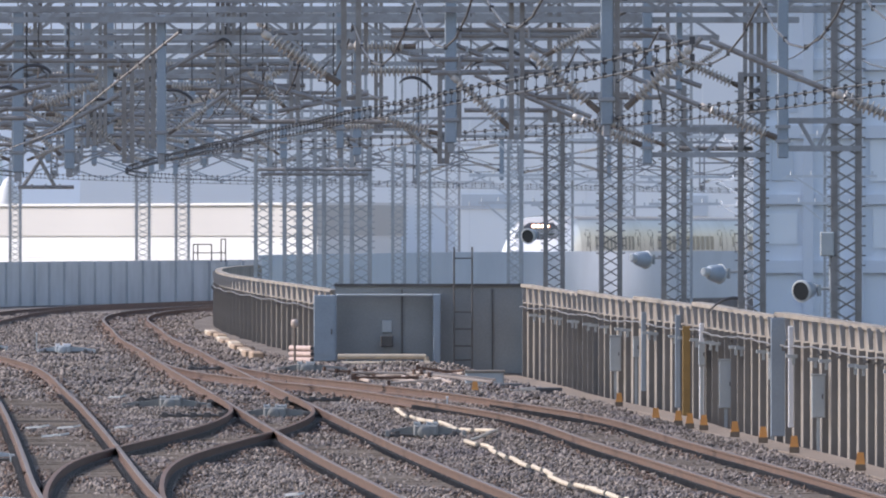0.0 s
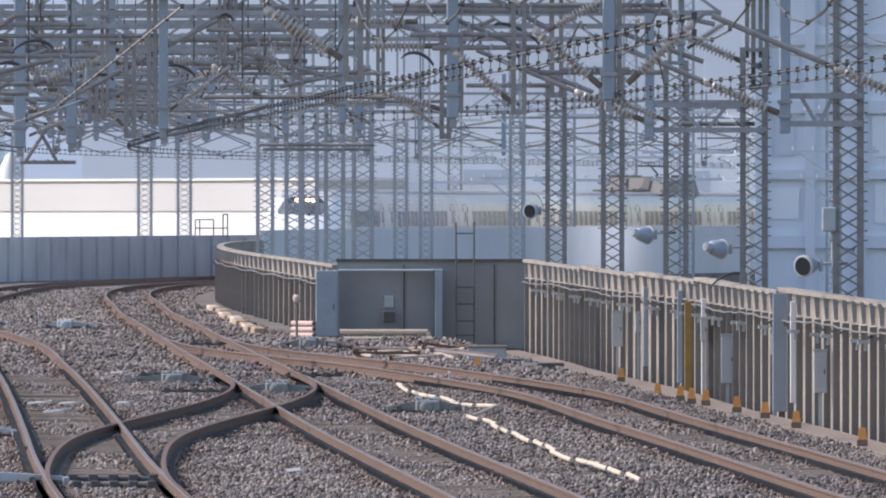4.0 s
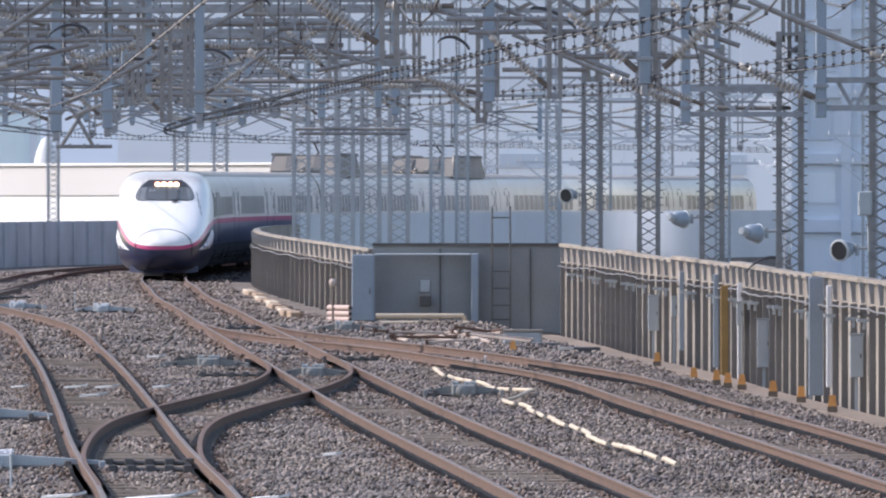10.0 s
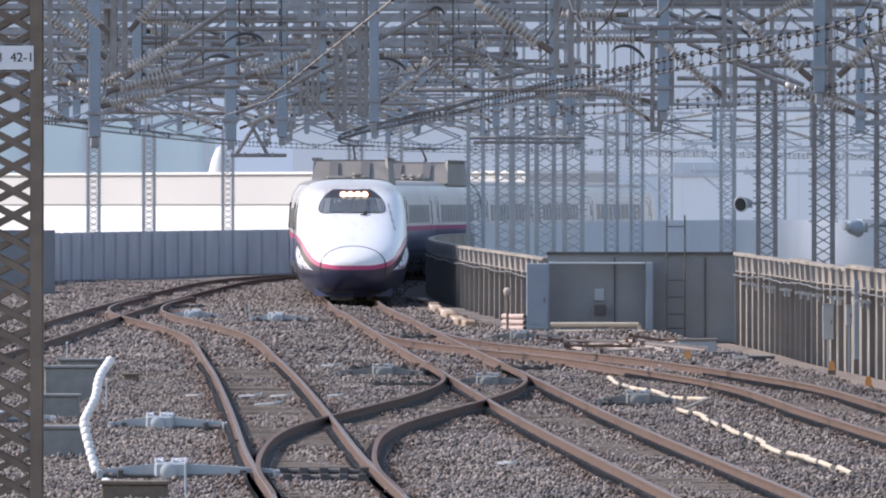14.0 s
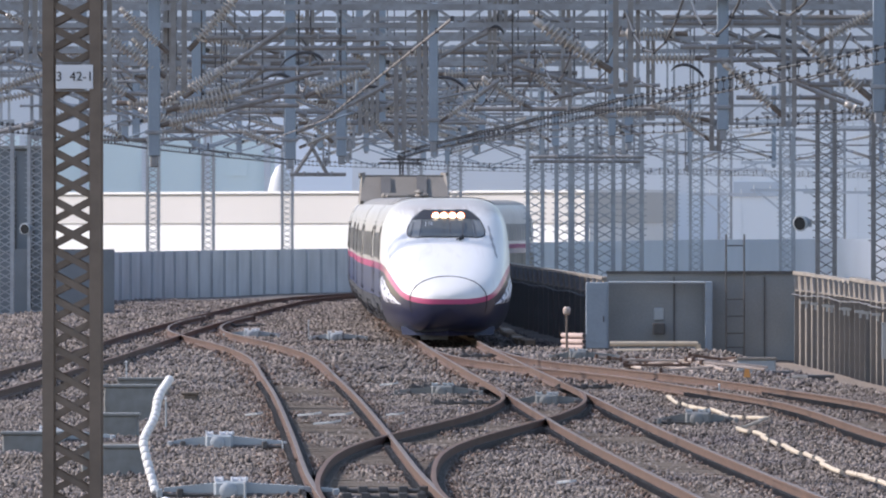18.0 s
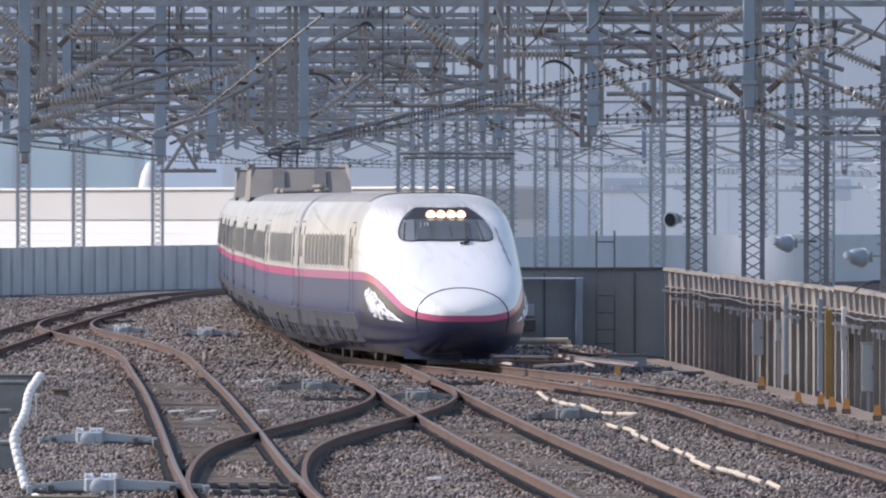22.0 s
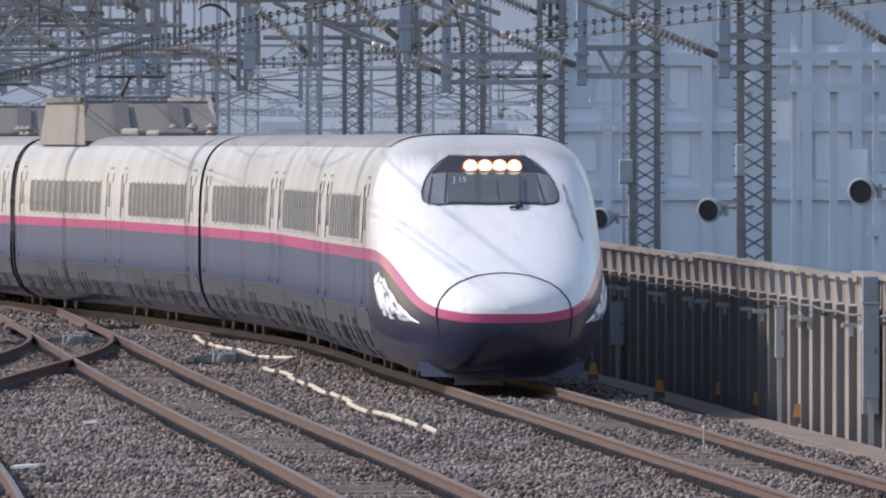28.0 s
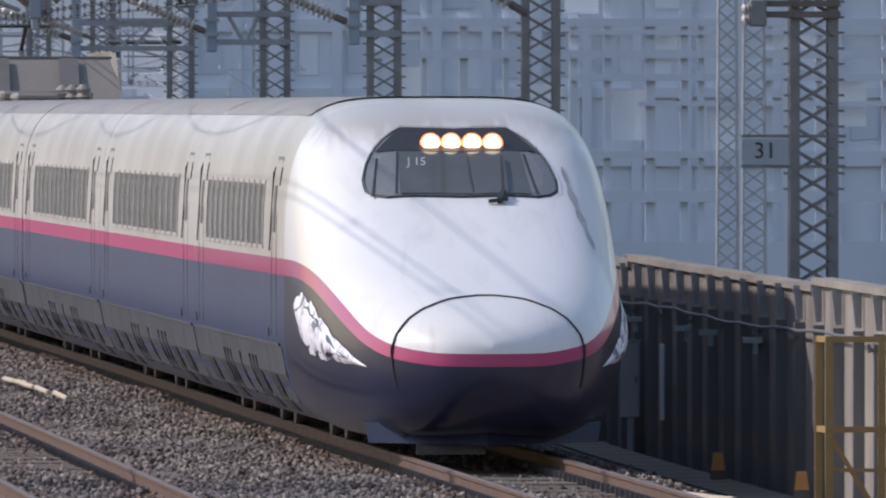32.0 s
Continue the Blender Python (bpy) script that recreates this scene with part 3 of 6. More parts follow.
def cantilever(x, y, side, k):
    """A copy of one of the supports over the line at x; side: where its post hangs."""
    m = Matrix.Translation((x, y, rail_z(y))) @ Matrix.Rotation(0.0 if side > 0 else math.pi, 4, "Z")
    return copy_thing(SUPPORTS[k % len(SUPPORTS)], m)


def insulated_arm(t, a, b, w=0.08, size=1.0, tube=True):
    """Socket, insulator and tube, from a to b; what is left beyond the insulator is the tube."""
    a, b = Vector(a), Vector(b)
    d, L = (b - a).normalized(), (b - a).length
    bar("socket", t, a - d * 0.05, a + d * 0.2 * size, 0.11 * size, SOCKET, "rusty brown socket")
    m = aim(a + d * 0.24 * size, b) @ Matrix.Diagonal((1.3 * size, 1.3 * size, size, 1))
    share("insulator", INSUL, t, m)
    if tube and L > (0.24 + INSUL_LEN) * size + 0.1:
        bar("tube", t, a + d * (0.24 + INSUL_LEN) * size, b, w, TUBE)


def mast_bracket(p, y, reach):
    """Gear on a mast: a short truss with a hung post where it reaches out, and an insulated arm."""
    t = thing("bracket_truss", Matrix.Translation((p.x, y, rail_z(y))), "grey steel bracket with an insulated arm on a mast", "bracket", "bracket trusses")
    if reach:
        for z in (4.72, 5.2):
            bar("chord", t, (0.25, -0.26, z), (-reach, -0.26, z), 0.10, sides=4)
        if reach > 0.8:
            bar("brace", t, (-0.75 * reach, -0.25, 5.2), (-0.5 * reach, -0.25, 4.72), 0.07, sides=4)
            bar("brace", t, (-0.25 * reach, -0.25, 5.2), (-0.45 * reach, -0.25, 4.72), 0.07, sides=4)
        bm = bmesh.new()
        box(bm, (-reach, -0.26, 6.4), (0.19, 0.2, 3.7), bevel=0.02)
        part("hung_post", bm, BLUESTEEL, t, "pale blue hung post")
        for z in (4.85, 5.1):
            bm = bmesh.new()
            box(bm, (-reach, -0.26, z), (0.26, 0.27, 0.06))
            part("clamp", bm, STEEL, t)
    a = Vector((-reach - 0.1 - (0 if reach else 0.15), -0.26, 4.9))
    insulated_arm(t, a, a + Vector((-3.2, 0, 1.35 if reach else 2.0)), 0.09)
    return t


def sight(px, py, y):
    """The place y metres out under a bearing and a rise."""
    return Vector(((px - 1400) / F * y, y, EYE[2] + (365 - py) / F * y))


def hung_support(y, solid=(), paired=(), arms=(), label="hung steel posts with pale ribbed insulators and tubes"):
    """Posts that hang from the beams above, with their insulated arms, all at one distance."""
    t = thing("catenary_support", Matrix(), label, "catenary support", "catenary supports")
    for px, top, low, w in solid:
        a, b = sight(px, top, y), sight(px, low, y)
        wid = w / F * y
        bm = bmesh.new()
        box(bm, (a + b) / 2, (wid, 0.2, abs(a.z - b.z)), bevel=0.02)
        part("hung_post", bm, BLUESTEEL, t, "pale blue hung post")
        bm = bmesh.new()
        box(bm, b + Vector((0, 0, 0.42)), (wid * 1.4, 0.26, 0.07), bevel=0.01)
        part("clamp", bm, STEEL, t)
        bm = bmesh.new()
        box(bm, b + Vector((0, 0, -0.09)), (wid * 0.66, 0.15, 0.2), bevel=0.02)
        part("foot", bm, STEEL, t)
    for px, top, low, gap in paired:
        a, b = sight(px, top, y), sight(px, low, y)
        g = gap / F * y / 2
        for d in (-g, g):
            bm = bmesh.new()
            box(bm, (a + b) / 2 + Vector((d, 0, 0)), (0.085, 0.14, abs(a.z - b.z)))
            part("post_channel", bm, TUBE, t, "brownish weathered channel")
        for z in (0.05, 0.45, 1.1):
            bm = bmesh.new()
            box(bm, b + Vector((0, 0, z)), (2 * g, 0.1, 0.10))
            part("batten_plate", bm, STEEL, t)
    for x0, y0, x1, y1, kind in arms:
        a, b = sight(x0, y0, y), sight(x1, y1, y)
        if kind < 0:
            bar("hanger", t, a, b, 0.03, WIRE, "", 6)
        elif kind == 0:
            bar("tube", t, a, b, 0.085, TUBE)
            for u in (0.25, 0.5, 0.75):
                c = a.lerp(b, u)
                bm = bmesh.new()
                box(bm, c + Vector((0, -0.02, 0.01)), (0.05, 0.11, 0.115), bevel=0.01)
                part("pipe_clip", bm, STEEL, t)
        else:
            size = min(kind, (b - a).length / (0.24 + INSUL_LEN))
            insulated_arm(t, a, b, 0.085, size)
    return t


def jumper(px0, py0, px1, py1, y, rise, r=0.03):
    """A bowed dark jumper cable."""
    bm = bmesh.new()
    a, b = sight(px0, py0, y), sight(px1, py1, y)
    pts = [tuple(a.lerp(b, k / 12) + Vector((0, 0.02 * k, rise * math.sin(math.pi * k / 12) ** 0.7))) for k in range(13)]
    rows = [[bm.verts.new(Vector(p) + Vector((0.3 * r * math.cos(k), r * math.sin(k * 1.0472), r * math.cos(k * 1.0472)))) for k in range(6)] for p in pts]
    for p, q in zip(rows, rows[1:]):
        for k in range(6):
            bm.faces.new((p[k], p[(k + 1) % 6], q[(k + 1) % 6], q[k]))
    bmesh.ops.recalc_face_normals(bm, faces=bm.faces)
    tagged(obj("jumper_cable", bm, WIRE), "bowed black jumper cable between the overhead parts", "cable", "jumper cables")


def portal_beam(x0, x1, y, z0=7.3, depth=0.8):
    z = rail_z(y)
    t = thing("portal_beam", Matrix.Translation((0, y, z)), "grey steel truss beam across the tracks", "portal beam", "portal beams")
    for zz in (z0, z0 + depth):
        for sy in (-0.25, 0.25):
            bm = bmesh.new()
            beam(bm, (x0, sy, zz), (x1, sy, zz), 0.11)
            part("chord", bm, STEEL, t)
    bm = bmesh.new()
    n = max(2, int(abs(x1 - x0) / 1.1))
    for k in range(n):
        a, b = x0 + (x1 - x0) * k / n, x0 + (x1 - x0) * (k + 1) / n
        for sy in (-0.25, 0.25):
            za, zb = (z0, z0 + depth) if k % 2 else (z0 + depth, z0)
            beam(bm, (a, sy, za), (b, sy, zb), 0.055)
        beam(bm, (a, -0.25, z0), (b, 0.25, z0), 0.04)
    part("lacing", bm, STEEL, t)["kind"] = "stuff"
    return t


def wire(name, pts, r, label, beads=0.0, group="overhead wires", drop=0.0, material=None, bead=1.0):
    """A wire as a thin tube; beads: the spacing of its dropper clips."""
    bm = bmesh.new()
    prof = [(r * math.cos(a), r * math.sin(a)) for a in (0.5, 1.57, 2.64, 3.7, 4.71, 5.8)]
    sweep(bm, pts, prof)
    bmesh.ops.recalc_face_normals(bm, faces=bm.faces)
    o = tagged(obj(name, bm, material or WIRE), label, "wire", group)
    if beads:
        bm = bmesh.new()
        s, nxt = 0.0, 0.0
        for a, b in zip(pts, pts[1:]):
            a, b = Vector(a), Vector(b)
            L = (b - a).length
            while nxt < s + L:
                c = a.lerp(b, (nxt - s) / L)
                box(bm, c, (0.05 * bead, 0.10 * bead, 0.07 * bead))
                if drop:
                    box(bm, c + Vector((0, 0, -drop / 2)), (0.010, 0.010, drop))
                    box(bm, c + Vector((0, 0, -drop)), (0.045, 0.08, 0.055))
                nxt += beads
            s += L
        part("dropper", bm, WIRE, o)["kind"] = "stuff"
    return o


def sagged(line, y_list, z_at, sag, dx=0.0, zig=0.0):
    pts = []
    for k, (a, b) in enumerate(zip(y_list, y_list[1:])):
        for i in range(6):
            u = i / 6
            y = a + (b - a) * u
            w = (zig if k % 2 else -zig) * (1 - 2 * u)
            pts.append((line(y) + dx + w, y, rail_z(y) + z_at - sag * 4 * u * (1 - u)))
    y = y_list[-1]
    pts.append((line(y) + dx, y, rail_z(y) + z_at))
    return pts


# ---- train ----
def lerp_table(table, u):
    return float(np.interp(u, [r[0] for r in table], [r[1] for r in table]))


def smooth_table(table):
    f = spline(table)
    lo, hi = table[0], table[-1]
    return lambda u: lo[1] if u <= lo[0] else hi[1] if u >= hi[0] else f(u)


NOSE_TOP = smooth_table([(0.0, 1.14), (0.12, 1.26), (0.4, 1.42), (0.9, 1.60), (1.7, 1.80), (3.0, 2.10), (4.5, 2.48), (5.5, 2.78), (6.5, 3.14), (7.4, 3.44), (8.2, 3.58), (9.4, 3.67), (11.0, 3.70)])
NOSE_LOW = smooth_table([(0.0, 0.80), (0.1, 0.66), (0.3, 0.46), (0.6, 0.32), (1.0, 0.24), (1.5, 0.20), (2.2, 0.18), (9.6, 0.18)])
NOSE_HALF = smooth_table([(0.0, 0.0), (0.06, 0.30), (0.2, 0.58), (0.5, 0.86), (1.0, 1.12), (1.8, 1.32), (3.0, 1.50), (4.5, 1.61), (6.0, 1.665), (8.0, 1.69)])


def back(u):
    """Metres behind the tip of the ring u: the nose is short and blunt, the flanks run on to the car's end."""
    return 0.8 * u if u < 10.0 else 8.0 + (u - 10.0) * 1.032


def shape(u):
    """Half width, widest height, roof, floor and squareness of the ring u metres behind the tip."""
    k = min(max(u / 9.6, 0.0), 1.0)
    return NOSE_HALF(u), 1.02 + 0.33 * k, NOSE_TOP(u), NOSE_LOW(u), 2.3 + 2.4 * k


def ring(u, n=46):
    w, zm, top, low, e = shape(u)
    pts = []
    for i in range(n):
        a = -math.pi / 2 + math.pi * i / (n - 1)
        c, s = abs(math.cos(a)), math.sin(a)
        if s >= 0:
            pts.append((w * c ** (2 / e), zm + (top - zm) * s ** (2 / e)))
        else:
            pts.append((w * c ** 0.28 * (1 - 0.06 * s * s), zm - (zm - low) * abs(s) ** 0.8))
    return pts


def skin(x, u, lift=0.0):
    """A point of the nose's upper skin, with its lift along the normal."""
    def h(x, u):
        w, zm, top, low, e = shape(u)
        return zm + (top - zm) * max(0.0, 1 - (abs(x) / w) ** e) ** (1 / e)
    z = h(x, u)
    nrm = Vector((-(h(x + 0.02, u) - h(x - 0.02, u)) / 0.04, (h(x, u + 0.02) - h(x, u - 0.02)) / (0.04 * 0.8), 1)).normalized()
    return Vector((x, -back(u), z)) + nrm * lift


def side_skin(z, u, side, lift=0.0):
    """A point of the nose's flank at height z."""
    w, zm, top, low, e = shape(u)
    x = w * max(0.0, 1 - (abs(z - zm) / (top - zm if z > zm else (zm - low) * 1.15)) ** e) ** (1 / e)
    return Vector((side * (x + lift), -back(u) + 0.3 * lift, z))


STRIPE = smooth_table([(0.0, 1.02), (0.15, 1.025), (0.4, 1.055), (0.9, 1.14), (2.3, 1.43), (3.5, 1.64), (5.0, 1.81), (6.5, 1.88), (8.0, 1.89)])


def stripe_z(u):
    """Height of the pink line's middle: level along the cars, dipping to the nose."""
    return STRIPE(u)


def loft(us, rings, split, back=back):
    """Three meshes, white, blue and pink, cut along the height split(u) -> (low, high)."""
    out = []
    for lo, hi in ((1, None), (None, 0), (0, 1)):
        bm = bmesh.new()
        rows = []
        for u, r in zip(us, rings):
            cut = split(u)
            zl = cut[lo] if lo is not None else -9
            zh = cut[hi] if hi is not None else 9
            pts = []
            xs, zs = [q[0] for q in r], [q[1] for q in r]
            zl, zh = max(zl, zs[0]), min(zh, zs[-1])
            n = 26 if lo == 1 else 16 if hi == 0 else 3
            # spread the points over the ring's length between the two heights
            seg = np.hypot(np.diff(xs), np.diff(zs))
            s = np.concatenate([[0], np.cumsum(seg)])
            s0, s1 = np.interp(zl, zs, s), np.interp(zh, zs, s)
            if zh >= zs[-1]:
                s1 = s[-1]
            if zl <= zs[0]:
                s0 = 0.0
            for q in np.linspace(s0, max(s1, s0 + 1e-4), n):
                pts.append((float(np.interp(q, s, xs)), float(np.interp(q, s, zs))))
            rows.append(pts)
        for side in (-1, 1):
            vs = [[bm.verts.new((side * x, -back(u), z)) for x, z in pts] for u, pts in zip(us, rows)]
            for p, q in zip(vs, vs[1:]):
                for i in range(len(p) - 1):
                    bm.faces.new((p[i], q[i], q[i + 1], p[i + 1]) if side < 0 else (p[i], p[i + 1], q[i + 1], q[i]))
        bmesh.ops.remove_doubles(bm, verts=bm.verts, dist=0.0005)
        bmesh.ops.recalc_face_normals(bm, faces=bm.faces)
        out.append(bm)
    return out


def patch(outline, lift, depth=7):
    """A pane on the nose's skin: rings from the outline of (x, u) to its middle."""
    bm = bmesh.new()
    cx = sum(q[0] for q in outline) / len(outline)
    cu = sum(q[1] for q in outline) / len(outline)
    rows = []
    for k in range(depth):
        f = 1 - k / depth
        rows.append([bm.verts.new(skin(cx + (x - cx) * f, cu + (u - cu) * f, lift * (0.3 if k == 0 else 1))) for x, u in outline])
    mid = bm.verts.new(skin(cx, cu, lift))
    n = len(outline)
    for p, q in zip(rows, rows[1:]):
        for i in range(n):
            bm.faces.new((p[i], p[(i + 1) % n], q[(i + 1) % n], q[i]))
    for i in range(n):
        bm.faces.new((rows[-1][i], rows[-1][(i + 1) % n], mid))
    bmesh.ops.recalc_face_normals(bm, faces=bm.faces)
    return bm


def skin_line(bm, pts, w, lift=0.006):
    """A thin raised seam along points of the skin."""
    vs = []
    for i, p in enumerate(pts):
        d = (pts[min(i + 1, len(pts) - 1)] - pts[max(i - 1, 0)]).normalized()
        vs.append((p, d))
    for (a, d), (b, _) in zip(vs, vs[1:]):
        beam(bm, a, b + (b - a) * 0.15, w, w)
    return bm


def body_side(z):
    """Half width of a car's flank at height z."""
    r = ring(20.0)
    return float(np.interp(z, [q[1] for q in r], [q[0] for q in r]))


def flank_box(bm, y0, y1, z0, z1, side, out=0.006, thick=0.03):
    """A slab that follows the leaning flank."""
    rows = []
    for k in range(4):
        z = z0 + (z1 - z0) * k / 3
        x = body_side(z)
        rows.append([bm.verts.new((side * (x + d), y, z)) for y in (y0, y1) for d in (out, -thick)])
    for p, q in zip(rows, rows[1:]):
        for a, b in ((0, 2), (2, 3), (3, 1), (1, 0)):
            bm.faces.new((p[a], p[b], q[b], q[a]))
    bm.faces.new([rows[0][i] for i in (0, 1, 3, 2)])
    bm.faces.new([rows[-1][i] for i in (0, 2, 3, 1)])
    bmesh.ops.recalc_face_normals(bm, faces=bm.faces)
    return bm


def fit_out(c, y0, windows, doors, y_end, front=False, wide=0.66):
    """Windows, doors, skirts, bogies and gaps, as parts of a car."""
    for side in (-1, 1):
        for y in windows:
            b = bmesh.new()
            h = wide / 2
            flank_box(b, y - h, y + h, 2.10, 2.76, side, 0.004)
            part("window", b, SIDEGLASS, c)
            b = bmesh.new()
            for yy in (y - h - 0.04, y + h + 0.04):
                flank_box(b, yy - 0.04, yy + 0.04, 2.06, 2.80, side, 0.014)
            flank_box(b, y - h, y + h, 2.06, 2.10, side, 0.014)
            flank_box(b, y - h, y + h, 2.76, 2.80, side, 0.014)
            part("window_frame", b, DUSTY, c)
        for y in doors:
            b = bmesh.new()
            for yy in (y - 0.42, y + 0.42):
                flank_box(b, yy - 0.012, yy + 0.012, 1.15, 3.05, side, 0.006)
            flank_box(b, y - 0.42, y + 0.42, 3.03, 3.06, side, 0.006)
            part("door_seam", b, SEAM, c)
            for dy, z0, z1 in ((-0.62, 2.75, 2.95), (0.62, 2.75, 2.95), (-0.9, 1.12, 1.22)):
                b = bmesh.new()
                flank_box(b, y + dy - 0.035, y + dy + 0.035, z0, z1, side, 0.009)
                part("side_lamp", b, FRAME, c)
            b = bmesh.new()
            flank_box(b, y - 0.17, y + 0.17, 2.25, 2.75, side, 0.007)
            part("door_window", b, SIDEGLASS, c)
            b = bmesh.new()
            beam(b, (side * (body_side(2.1) + 0.02), y - 0.52, 2.05), (side * (body_side(2.9) + 0.02), y - 0.52, 2.9), 0.016, sides=6)
            part("handrail", b, FRAME, c)
        n = int(abs(y_end - y0) / 2.4)
        for k in range(n):
            b = bmesh.new()
            ya = y0 + (y_end - y0) * k / n
            yb = y0 + (y_end - y0) * (k + 1) / n - 0.025 * (1 if y_end > y0 else -1)
            flank_box(b, ya, yb, 0.14, 1.04, side, 0.012)
            part("skirt_panel", b, SKIRT, c, "dusty grey lower skirt panel")
        for g in (0.31, 0.345, 0.38, 0.49, 0.60, 0.635, 0.67):
            b = bmesh.new()
            ya = y0 + (y_end - y0) * g
            flank_box(b, ya - 0.11, ya + 0.11, 0.42, 0.88, side, 0.018)
            part("skirt_vent", b, FRAME, c)
        b = bmesh.new()
        flank_box(b, min(y0, y_end) + 0.3, max(y0, y_end) - 0.3, 1.04, 1.075, side, 0.022)
        part("skirt_rail", b, SKIRT, c, "thin grey rail over the skirt panels")
        # Bogie openings: black slabs on the skirt stand in for shaded recesses.
        for yb in (y0 - 4.2 if not front else y0 + 0.5 - 4.2, y_end + 3.6):
            for d in (-1.35, 1.35):
                b = bmesh.new()
                flank_box(b, yb + d - 0.55, yb + d + 0.55, 0.12, 0.72, side, 0.022)
                part("bogie_opening", b, FRAME, c)
    b = bmesh.new()
    box(b, (0, (y0 + y_end) / 2, 0.62), (2.1, abs(y_end - y0) - 0.1, 0.66), bevel=0.04)
    part("underframe", b, UNDER, c, "dark underframe")
    for yb in (y0 - 4.0, y_end + 3.6):
        bogie = bmesh.new()
        box(bogie, (0, yb, 0.5), (2.2, 2.9, 0.3), bevel=0.05)
        for dy in (-1.25, 1.25):
            for sx in (-0.75, 0.75):
                lathe(bogie, [(0.43, -0.07), (0.43, 0.07)], Matrix.Translation((sx, yb + dy, 0.43)) @ Matrix.Rotation(math.pi / 2, 4, "Y"), 20)
        part("bogie", bogie, DARKSTEEL, c)


def colour_car(c, us, split):
    rings = [ring(u) for u in us]
    white, blue, pink = loft(us, rings, split)
    front = us[0] < 1
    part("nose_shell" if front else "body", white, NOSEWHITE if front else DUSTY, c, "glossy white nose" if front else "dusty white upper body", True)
    part("lower_nose" if front else "lower_body", blue, BLUE if front else DUSTYBLUE, c, "glossy dark violet-blue" if front else "dusty violet-blue lower body", True)
    part("stripe", pink, PINK, c, "pink stripe", True)


def roof_plate(c, y0, y1):
    b = bmesh.new()
    r = [q for q in ring(20.0) if q[1] > 3.45]
    prof = [(-x * 0.995, z + 0.008) for x, z in r] + [(x * 0.995, z + 0.008) for x, z in reversed(r)]
    rows = [[b.verts.new((x, y, z)) for x, z in prof] for y in (y0, y1)]
    for i in range(len(prof) - 1):
        b.faces.new((rows[0][i], rows[0][i + 1], rows[1][i + 1], rows[1][i]))
    bmesh.ops.recalc_face_normals(b, faces=b.faces)
    part("roof", b, ROOF, c, "dull grey roof", True)


def lead_car():
    c = thing("train_lead_car", Matrix(), "white and dark blue high-speed lead car with rounded nose", "train car", "cars of the train")
    us = [0.0, 0.03, 0.08, 0.16, 0.28, 0.42, 0.6, 0.8] + list(np.linspace(1.05, 9.8, 38)) + [11.5, 14, 18, 22, 25.82]
    split = lambda u: (stripe_z(u) - 0.075 - 0.01 * min(u / 8, 1), stripe_z(u) + 0.055 + 0.035 * min(u / 8, 1))
    cut = [u for u in us if u < 9.0]
    colour_car(c, cut, split)
    colour_car(c, [cut[-1]] + [u for u in us if u >= 9.0], split)
    roof_plate(c, -8.2, -24.05)
    # windscreen: wide and round below, narrow above
    pane = [(-1.0, 0.56), (-0.75, 0.72), (-0.4, 0.87), (0.0, 0.97), (0.4, 1.02), (0.7, 1.0), (0.88, 0.93), (1.0, 0.78)]
    half = [(v, lerp_table(pane, v)) for v in (-1.0, -0.85, -0.65, -0.45, -0.25, -0.05, 0.15, 0.35, 0.55, 0.7, 0.8, 0.9, 0.96, 1.0)]
    ends = [(-1.0, x) for x in (-0.4, -0.2, 0.0, 0.2, 0.4)] + half + [(1.0, x) for x in (0.5, 0.25, 0.0, -0.25, -0.5)] + [(v, -x) for v, x in reversed(half)]
    out = [(x, 6.10 - 1.03 * v + 0.10 * abs(x)) for v, x in ends]
    part("windscreen", patch(out, 0.02), GLASS, c, "dark wraparound windscreen")
    b = bmesh.new()
    inner = [b.verts.new(skin(x * 0.99, 6.14 + (u - 6.14) * 0.99, 0.024)) for x, u in out]
    outer = [b.verts.new(skin(x * 1.012, 6.14 + (u - 6.14) * 1.015, 0.010)) for x, u in out]
    for i in range(len(out)):
        j = (i + 1) % len(out)
        b.faces.new((inner[i], inner[j], outer[j], outer[i]))
    bmesh.ops.recalc_face_normals(b, faces=b.faces)
    part("windscreen_seal", b, FRAME, c)
    for x in (-0.70, -0.1, 0.62, 0.84):
        b = bmesh.new()
        edge = [[b.verts.new(skin(x * (1 + 0.12 * (1 - t)) + d, 5.22 + (1.5 - 0.5 * abs(x)) * t, 0.026)) for d in (-0.011, 0.011)] for t in np.linspace(0, 1, 8)]
        for p, q in zip(edge, edge[1:]):
            b.faces.new((p[0], p[1], q[1], q[0]))
        bmesh.ops.recalc_face_normals(b, faces=b.faces)
        part("window_pillar", b, FRAME, c)
    # the upright centre pane, darker than the curved sides
    b = bmesh.new()
    grid = [[b.verts.new(skin(x * (1 + 0.06 * v), 6.10 - 1.03 * v + 0.10 * abs(x), 0.0235)) for x in np.linspace(-0.68, 0.62, 11)] for v in np.linspace(-0.3, 0.93, 9)]
    for p, q in zip(grid, grid[1:]):
        for k in range(10):
            b.faces.new((p[k], p[k + 1], q[k + 1], q[k]))
    bmesh.ops.recalc_face_normals(b, faces=b.faces)
    part("centre_pane", b, PANEGLASS, c, "dark greenish flat centre pane", True)
    b = bmesh.new()
    band = [(k * lerp_table(pane, v) * 0.95, 6.10 - 1.03 * v) for k in np.linspace(-1, 1, 13) for v in (-0.28, -0.93)]
    vs = [b.verts.new(skin(x, u + 0.1 * abs(x), 0.028)) for x, u in band]
    for i in range(0, len(vs) - 2, 2):
        b.faces.new((vs[i], vs[i + 1], vs[i + 3], vs[i + 2]))
    bmesh.ops.recalc_face_normals(b, faces=b.faces)
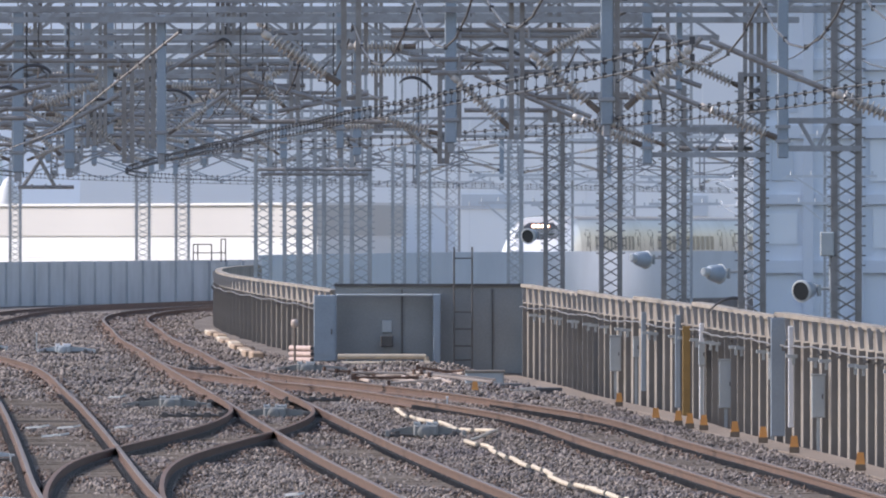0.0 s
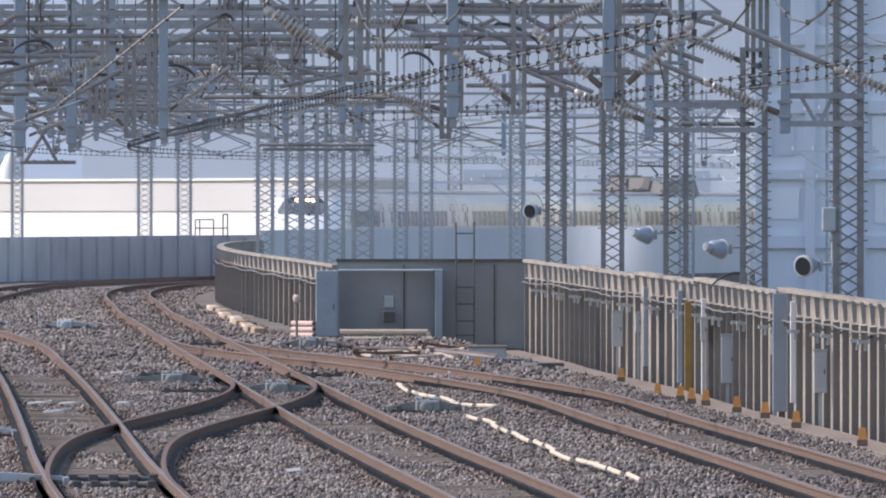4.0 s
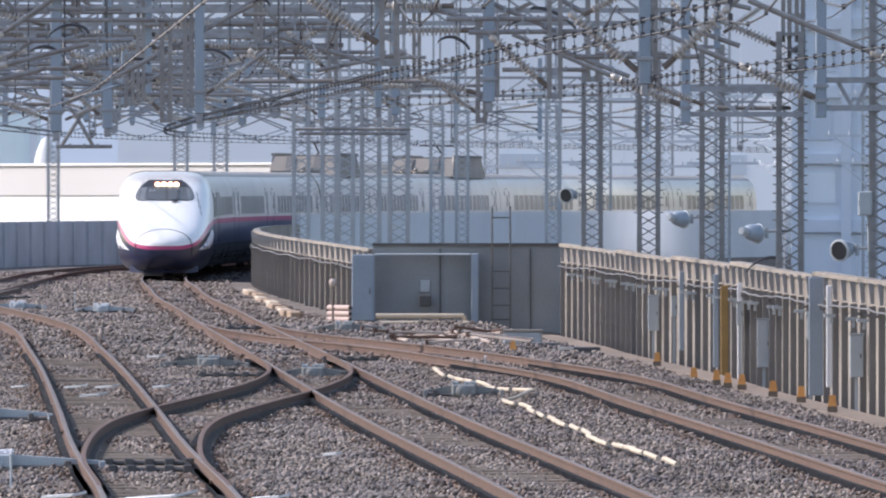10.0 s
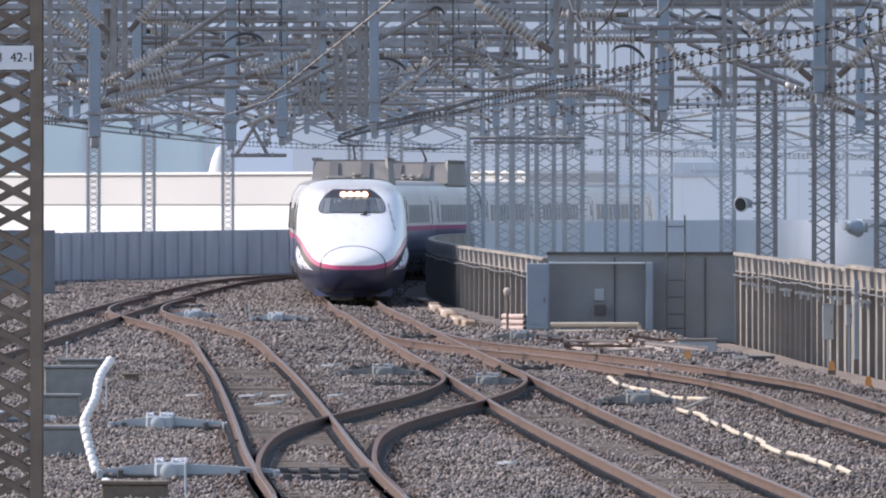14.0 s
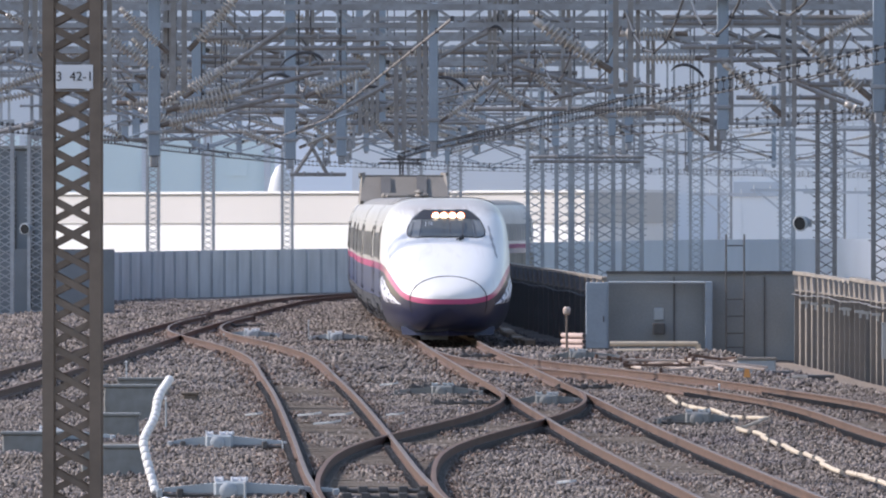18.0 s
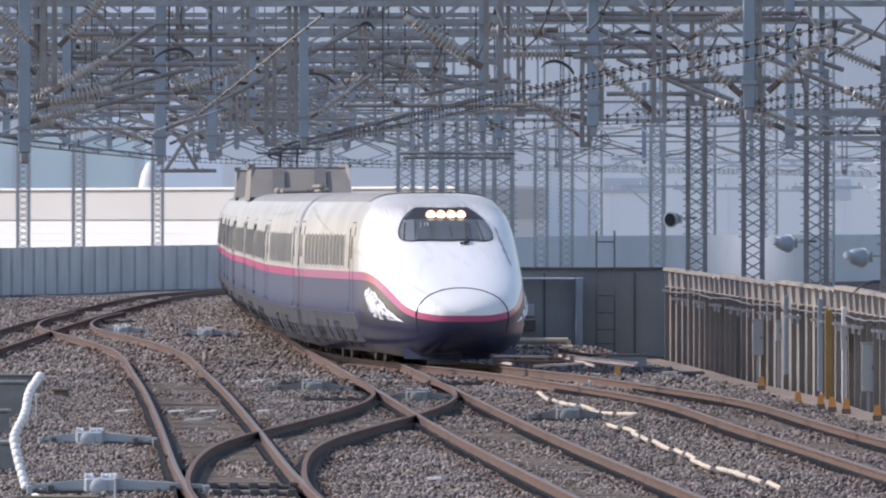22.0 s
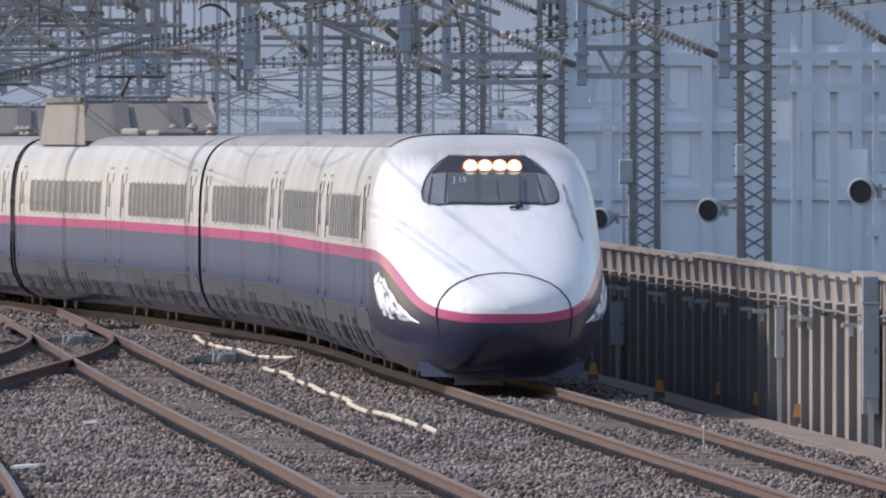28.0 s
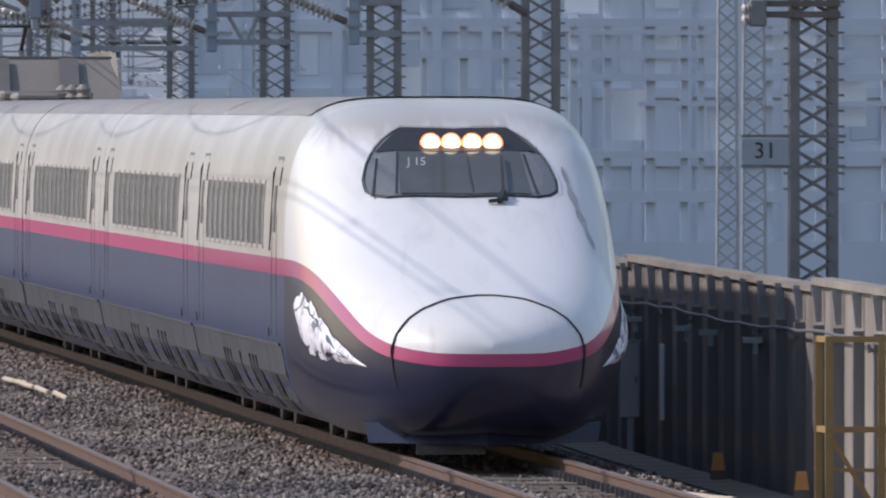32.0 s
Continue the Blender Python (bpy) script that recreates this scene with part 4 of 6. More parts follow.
    part("lamp_panel", b, FRAME, c)
    for x in (-0.39, -0.175, 0.045, 0.26):
        b = bmesh.new()
        p = skin(x, 6.62, 0.03)
        lathe(b, [(0.088, -0.04), (0.088, 0.02), (0.06, 0.035)], Matrix.Translation(p + Vector((0, 0.05, 0.0))) @ Matrix.Rotation(-math.pi / 2 + 0.15, 4, "X"), 16)
        lens = part("headlamp", b, LAMP, c, "lit warm white headlamp")
        # The rim glows in place of the lamp's orange bloom.
        b = bmesh.new()
        lathe(b, [(0.112, -0.06), (0.112, -0.005), (0.09, 0.01)], Matrix.Translation(p + Vector((0, 0.04, 0.0))) @ Matrix.Rotation(-math.pi / 2 + 0.15, 4, "X"), 16)
        part("lamp_rim", b, LAMPHALO, lens, "rim with an orange glow for the lamp's halo")
    txt = new("set_number", bpy.data.curves.new("set_number", "FONT"))
    txt.data.body, txt.data.size, txt.data.extrude = "J 15", 0.13, 0.002
    txt.data.materials.append(PLATE)
    txt.parent = c
    txt.matrix_basis = Matrix.Translation(skin(0.54, 5.95, 0.06)) @ Matrix.Rotation(math.pi, 4, "Z") @ Matrix.Rotation(radians(62), 4, "X")
    # wiper
    b = bmesh.new()
    beam(b, skin(-0.42, 5.02, 0.06), skin(-0.46, 6.2, 0.06), 0.022)
    beam(b, skin(-0.25, 4.86, 0.03), skin(-0.45, 4.9, 0.05), 0.04)
    beam(b, skin(-0.36, 4.86, 0.03), skin(-0.42, 5.1, 0.07), 0.05)
    part("wiper", b, FRAME, c)
    # cover of the coupler: its seam
    b = bmesh.new()
    pts = []
    for i in range(41):
        a = math.pi * i / 40
        x = 0.99 * math.cos(a)
        u0 = 0.5
        for u in np.arange(0.05, 4.0, 0.02):
            zz = 0.98 + 0.68 * math.sin(a) ** 0.8
            if shape(u)[0] > abs(x) and skin(x, u).z >= zz:
                u0 = u
                break
        pts.append(skin(x, u0, 0.004))
    skin_line(b, pts, 0.02)
    for s in (-1, 1):
        e = pts[0] if s > 0 else pts[-1]
        low = [e + Vector((-s * 0.05 * t * t, 0.04 * t, -0.42 * t)) for t in np.linspace(0, 1, 8)]
        skin_line(b, low, 0.02)
    part("coupler_cover_seam", b, FRAME, c)
    # cheeks beside the coupler: ragged nested layers of white and blue
    for s in (-1, 1):
        outer = None
        for size, lift, m, label in ((1.0, 0.0, RINGEDWHITE, "mottled white cheek marking"), (0.78, 0.006, BLUE, "thin dark inner contour"), (0.70, 0.011, RINGEDWHITE, "mottled white centre")):
            b = bmesh.new()
            rows = []
            for i in range(41):
                t = i / 40
                v = 0.5 + (t - 0.5) * size
                u = 1.3 + 5.6 * v
                zc = 0.93 + 0.60 * v**0.95
                rag = 1 + 0.10 * math.sin(t * 31 + size * 9) + 0.07 * math.sin(t * 67 + size * 5)
                half = size * 0.31 * math.sin(math.pi * t**1.25) ** 0.8 * (0.5 + 0.5 * v) * rag + 0.004
                row = []
                for k in range(7):
                    q = -1 + 2 * k / 6
                    p = side_skin(zc + q * half, u, s)
                    bulge = 0.05 * math.sin(math.pi * v) ** 0.6 * (1 - (q * size) ** 2)
                    row.append(b.verts.new(p + Vector((s * (bulge + 0.006 + lift), 0, 0))))
                rows.append(row)
            for p, q in zip(rows, rows[1:]):
                for k in range(6):
                    b.faces.new((p[k], p[k + 1], q[k + 1], q[k]))
            bmesh.ops.recalc_face_normals(b, faces=b.faces)
            layer = part("cheek_marking" if outer is None else "inner_marking", b, m, outer or c, label, True)
            outer = outer or layer
    # peeling paint beside the windscreen
    b = bmesh.new()
    rows = []
    for i in range(25):
        t = i / 24
        w = 0.03 * math.sin(math.pi * t) ** 0.5 * (1 + 0.5 * math.sin(t * 23)) + 0.006
        x = -1.10 - 0.20 * t
        u = 6.3 - 2.3 * t
        rows.append([b.verts.new(skin(x + d, u, 0.004)) for d in (-w, w)])
    for p, q in zip(rows, rows[1:]):
        b.faces.new((p[0], p[1], q[1], q[0]))
    bmesh.ops.recalc_face_normals(b, faces=b.faces)
    part("paint_scuff", b, SCUFF, c, "grey peeling paint patch")
    # snow plough under the nose
    b = bmesh.new()
    for s in (-1, 1):
        v = [b.verts.new(q) for q in ((0.0, -0.75, 0.36), (s * 1.22, -1.35, 0.36), (s * 1.18, -1.25, 0.15), (0.0, -0.66, 0.13), (0.0, -1.2, 0.36), (s * 1.22, -1.7, 0.36))]
        b.faces.new((v[0], v[1], v[2], v[3])), b.faces.new((v[0], v[4], v[5], v[1]))
    bmesh.ops.recalc_face_normals(b, faces=b.faces)
    part("snow_plough", b, BLUE, c)
    b = bmesh.new()
    for k in range(4):
        lathe(b, [(0.035, -0.01), (0.035, 0.012)], Matrix.Translation((0.45 + 0.13 * k, -0.93 - 0.05 * k, 0.25)) @ Matrix.Rotation(-math.pi / 2, 4, "X"), 10)
    box(b, (0.35, -1.05, 0.10), (0.7, 0.06, 0.14))
    part("plough_bracket", b, DARKSTEEL, c)
    fit_out(c, -7.6, [-11.2 - 1.0 * k for k in range(11)], [-8.9, -22.7], -24.05, True)
    return c


def mid_car(pantograph):
    c = thing("train_car", Matrix(), "white and dark blue high-speed car" + (" with beige pantograph shield" if pantograph else " with a pink line"), "train car", "cars of the train")
    b = stripe_z(20)
    rings = [ring(20.0)] * 2
    us = [0.05, 23.55]
    for bm, (nm, m, lab) in zip(loft(us, rings, lambda u: (b - 0.085, b + 0.09), lambda u: u), (("body", DUSTY, "dusty white upper body"), ("lower_body", DUSTYBLUE, "dusty violet-blue lower body"), ("stripe", DUSTYPINK, "pink stripe"))):
        part(nm, bm, m, c, lab, True)
    roof_plate(c, -0.15, -23.45)
    prof = [(-x * 0.97, z) for x, z in ring(20.0)] + [(x * 0.97, z) for x, z in reversed(ring(20.0))]
    for y in (0.12, -23.3):
        bm = bmesh.new()
        rows = [[bm.verts.new((x, yy, z * 0.99)) for x, z in prof] for yy in (y, y - 0.42)]
        for i in range(len(prof)):
            bm.faces.new((rows[0][i], rows[0][(i + 1) % len(prof)], rows[1][(i + 1) % len(prof)], rows[1][i]))
        bmesh.ops.recalc_face_normals(bm, faces=bm.faces)
        part("gangway", bm, DARKSTEEL, c, "dark gangway bellows")
    fit_out(c, -0.2, [-4.3 - 1.36 * k for k in range(12)], [-1.9, -21.7], -23.4, wide=0.98)
    if pantograph:
        # a tub of sloping walls round the pantograph
        lo = [(-1.42, -10.0), (1.42, -10.0), (1.42, -20.6), (-1.42, -20.6)]
        hi = [(-1.34, -11.1), (1.34, -11.1), (1.34, -19.6), (-1.34, -19.6)]
        for k in range(4):
            bm = bmesh.new()
            (ax, ay), (bx, by), (cx, cy), (dx, dy) = lo[k], lo[(k + 1) % 4], hi[(k + 1) % 4], hi[k]
            top = 4.52 if k % 2 else 4.44
            base = 3.52 if k % 2 else 3.6
            vs = [bm.verts.new(q) for q in ((ax, ay, base), (bx, by, base), (cx, cy, top), (dx, dy, top))]
            ins = [bm.verts.new((q.co.x * 0.93, -15.3 + (q.co.y + 15.3) * 0.985, q.co.z)) for q in vs]
            bm.faces.new(vs), bm.faces.new(ins[::-1])
            for i in range(4):
                bm.faces.new((vs[i], ins[i], ins[(i + 1) % 4], vs[(i + 1) % 4]))
            bmesh.ops.recalc_face_normals(bm, faces=bm.faces)
            sh = part("pantograph_shield", bm, SHIELD, c, "beige pantograph shield wall")
            bm = bmesh.new()
            beam(bm, (dx * 1.01, dy, top - 0.06), (cx * 1.01, cy, top - 0.05), 0.13, 0.10)
            part("shield_cap", bm, DARKCAP, sh, "dark grey rim")
            if k == 0:
                for x in (-0.55, 0.6):
                    bm = bmesh.new()
                    v = [bm.verts.new(q) for q in ((x - 0.16, -10.15, 3.78), (x + 0.16, -10.15, 3.78), (x + 0.16, -10.98, 4.38), (x - 0.16, -10.98, 4.38))]
                    bm.faces.new(v)
                    bmesh.ops.translate(bm, verts=v, vec=(0, 0.03, 0.02))
                    bmesh.ops.solidify(bm, geom=bm.faces[:], thickness=0.012)
                    part("shield_grille", bm, DARKCAP, sh)
        bm = bmesh.new()
        for y in (-13.9, -16.9):
            for x in (-0.5, 0.5):
                lathe(bm, [(0.09, 0), (0.12, 0.05), (0.07, 0.1), (0.12, 0.16), (0.07, 0.22), (0.1, 0.3)], Matrix.Translation((x, y, 3.7)), 10)
        box(bm, (0, -15.4, 4.05), (1.3, 3.6, 0.12), bevel=0.03)
        beam(bm, (0, -14.0, 4.1), (0, -17.0, 4.55), 0.08)
        beam(bm, (0, -17.0, 4.55), (0, -15.0, 4.95), 0.06)
        box(bm, (0, -15.0, 4.96), (1.5, 0.35, 0.06), bevel=0.02)
        part("pantograph", bm, DARKSTEEL, c)
        bm = bmesh.new()
        box(bm, (0.0, -7.6, 3.78), (1.5, 3.2, 0.16), bevel=0.05)
        box(bm, (0.3, -3.6, 3.76), (0.7, 2.4, 0.12), bevel=0.04)
        for y in (-5.6, -9.4, -1.6):
            lathe(bm, [(0.05, 0), (0.13, 0.06), (0.08, 0.12), (0.13, 0.18), (0.05, 0.26)], Matrix.Translation((-0.4, y, 3.7)), 10)
        part("roof_equipment", bm, SHIELD, c, "beige roof cable gear")
    return c


NOSE_AT = smooth_table([(0, 766.0), (1, 748.0), (2, 729.5), (3, 711.0), (4.5, 682.0), (6, 653.0), (7, 633.5), (8, 614.5), (9, 595.5), (10, 575.5), (11, 556.0), (12, 536.5), (13, 517.5), (14.5, 489.5), (16, 461.5), (18, 425.0), (20, 388.5), (22, 352.0), (23, 333.5), (25, 296.8), (26.5, 268.5), (28, 240.5), (30, 204.2), (31, 186.2), (32, 168.3)])


def path_table():
    pts = [(RIGHT(y), y) for y in np.arange(1100.0, 60.0, -1.0)]
    s = [0.0]
    for a, b in zip(pts, pts[1:]):
        s.append(s[-1] + math.hypot(b[0] - a[0], b[1] - a[1]))
    return np.array(s), np.array(pts)


PS, PP = path_table()


def run(s):
    x, y = np.interp(s, PS, PP[:, 0]), np.interp(s, PS, PP[:, 1])
    return Vector((x, y, rail_z(y)))


def car_pose(s):
    """The pose of a car whose front end is at s along the path; it sits on two bogies."""
    a, b = run(s - 4.0), run(s - 19.9)
    d = (a - b).normalized()
    turn = d.to_track_quat("Y", "Z").to_matrix().to_4x4()
    return Matrix.Translation(a + d * 4.0) @ turn


SHIELD = mat("shield_beige", (0.28, 0.255, 0.225), 0.6, var=0.25, scale=0.8)
DARKCAP = mat("shield_dark", (0.16, 0.155, 0.15), 0.6, var=0.2)
CARS = [lead_car(), mid_car(False)]
_panto = mid_car(True)
for _k in range(2, 10):
    CARS.append(_panto if _k == 4 else copy_thing(_panto if _k == 6 else CARS[1], Matrix()))


def motions():
    times = [i * 0.5 for i in range(65)]
    for i, c in enumerate(CARS):
        rows = []
        for t in times:
            s = float(np.interp(-NOSE_AT(t), -PP[:, 1], PS))
            rows.append((t, car_pose(s - (0 if i == 0 else 24.3 + 23.6 * (i - 1)))))
        walk(c, rows)


# ---- the place ----
ground()
track("main_track", MAIN, 110, 900, "rusty steel rails of the middle line curving away")
track("diverging_track", RIGHT, 90, 408, "rusty steel rails of the diverging line beside the barrier")
track("siding_track", LEFT, 110, 520, "rusty steel rails of the line through the crossover")
track("outer_track", FARLEFT, 150, 900, "rusty steel rails of the outer line along the wall", top=0)
track("crossover_track", CROSS, 190, 330, "dark rusty rails of the crossover between two lines", 2.5, 0)

BREAKS = (148.0, 172.1, 198.5, 225.7, 264.3, 299.3, 333.8, 357.3, 386.4)   # joints between sections of the ribbed barrier
W1 = barrier("wall_ribbed", FENCE, 120, 420.1, 1.73, CONCRETE, "weathered ribbed concrete noise barrier with coping", lambda y: min(max(2.3 + (y - 220) * 0.006, 2.3), 3.3), deep=lambda y: 1.0, breaks=BREAKS)
barrier("wall_far_ribbed", FARFENCE, 421.1, 640, 1.62, CONCRETE, "weathered ribbed concrete noise barrier beyond the return", lambda y: 5.0, deep=lambda y: 1.1)
barrier("wall_far_inner", FARFENCE, 640.2, 1080, 2.05, FARWALL, "plain grey barrier on the inside of the far curve, paled for haze", ribs=False)
W3 = barrier("wall_outer", OUTER, 561, 1080, 1.68, GREYWALL, "grey panelled barrier on the outside of the curve", ribs=False)
y = 562.0
while y < 760:
    q = bmesh.new()
    box(q, (OUTER(y) + 0.13, y, rail_z(y) + 0.6), (0.12, 0.3, 2.14))
    part("post", q, GREYWALL, W3)
    y += 4.0
bm = bmesh.new()
box(bm, (-4.05, 420.6, 0.78), (4.8, 0.3, 2.72))
tagged(obj("wall_return", bm, DARKWALL), "dark grey clad return of the barrier", "wall", kind="structure")
bm = bmesh.new()
box(bm, (-28.6, 560, 1.25), (6.6, 0.4, 2.7))
tagged(obj("wall_step", bm, SHEDWALL), "dark blue-grey end wall beside the outer line", "wall", kind="structure")

for y in BREAKS[2:]:
    m = Matrix.Translation((FENCE(y), y, rail_z(y))) @ Matrix.Rotation(-math.atan(FENCE(y + 0.5) - FENCE(y - 0.5)), 4, "Z")
    q = bmesh.new()
    box(q, (0.24, 2.0, 1.68), (0.10, 6.5, 0.22), m)
    part("joint_plate", q, DARKWALL, W1, "blue-grey plate behind a joint")
for k in range(44):
    y = 178.0 + 5.4 * k + 1.6 * math.sin(k * 2.7)
    m = Matrix.Translation((FENCE(y), y, rail_z(y))) @ Matrix.Rotation(-math.atan(FENCE(y + 0.5) - FENCE(y - 0.5)), 4, "Z")
    q = bmesh.new()
    box(q, (-0.24, 0, 1.08), (0.2, 0.16, 0.06), m)
    box(q, (-0.21, 0, 1.0), (0.05, 0.1, 0.14), m)
    part("cable_bracket", q, GREYBOX, W1, "pale cable bracket")


def on_line(line, p, lo, hi):
    """How far out a line crosses the bearing p."""
    ys = np.linspace(lo, hi, 600)
    return float(ys[int(np.argmin([abs(F * line(v) / v - p) for v in ys]))])


def ground_at(px, py, z=-0.2):
    """A place on the track bed by its bearing and its dip under the level."""
    lo, hi = 100.0, 900.0
    for _ in range(50):
        m = (lo + hi) / 2
        if (EYE[2] - rail_z(m) - z) * F / m > py:
            lo = m
        else:
            hi = m
    return bearing(px, lo, z)


MASTS = [(180, 1409), (226, 926), (254, 649), (286, 456), (316, 289), (348, 151), (376, 39), (408, -61), (436, -403), (450, -453), (468, -499), (486, -524), (526, -576), (650, -336), (680, -291), (640, -131), (700, -1253), (735, -1155), (770, -1015), (545, -1515), (560, -1460)]
REACH = {226: 0.0, 254: 0.47, 286: 1.1, 316: 2.0}
for y, p in MASTS:
    # Masts beyond 430 m take the paler steel, haze put into colour.
    mast(bearing(p, y, -0.3), y < 300, 1.0 if y < 430 else 1.12, "galvanised lattice mast with climbing irons, paled to stand for haze" if y > 430 else "grey galvanised lattice mast with climbing irons", material=HAZESTEEL if y > 430 else None)
    if y in REACH:
        mast_bracket(bearing(p, y, 0), y, REACH[y])
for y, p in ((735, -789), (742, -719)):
    mast(bearing(p, y, -0.3), False, 1.35, "galvanised lattice mast with climbing irons, paled to stand for haze", material=HAZESTEEL)
mast(bearing(-1395, 165, -0.3), True, 1.12, "dark weathered lattice mast with a white number plate", steps=False, material=MASTDARK)

PORTALS = [150, 180, 204, 226, 254, 286, 316, 348, 376, 408, 446, 486, 530, 570, 615, 660, 705, 750, 800, 850]
SUPPORTS = [cantilever_model(k) for k in range(6)]
_k = 0
for y in PORTALS:
    if y > 240:
        x1 = edge_right(y) - 0.4
        portal_beam(OUTER(y) + 2.0, x1, y)
    for line, side, lo, hi in ((MAIN, -1, 400, 900), (MAIN, 1, 420, 900), (LEFT, -1, 340, 500), (LEFT, 1, 400, 480), (FARLEFT, -1, 340, 900), (FARLEFT, 1, 500, 900)):
        if lo <= y < hi:
            _k += 1
            cantilever(line(y), y, side, _k * 5 + int(y))
# supports over the near tracks
for y in (270, 300, 430):
    portal_beam(OUTER(y) + 2.0, edge_right(y) - 0.4, y)
hung_support(286, [(149, -100, 232, 22)], [(60, -100, 150, 20)], [(166, 88, 60, 15, 1.0), (113, 131, 20, 70, 1.0), (205, 125, 384, 3, 0.75), (175, 150, 448, 82, 0.9), (160, 178, 373, 125, 0.8)])
hung_support(270, [], [(193, -100, 116, 19)], [(214, 40, 300, -55, 0.8), (170, 45, 90, -30, 0.9)])
hung_support(316, [(644, -40, 206, 17)], [(585, 45, 222, 14), (624, -40, 196, 11)], [(660, 168, 763, 96, 0.6), (402, 189, 740, 12, 0), (330, 40, 647, 40, 0), (280, 76, 525, 76, 0)])
hung_support(376, [(481, -40, 232, 18)], [(520, 100, 190, 12)], [(463, 205, 400, 150, 0.8), (570, 196, 510, 138, 0.9), (425, 172, 542, 119, 0), (297, 154, 540, 154, 0), (390, 264, 489, 264, 0), (400, 262, 440, 200, 0), (455, 262, 420, 200, 0)])
hung_support(348, [(390, -50, 238, 20)], [], [(372, 215, 300, 185, 0.8), (410, 215, 470, 190, 0.8), (216, 55, 425, 55, 0), (300, 112, 420, 160, 0)])
hung_support(254, [], [(980, -100, 122, 26)], [(955, 78, 825, -8, 1.1)])
hung_support(300, [(1156, -100, 186, 21)], [(1154, 35, 176, 34), (1143, 178, 223, 13)], [(1133, 169, 1030, 140, 0.95), (1131, 202, 1075, 160, 0.8), (1081, 38, 1297, 38, 0)])
hung_support(286, [], [(1273, -100, 180, 19)], [(1258, 156, 1150, 60, 0.9), (1308, 105, 1530, 105, 0)])
hung_support(270, [(1432, -100, 154, 22)], [(1446, -100, 150, 10)], [(1415, 127, 1300, 28, 1.0), (1469, 121, 1600, 0, 1.0), (1530, 188, 1440, 153, 0.9), (1325, 30, 1420, -22, 0.9)])
hung_support(316, [], [(1700, -100, 135, 24)], [(1671, 87, 1560, 38, 0.9), (1560, 196, 1690, 196, 0)])
hung_support(316, [], [(1000, -100, 66, 12)], [(1125, 58, 1000, 58, 0.95), (1090, 15, 960, 15, 0.9), (784, 70, 959, 119, 0), (784, 55, 900, 55, 0), (850, 130, 1010, 98, 0)])
hung_support(348, [(960, -50, 196, 14)], [(880, 40, 150, 12)], [(868, 128, 800, 60, 0.9), (720, 30, 900, 30, 0), (700, 88, 880, 88, 0), (930, 150, 1010, 195, 0), (760, 20, 860, 120, 0)])
hung_support(430, [(990, -40, 208, 15), (860, 150, 214, 13)], [], [(813, 233, 1017, 233, 0), (820, 241, 1010, 241, 0), (985, 196, 930, 150, 0.9), (850, 205, 800, 170, 0.8)])
hung_support(300, [], [], [(1050, -14, 1540, -14, 0), (1050, -4, 1540, -4, 0), (1150, 6, 1290, 66, 0), (1288, 95, 1405, 140, 0), (1320, 33, 1380, 0, 0.7), (1390, -6, 1470, -50, 0)], "weathered cross pipes with a short insulator")
hung_support(286, [], [], [(1085, 38, 1260, 38, 0), (1120, 62, 1330, 60, 0), (1345, 100, 1470, 100, 0), (1440, 30, 1600, 86, 0), (1490, -10, 1620, 20, 0), (1220, -30, 1330, 30, 0)], "weathered cross pipes between the posts")
hung_support(316, [(1560, -60, 92, 12)], [(1340, -60, 150, 16)], [(1180, 128, 1330, 128, 0), (1545, 60, 1480, 10, 0.8), (1575, 60, 1640, 16, 0.8), (1050, 20, 1180, 52, 0)])
hung_support(286, [], [(-70, -120, 60, 16)], [(-125, -25, -48, 12, 0.9), (-135, 70, -52, 35, 0), (-140, 118, -45, 84, 0.8), (-130, 190, -40, 168, 0), (-135, 45, -40, 45, 0)])
_r = random.Random(41)
for _i in range(26):
    y = _r.choice((316, 348, 348, 376, 408))
    a = _r.uniform(40, 1150)
    w = _r.uniform(120, 330)
    h = _r.uniform(-10, 205 - 0.03 * a)
    hung_support(y + 0.007 * _i, [], [(a + w * 0.4, h - 240, h + 12, 9 + _i % 4)] if _i % 4 == 0 else [], [(a + w * 0.2, h - 240, a + w * 0.2, h, -1), (a + w * 0.7, h - 240, a + w * 0.7, h, -1), (a, h, a + w, h + _r.uniform(-3, 3), 0 if _i % 3 else 0.8), (a + w * 0.3, h, a + w * 0.3 + _r.choice((-1, 1)) * _r.uniform(60, 120), h - _r.uniform(40, 70), 0.9 if _i % 2 else 0)], "weathered cross tube with clips and small insulators")
for q in ((372, 74, 448, 62, 300, 0.2), (340, 100, 392, 96, 310, 0.12), (505, 125, 555, 118, 320, 0.14), (740, 12, 768, 14, 316, 0.12), (1065, 80, 1122, 92, 300, 0.16), (1190, 55, 1260, 62, 300, 0.2), (1230, 20, 1310, 55, 300, 0.12), (640, 100, 700, 112, 330, 0.15), (905, 45, 950, 20, 270, -0.2), (1510, 60, 1530, 125, 270, 0.1), (1611, 487, 1668, 463, 317, 0.12)):
    jumper(*q)
for o in list(SUPPORTS):
    for q in o.children_recursive:
        bpy.data.objects.remove(q)
    bpy.data.objects.remove(o)
wire("contact_wire", [(LEFT(v), v, rail_z(v) + 5.0) for v in (128, 286, 408)], 0.012, "weathered overhead contact wire over the siding", 9.0, material=TUBE, bead=0.6)
wire("messenger_wire", sagged(LEFT, PORTALS[6:10], 6.4, 0.6), 0.014, "grey overhead messenger wire over the siding", 0, material=TUBE)
